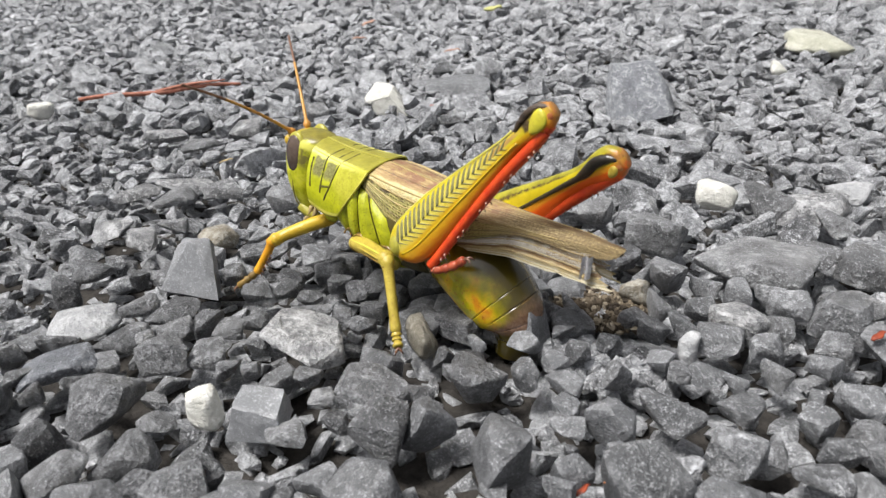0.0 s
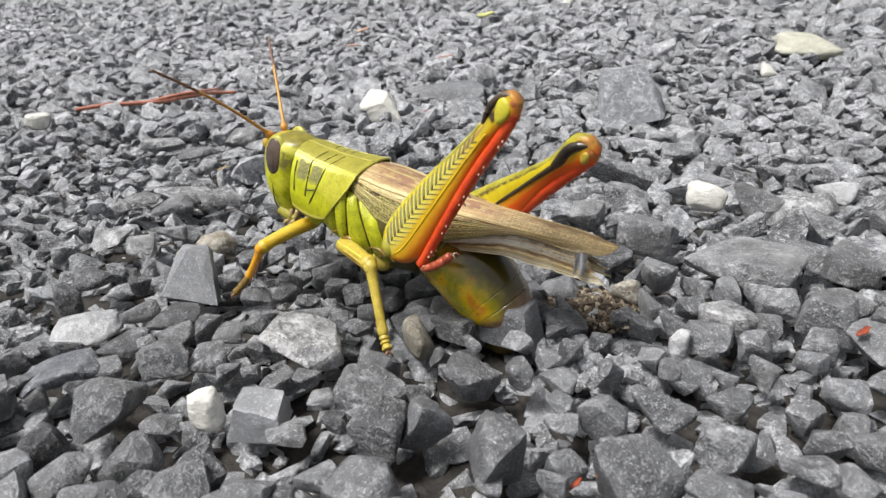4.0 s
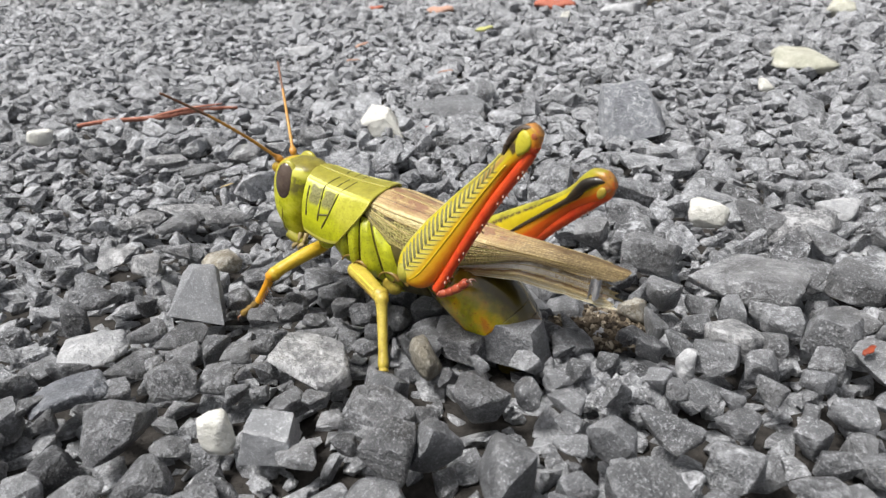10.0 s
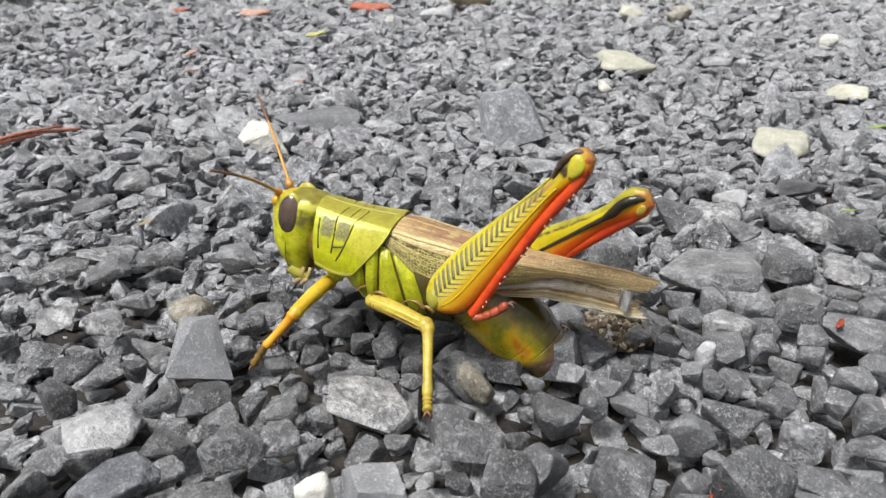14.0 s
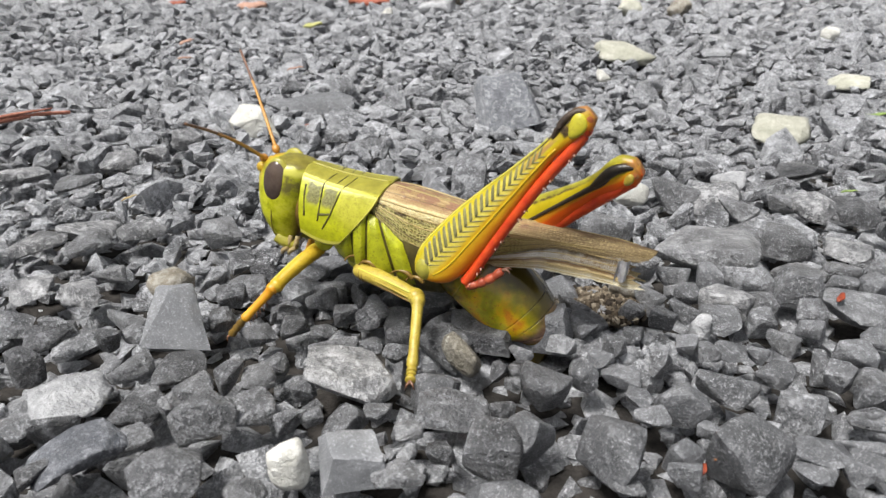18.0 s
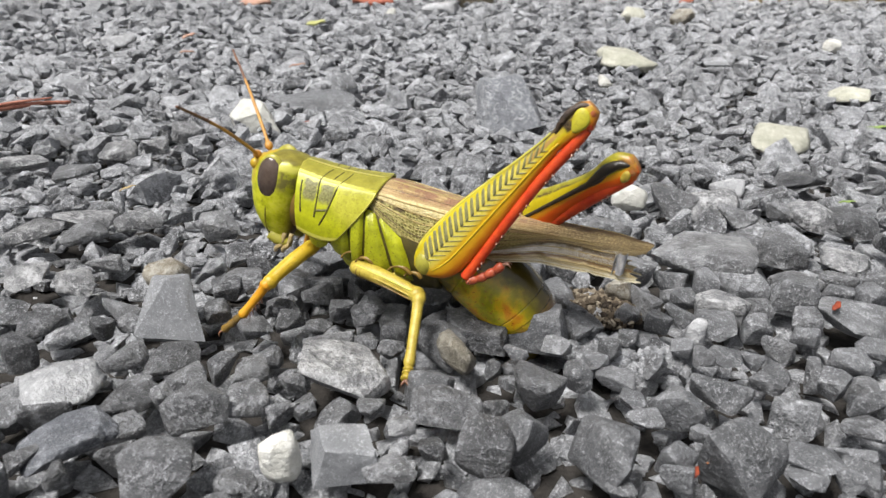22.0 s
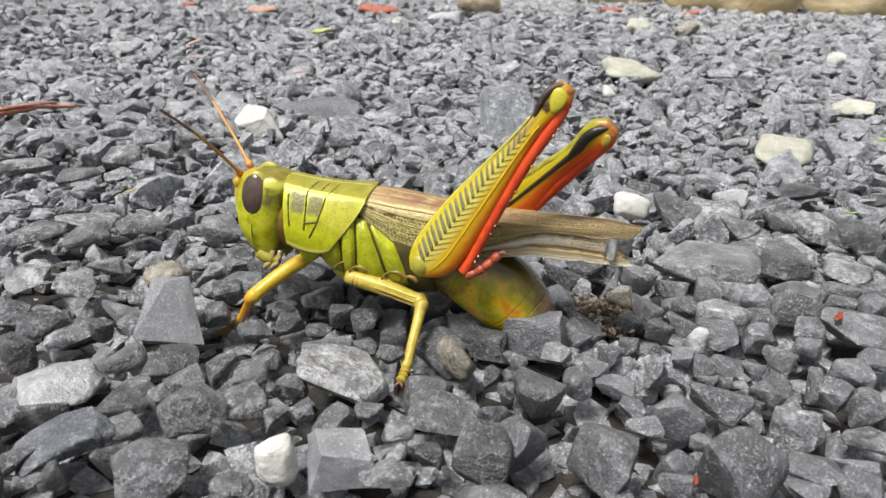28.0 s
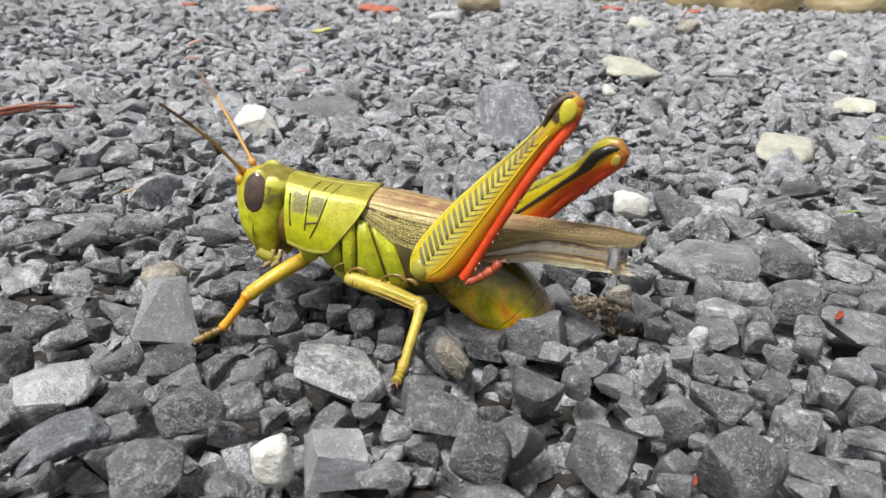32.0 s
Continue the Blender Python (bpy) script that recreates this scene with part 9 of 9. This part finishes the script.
    walk(front_foot_left, [
        (0, pose(-0.01319, -0.01148, 0.00202, 0.00, 35.60, -142.39)),
        (0.5, pose(-0.01287, -0.01181, 0.00233, 0.00, 39.56, -140.88)),
        (1, pose(-0.01299, -0.01180, 0.00245, 0.00, 40.96, -143.04)),
        (1.5, pose(-0.01245, -0.01161, 0.00338, 0.00, 41.75, -153.35)),
        (2, pose(-0.01239, -0.01147, 0.00327, 0.00, 44.43, -156.44)),
        (2.5, pose(-0.01245, -0.01144, 0.00304, 0.00, 44.98, -156.28)),
        (3, pose(-0.01245, -0.01138, 0.00295, 0.00, 45.32, -156.32)),
        (3.5, pose(-0.01182, -0.01130, 0.00250, 0.00, 47.58, -156.62)),
        (5.5, pose(-0.01226, -0.01095, 0.00196, 0.00, 47.56, -157.60)),
        (6, pose(-0.01176, -0.01082, 0.00154, 0.00, 48.26, -158.56)),
        (6.5, pose(-0.01209, -0.01071, 0.00160, 0.00, 47.80, -158.43)),
        (7, pose(-0.01215, -0.01065, 0.00181, 0.00, 46.04, -159.75)),
        (7.5, pose(-0.01251, -0.01056, 0.00169, 0.00, 44.94, -158.95)),
        (8, pose(-0.01286, -0.01050, 0.00171, 0.00, 43.24, -158.57)),
        (8.5, pose(-0.01283, -0.01042, 0.00167, 0.00, 42.57, -159.23)),
        (9, pose(-0.01302, -0.01035, 0.00182, 0.00, 41.35, -159.69)),
        (9.5, pose(-0.01278, -0.01036, 0.00163, 0.00, 41.00, -159.39)),
        (10, pose(-0.01286, -0.01036, 0.00152, 0.00, 40.25, -158.58)),
        (10.5, pose(-0.01211, -0.01099, 0.00188, 0.00, 42.94, -158.39)),
        (11, pose(-0.01136, -0.01170, 0.00253, 0.00, 47.28, -158.65)),
        (11.5, pose(-0.01088, -0.01224, 0.00284, 0.00, 53.86, -159.37)),
        (12, pose(-0.01075, -0.01294, 0.00305, 0.00, 60.05, -159.00)),
        (12.5, pose(-0.01088, -0.01327, 0.00263, 0.00, 64.55, -161.20)),
        (13, pose(-0.01103, -0.01358, 0.00284, 0.00, 67.09, -159.58)),
        (13.5, pose(-0.01126, -0.01352, 0.00310, 0.00, 63.42, -164.79)),
        (14, pose(-0.01122, -0.01320, 0.00293, 0.00, 57.13, -175.23)),
        (14.5, pose(-0.01161, -0.01291, 0.00231, 0.00, 55.38, -180.56)),
        (16.5, pose(-0.01197, -0.01290, 0.00241, 0.00, 52.88, -182.68)),
        (17, pose(-0.01235, -0.01274, 0.00204, 0.00, 53.21, -183.81)),
        (17.5, pose(-0.01245, -0.01276, 0.00222, 0.00, 51.84, -184.36)),
        (18, pose(-0.01231, -0.01275, 0.00210, 0.00, 50.73, -183.52)),
        (18.5, pose(-0.01228, -0.01267, 0.00226, 0.00, 48.73, -183.87)),
        (19, pose(-0.01242, -0.01243, 0.00177, 0.00, 49.08, -182.21)),
        (19.5, pose(-0.01252, -0.01227, 0.00144, 0.00, 48.88, -180.51)),
        (20, pose(-0.01270, -0.01212, 0.00207, 0.00, 46.45, -182.66)),
        (20.5, pose(-0.01271, -0.01187, 0.00178, 0.00, 45.85, -180.54)),
        (21, pose(-0.01273, -0.01173, 0.00176, 0.00, 44.32, -178.67)),
        (21.5, pose(-0.01271, -0.01163, 0.00139, 0.00, 44.12, -175.15)),
        (22, pose(-0.01287, -0.01146, 0.00149, 0.00, 42.47, -174.68)),
        (22.5, pose(-0.01298, -0.01127, 0.00139, 0.00, 42.71, -174.91)),
        (23, pose(-0.01320, -0.01096, 0.00161, 0.00, 42.86, -178.51)),
        (23.5, pose(-0.01334, -0.01080, 0.00163, 0.00, 42.95, -179.43)),
        (24, pose(-0.01344, -0.01062, 0.00144, 0.00, 44.14, -180.50)),
        (24.5, pose(-0.01346, -0.01042, 0.00093, 0.00, 38.02, -180.34)),
        (25, pose(-0.01517, -0.00765, 0.00203, 0.00, 38.23, -176.03)),
        (25.5, pose(-0.01532, -0.00697, 0.00183, 0.00, 37.38, -169.18)),
        (27.5, pose(-0.01533, -0.00684, 0.00146, 0.00, 36.11, -171.82)),
        (28, pose(-0.01485, -0.00685, 0.00110, 0.00, 35.95, -173.94)),
        (28.5, pose(-0.01501, -0.00682, 0.00100, 0.00, 35.45, -172.13)),
        (29, pose(-0.01516, -0.00636, 0.00148, 0.00, 34.31, -172.74)),
        (29.5, pose(-0.01461, -0.00633, 0.00142, 0.00, 33.79, -174.44)),
        (30, pose(-0.01475, -0.00643, 0.00127, 0.00, 32.49, -173.95)),
        (30.5, pose(-0.01513, -0.00946, 0.00190, 0.00, 21.92, -155.66)),
        (31, pose(-0.01414, -0.01061, 0.00185, 0.00, 18.32, -151.79)),
        (31.5, pose(-0.01460, -0.01069, 0.00179, 0.00, 18.32, -149.36)),
        (32, pose(-0.01499, -0.01056, 0.00160, 0.00, 20.56, -149.38)),
    ])


motions()
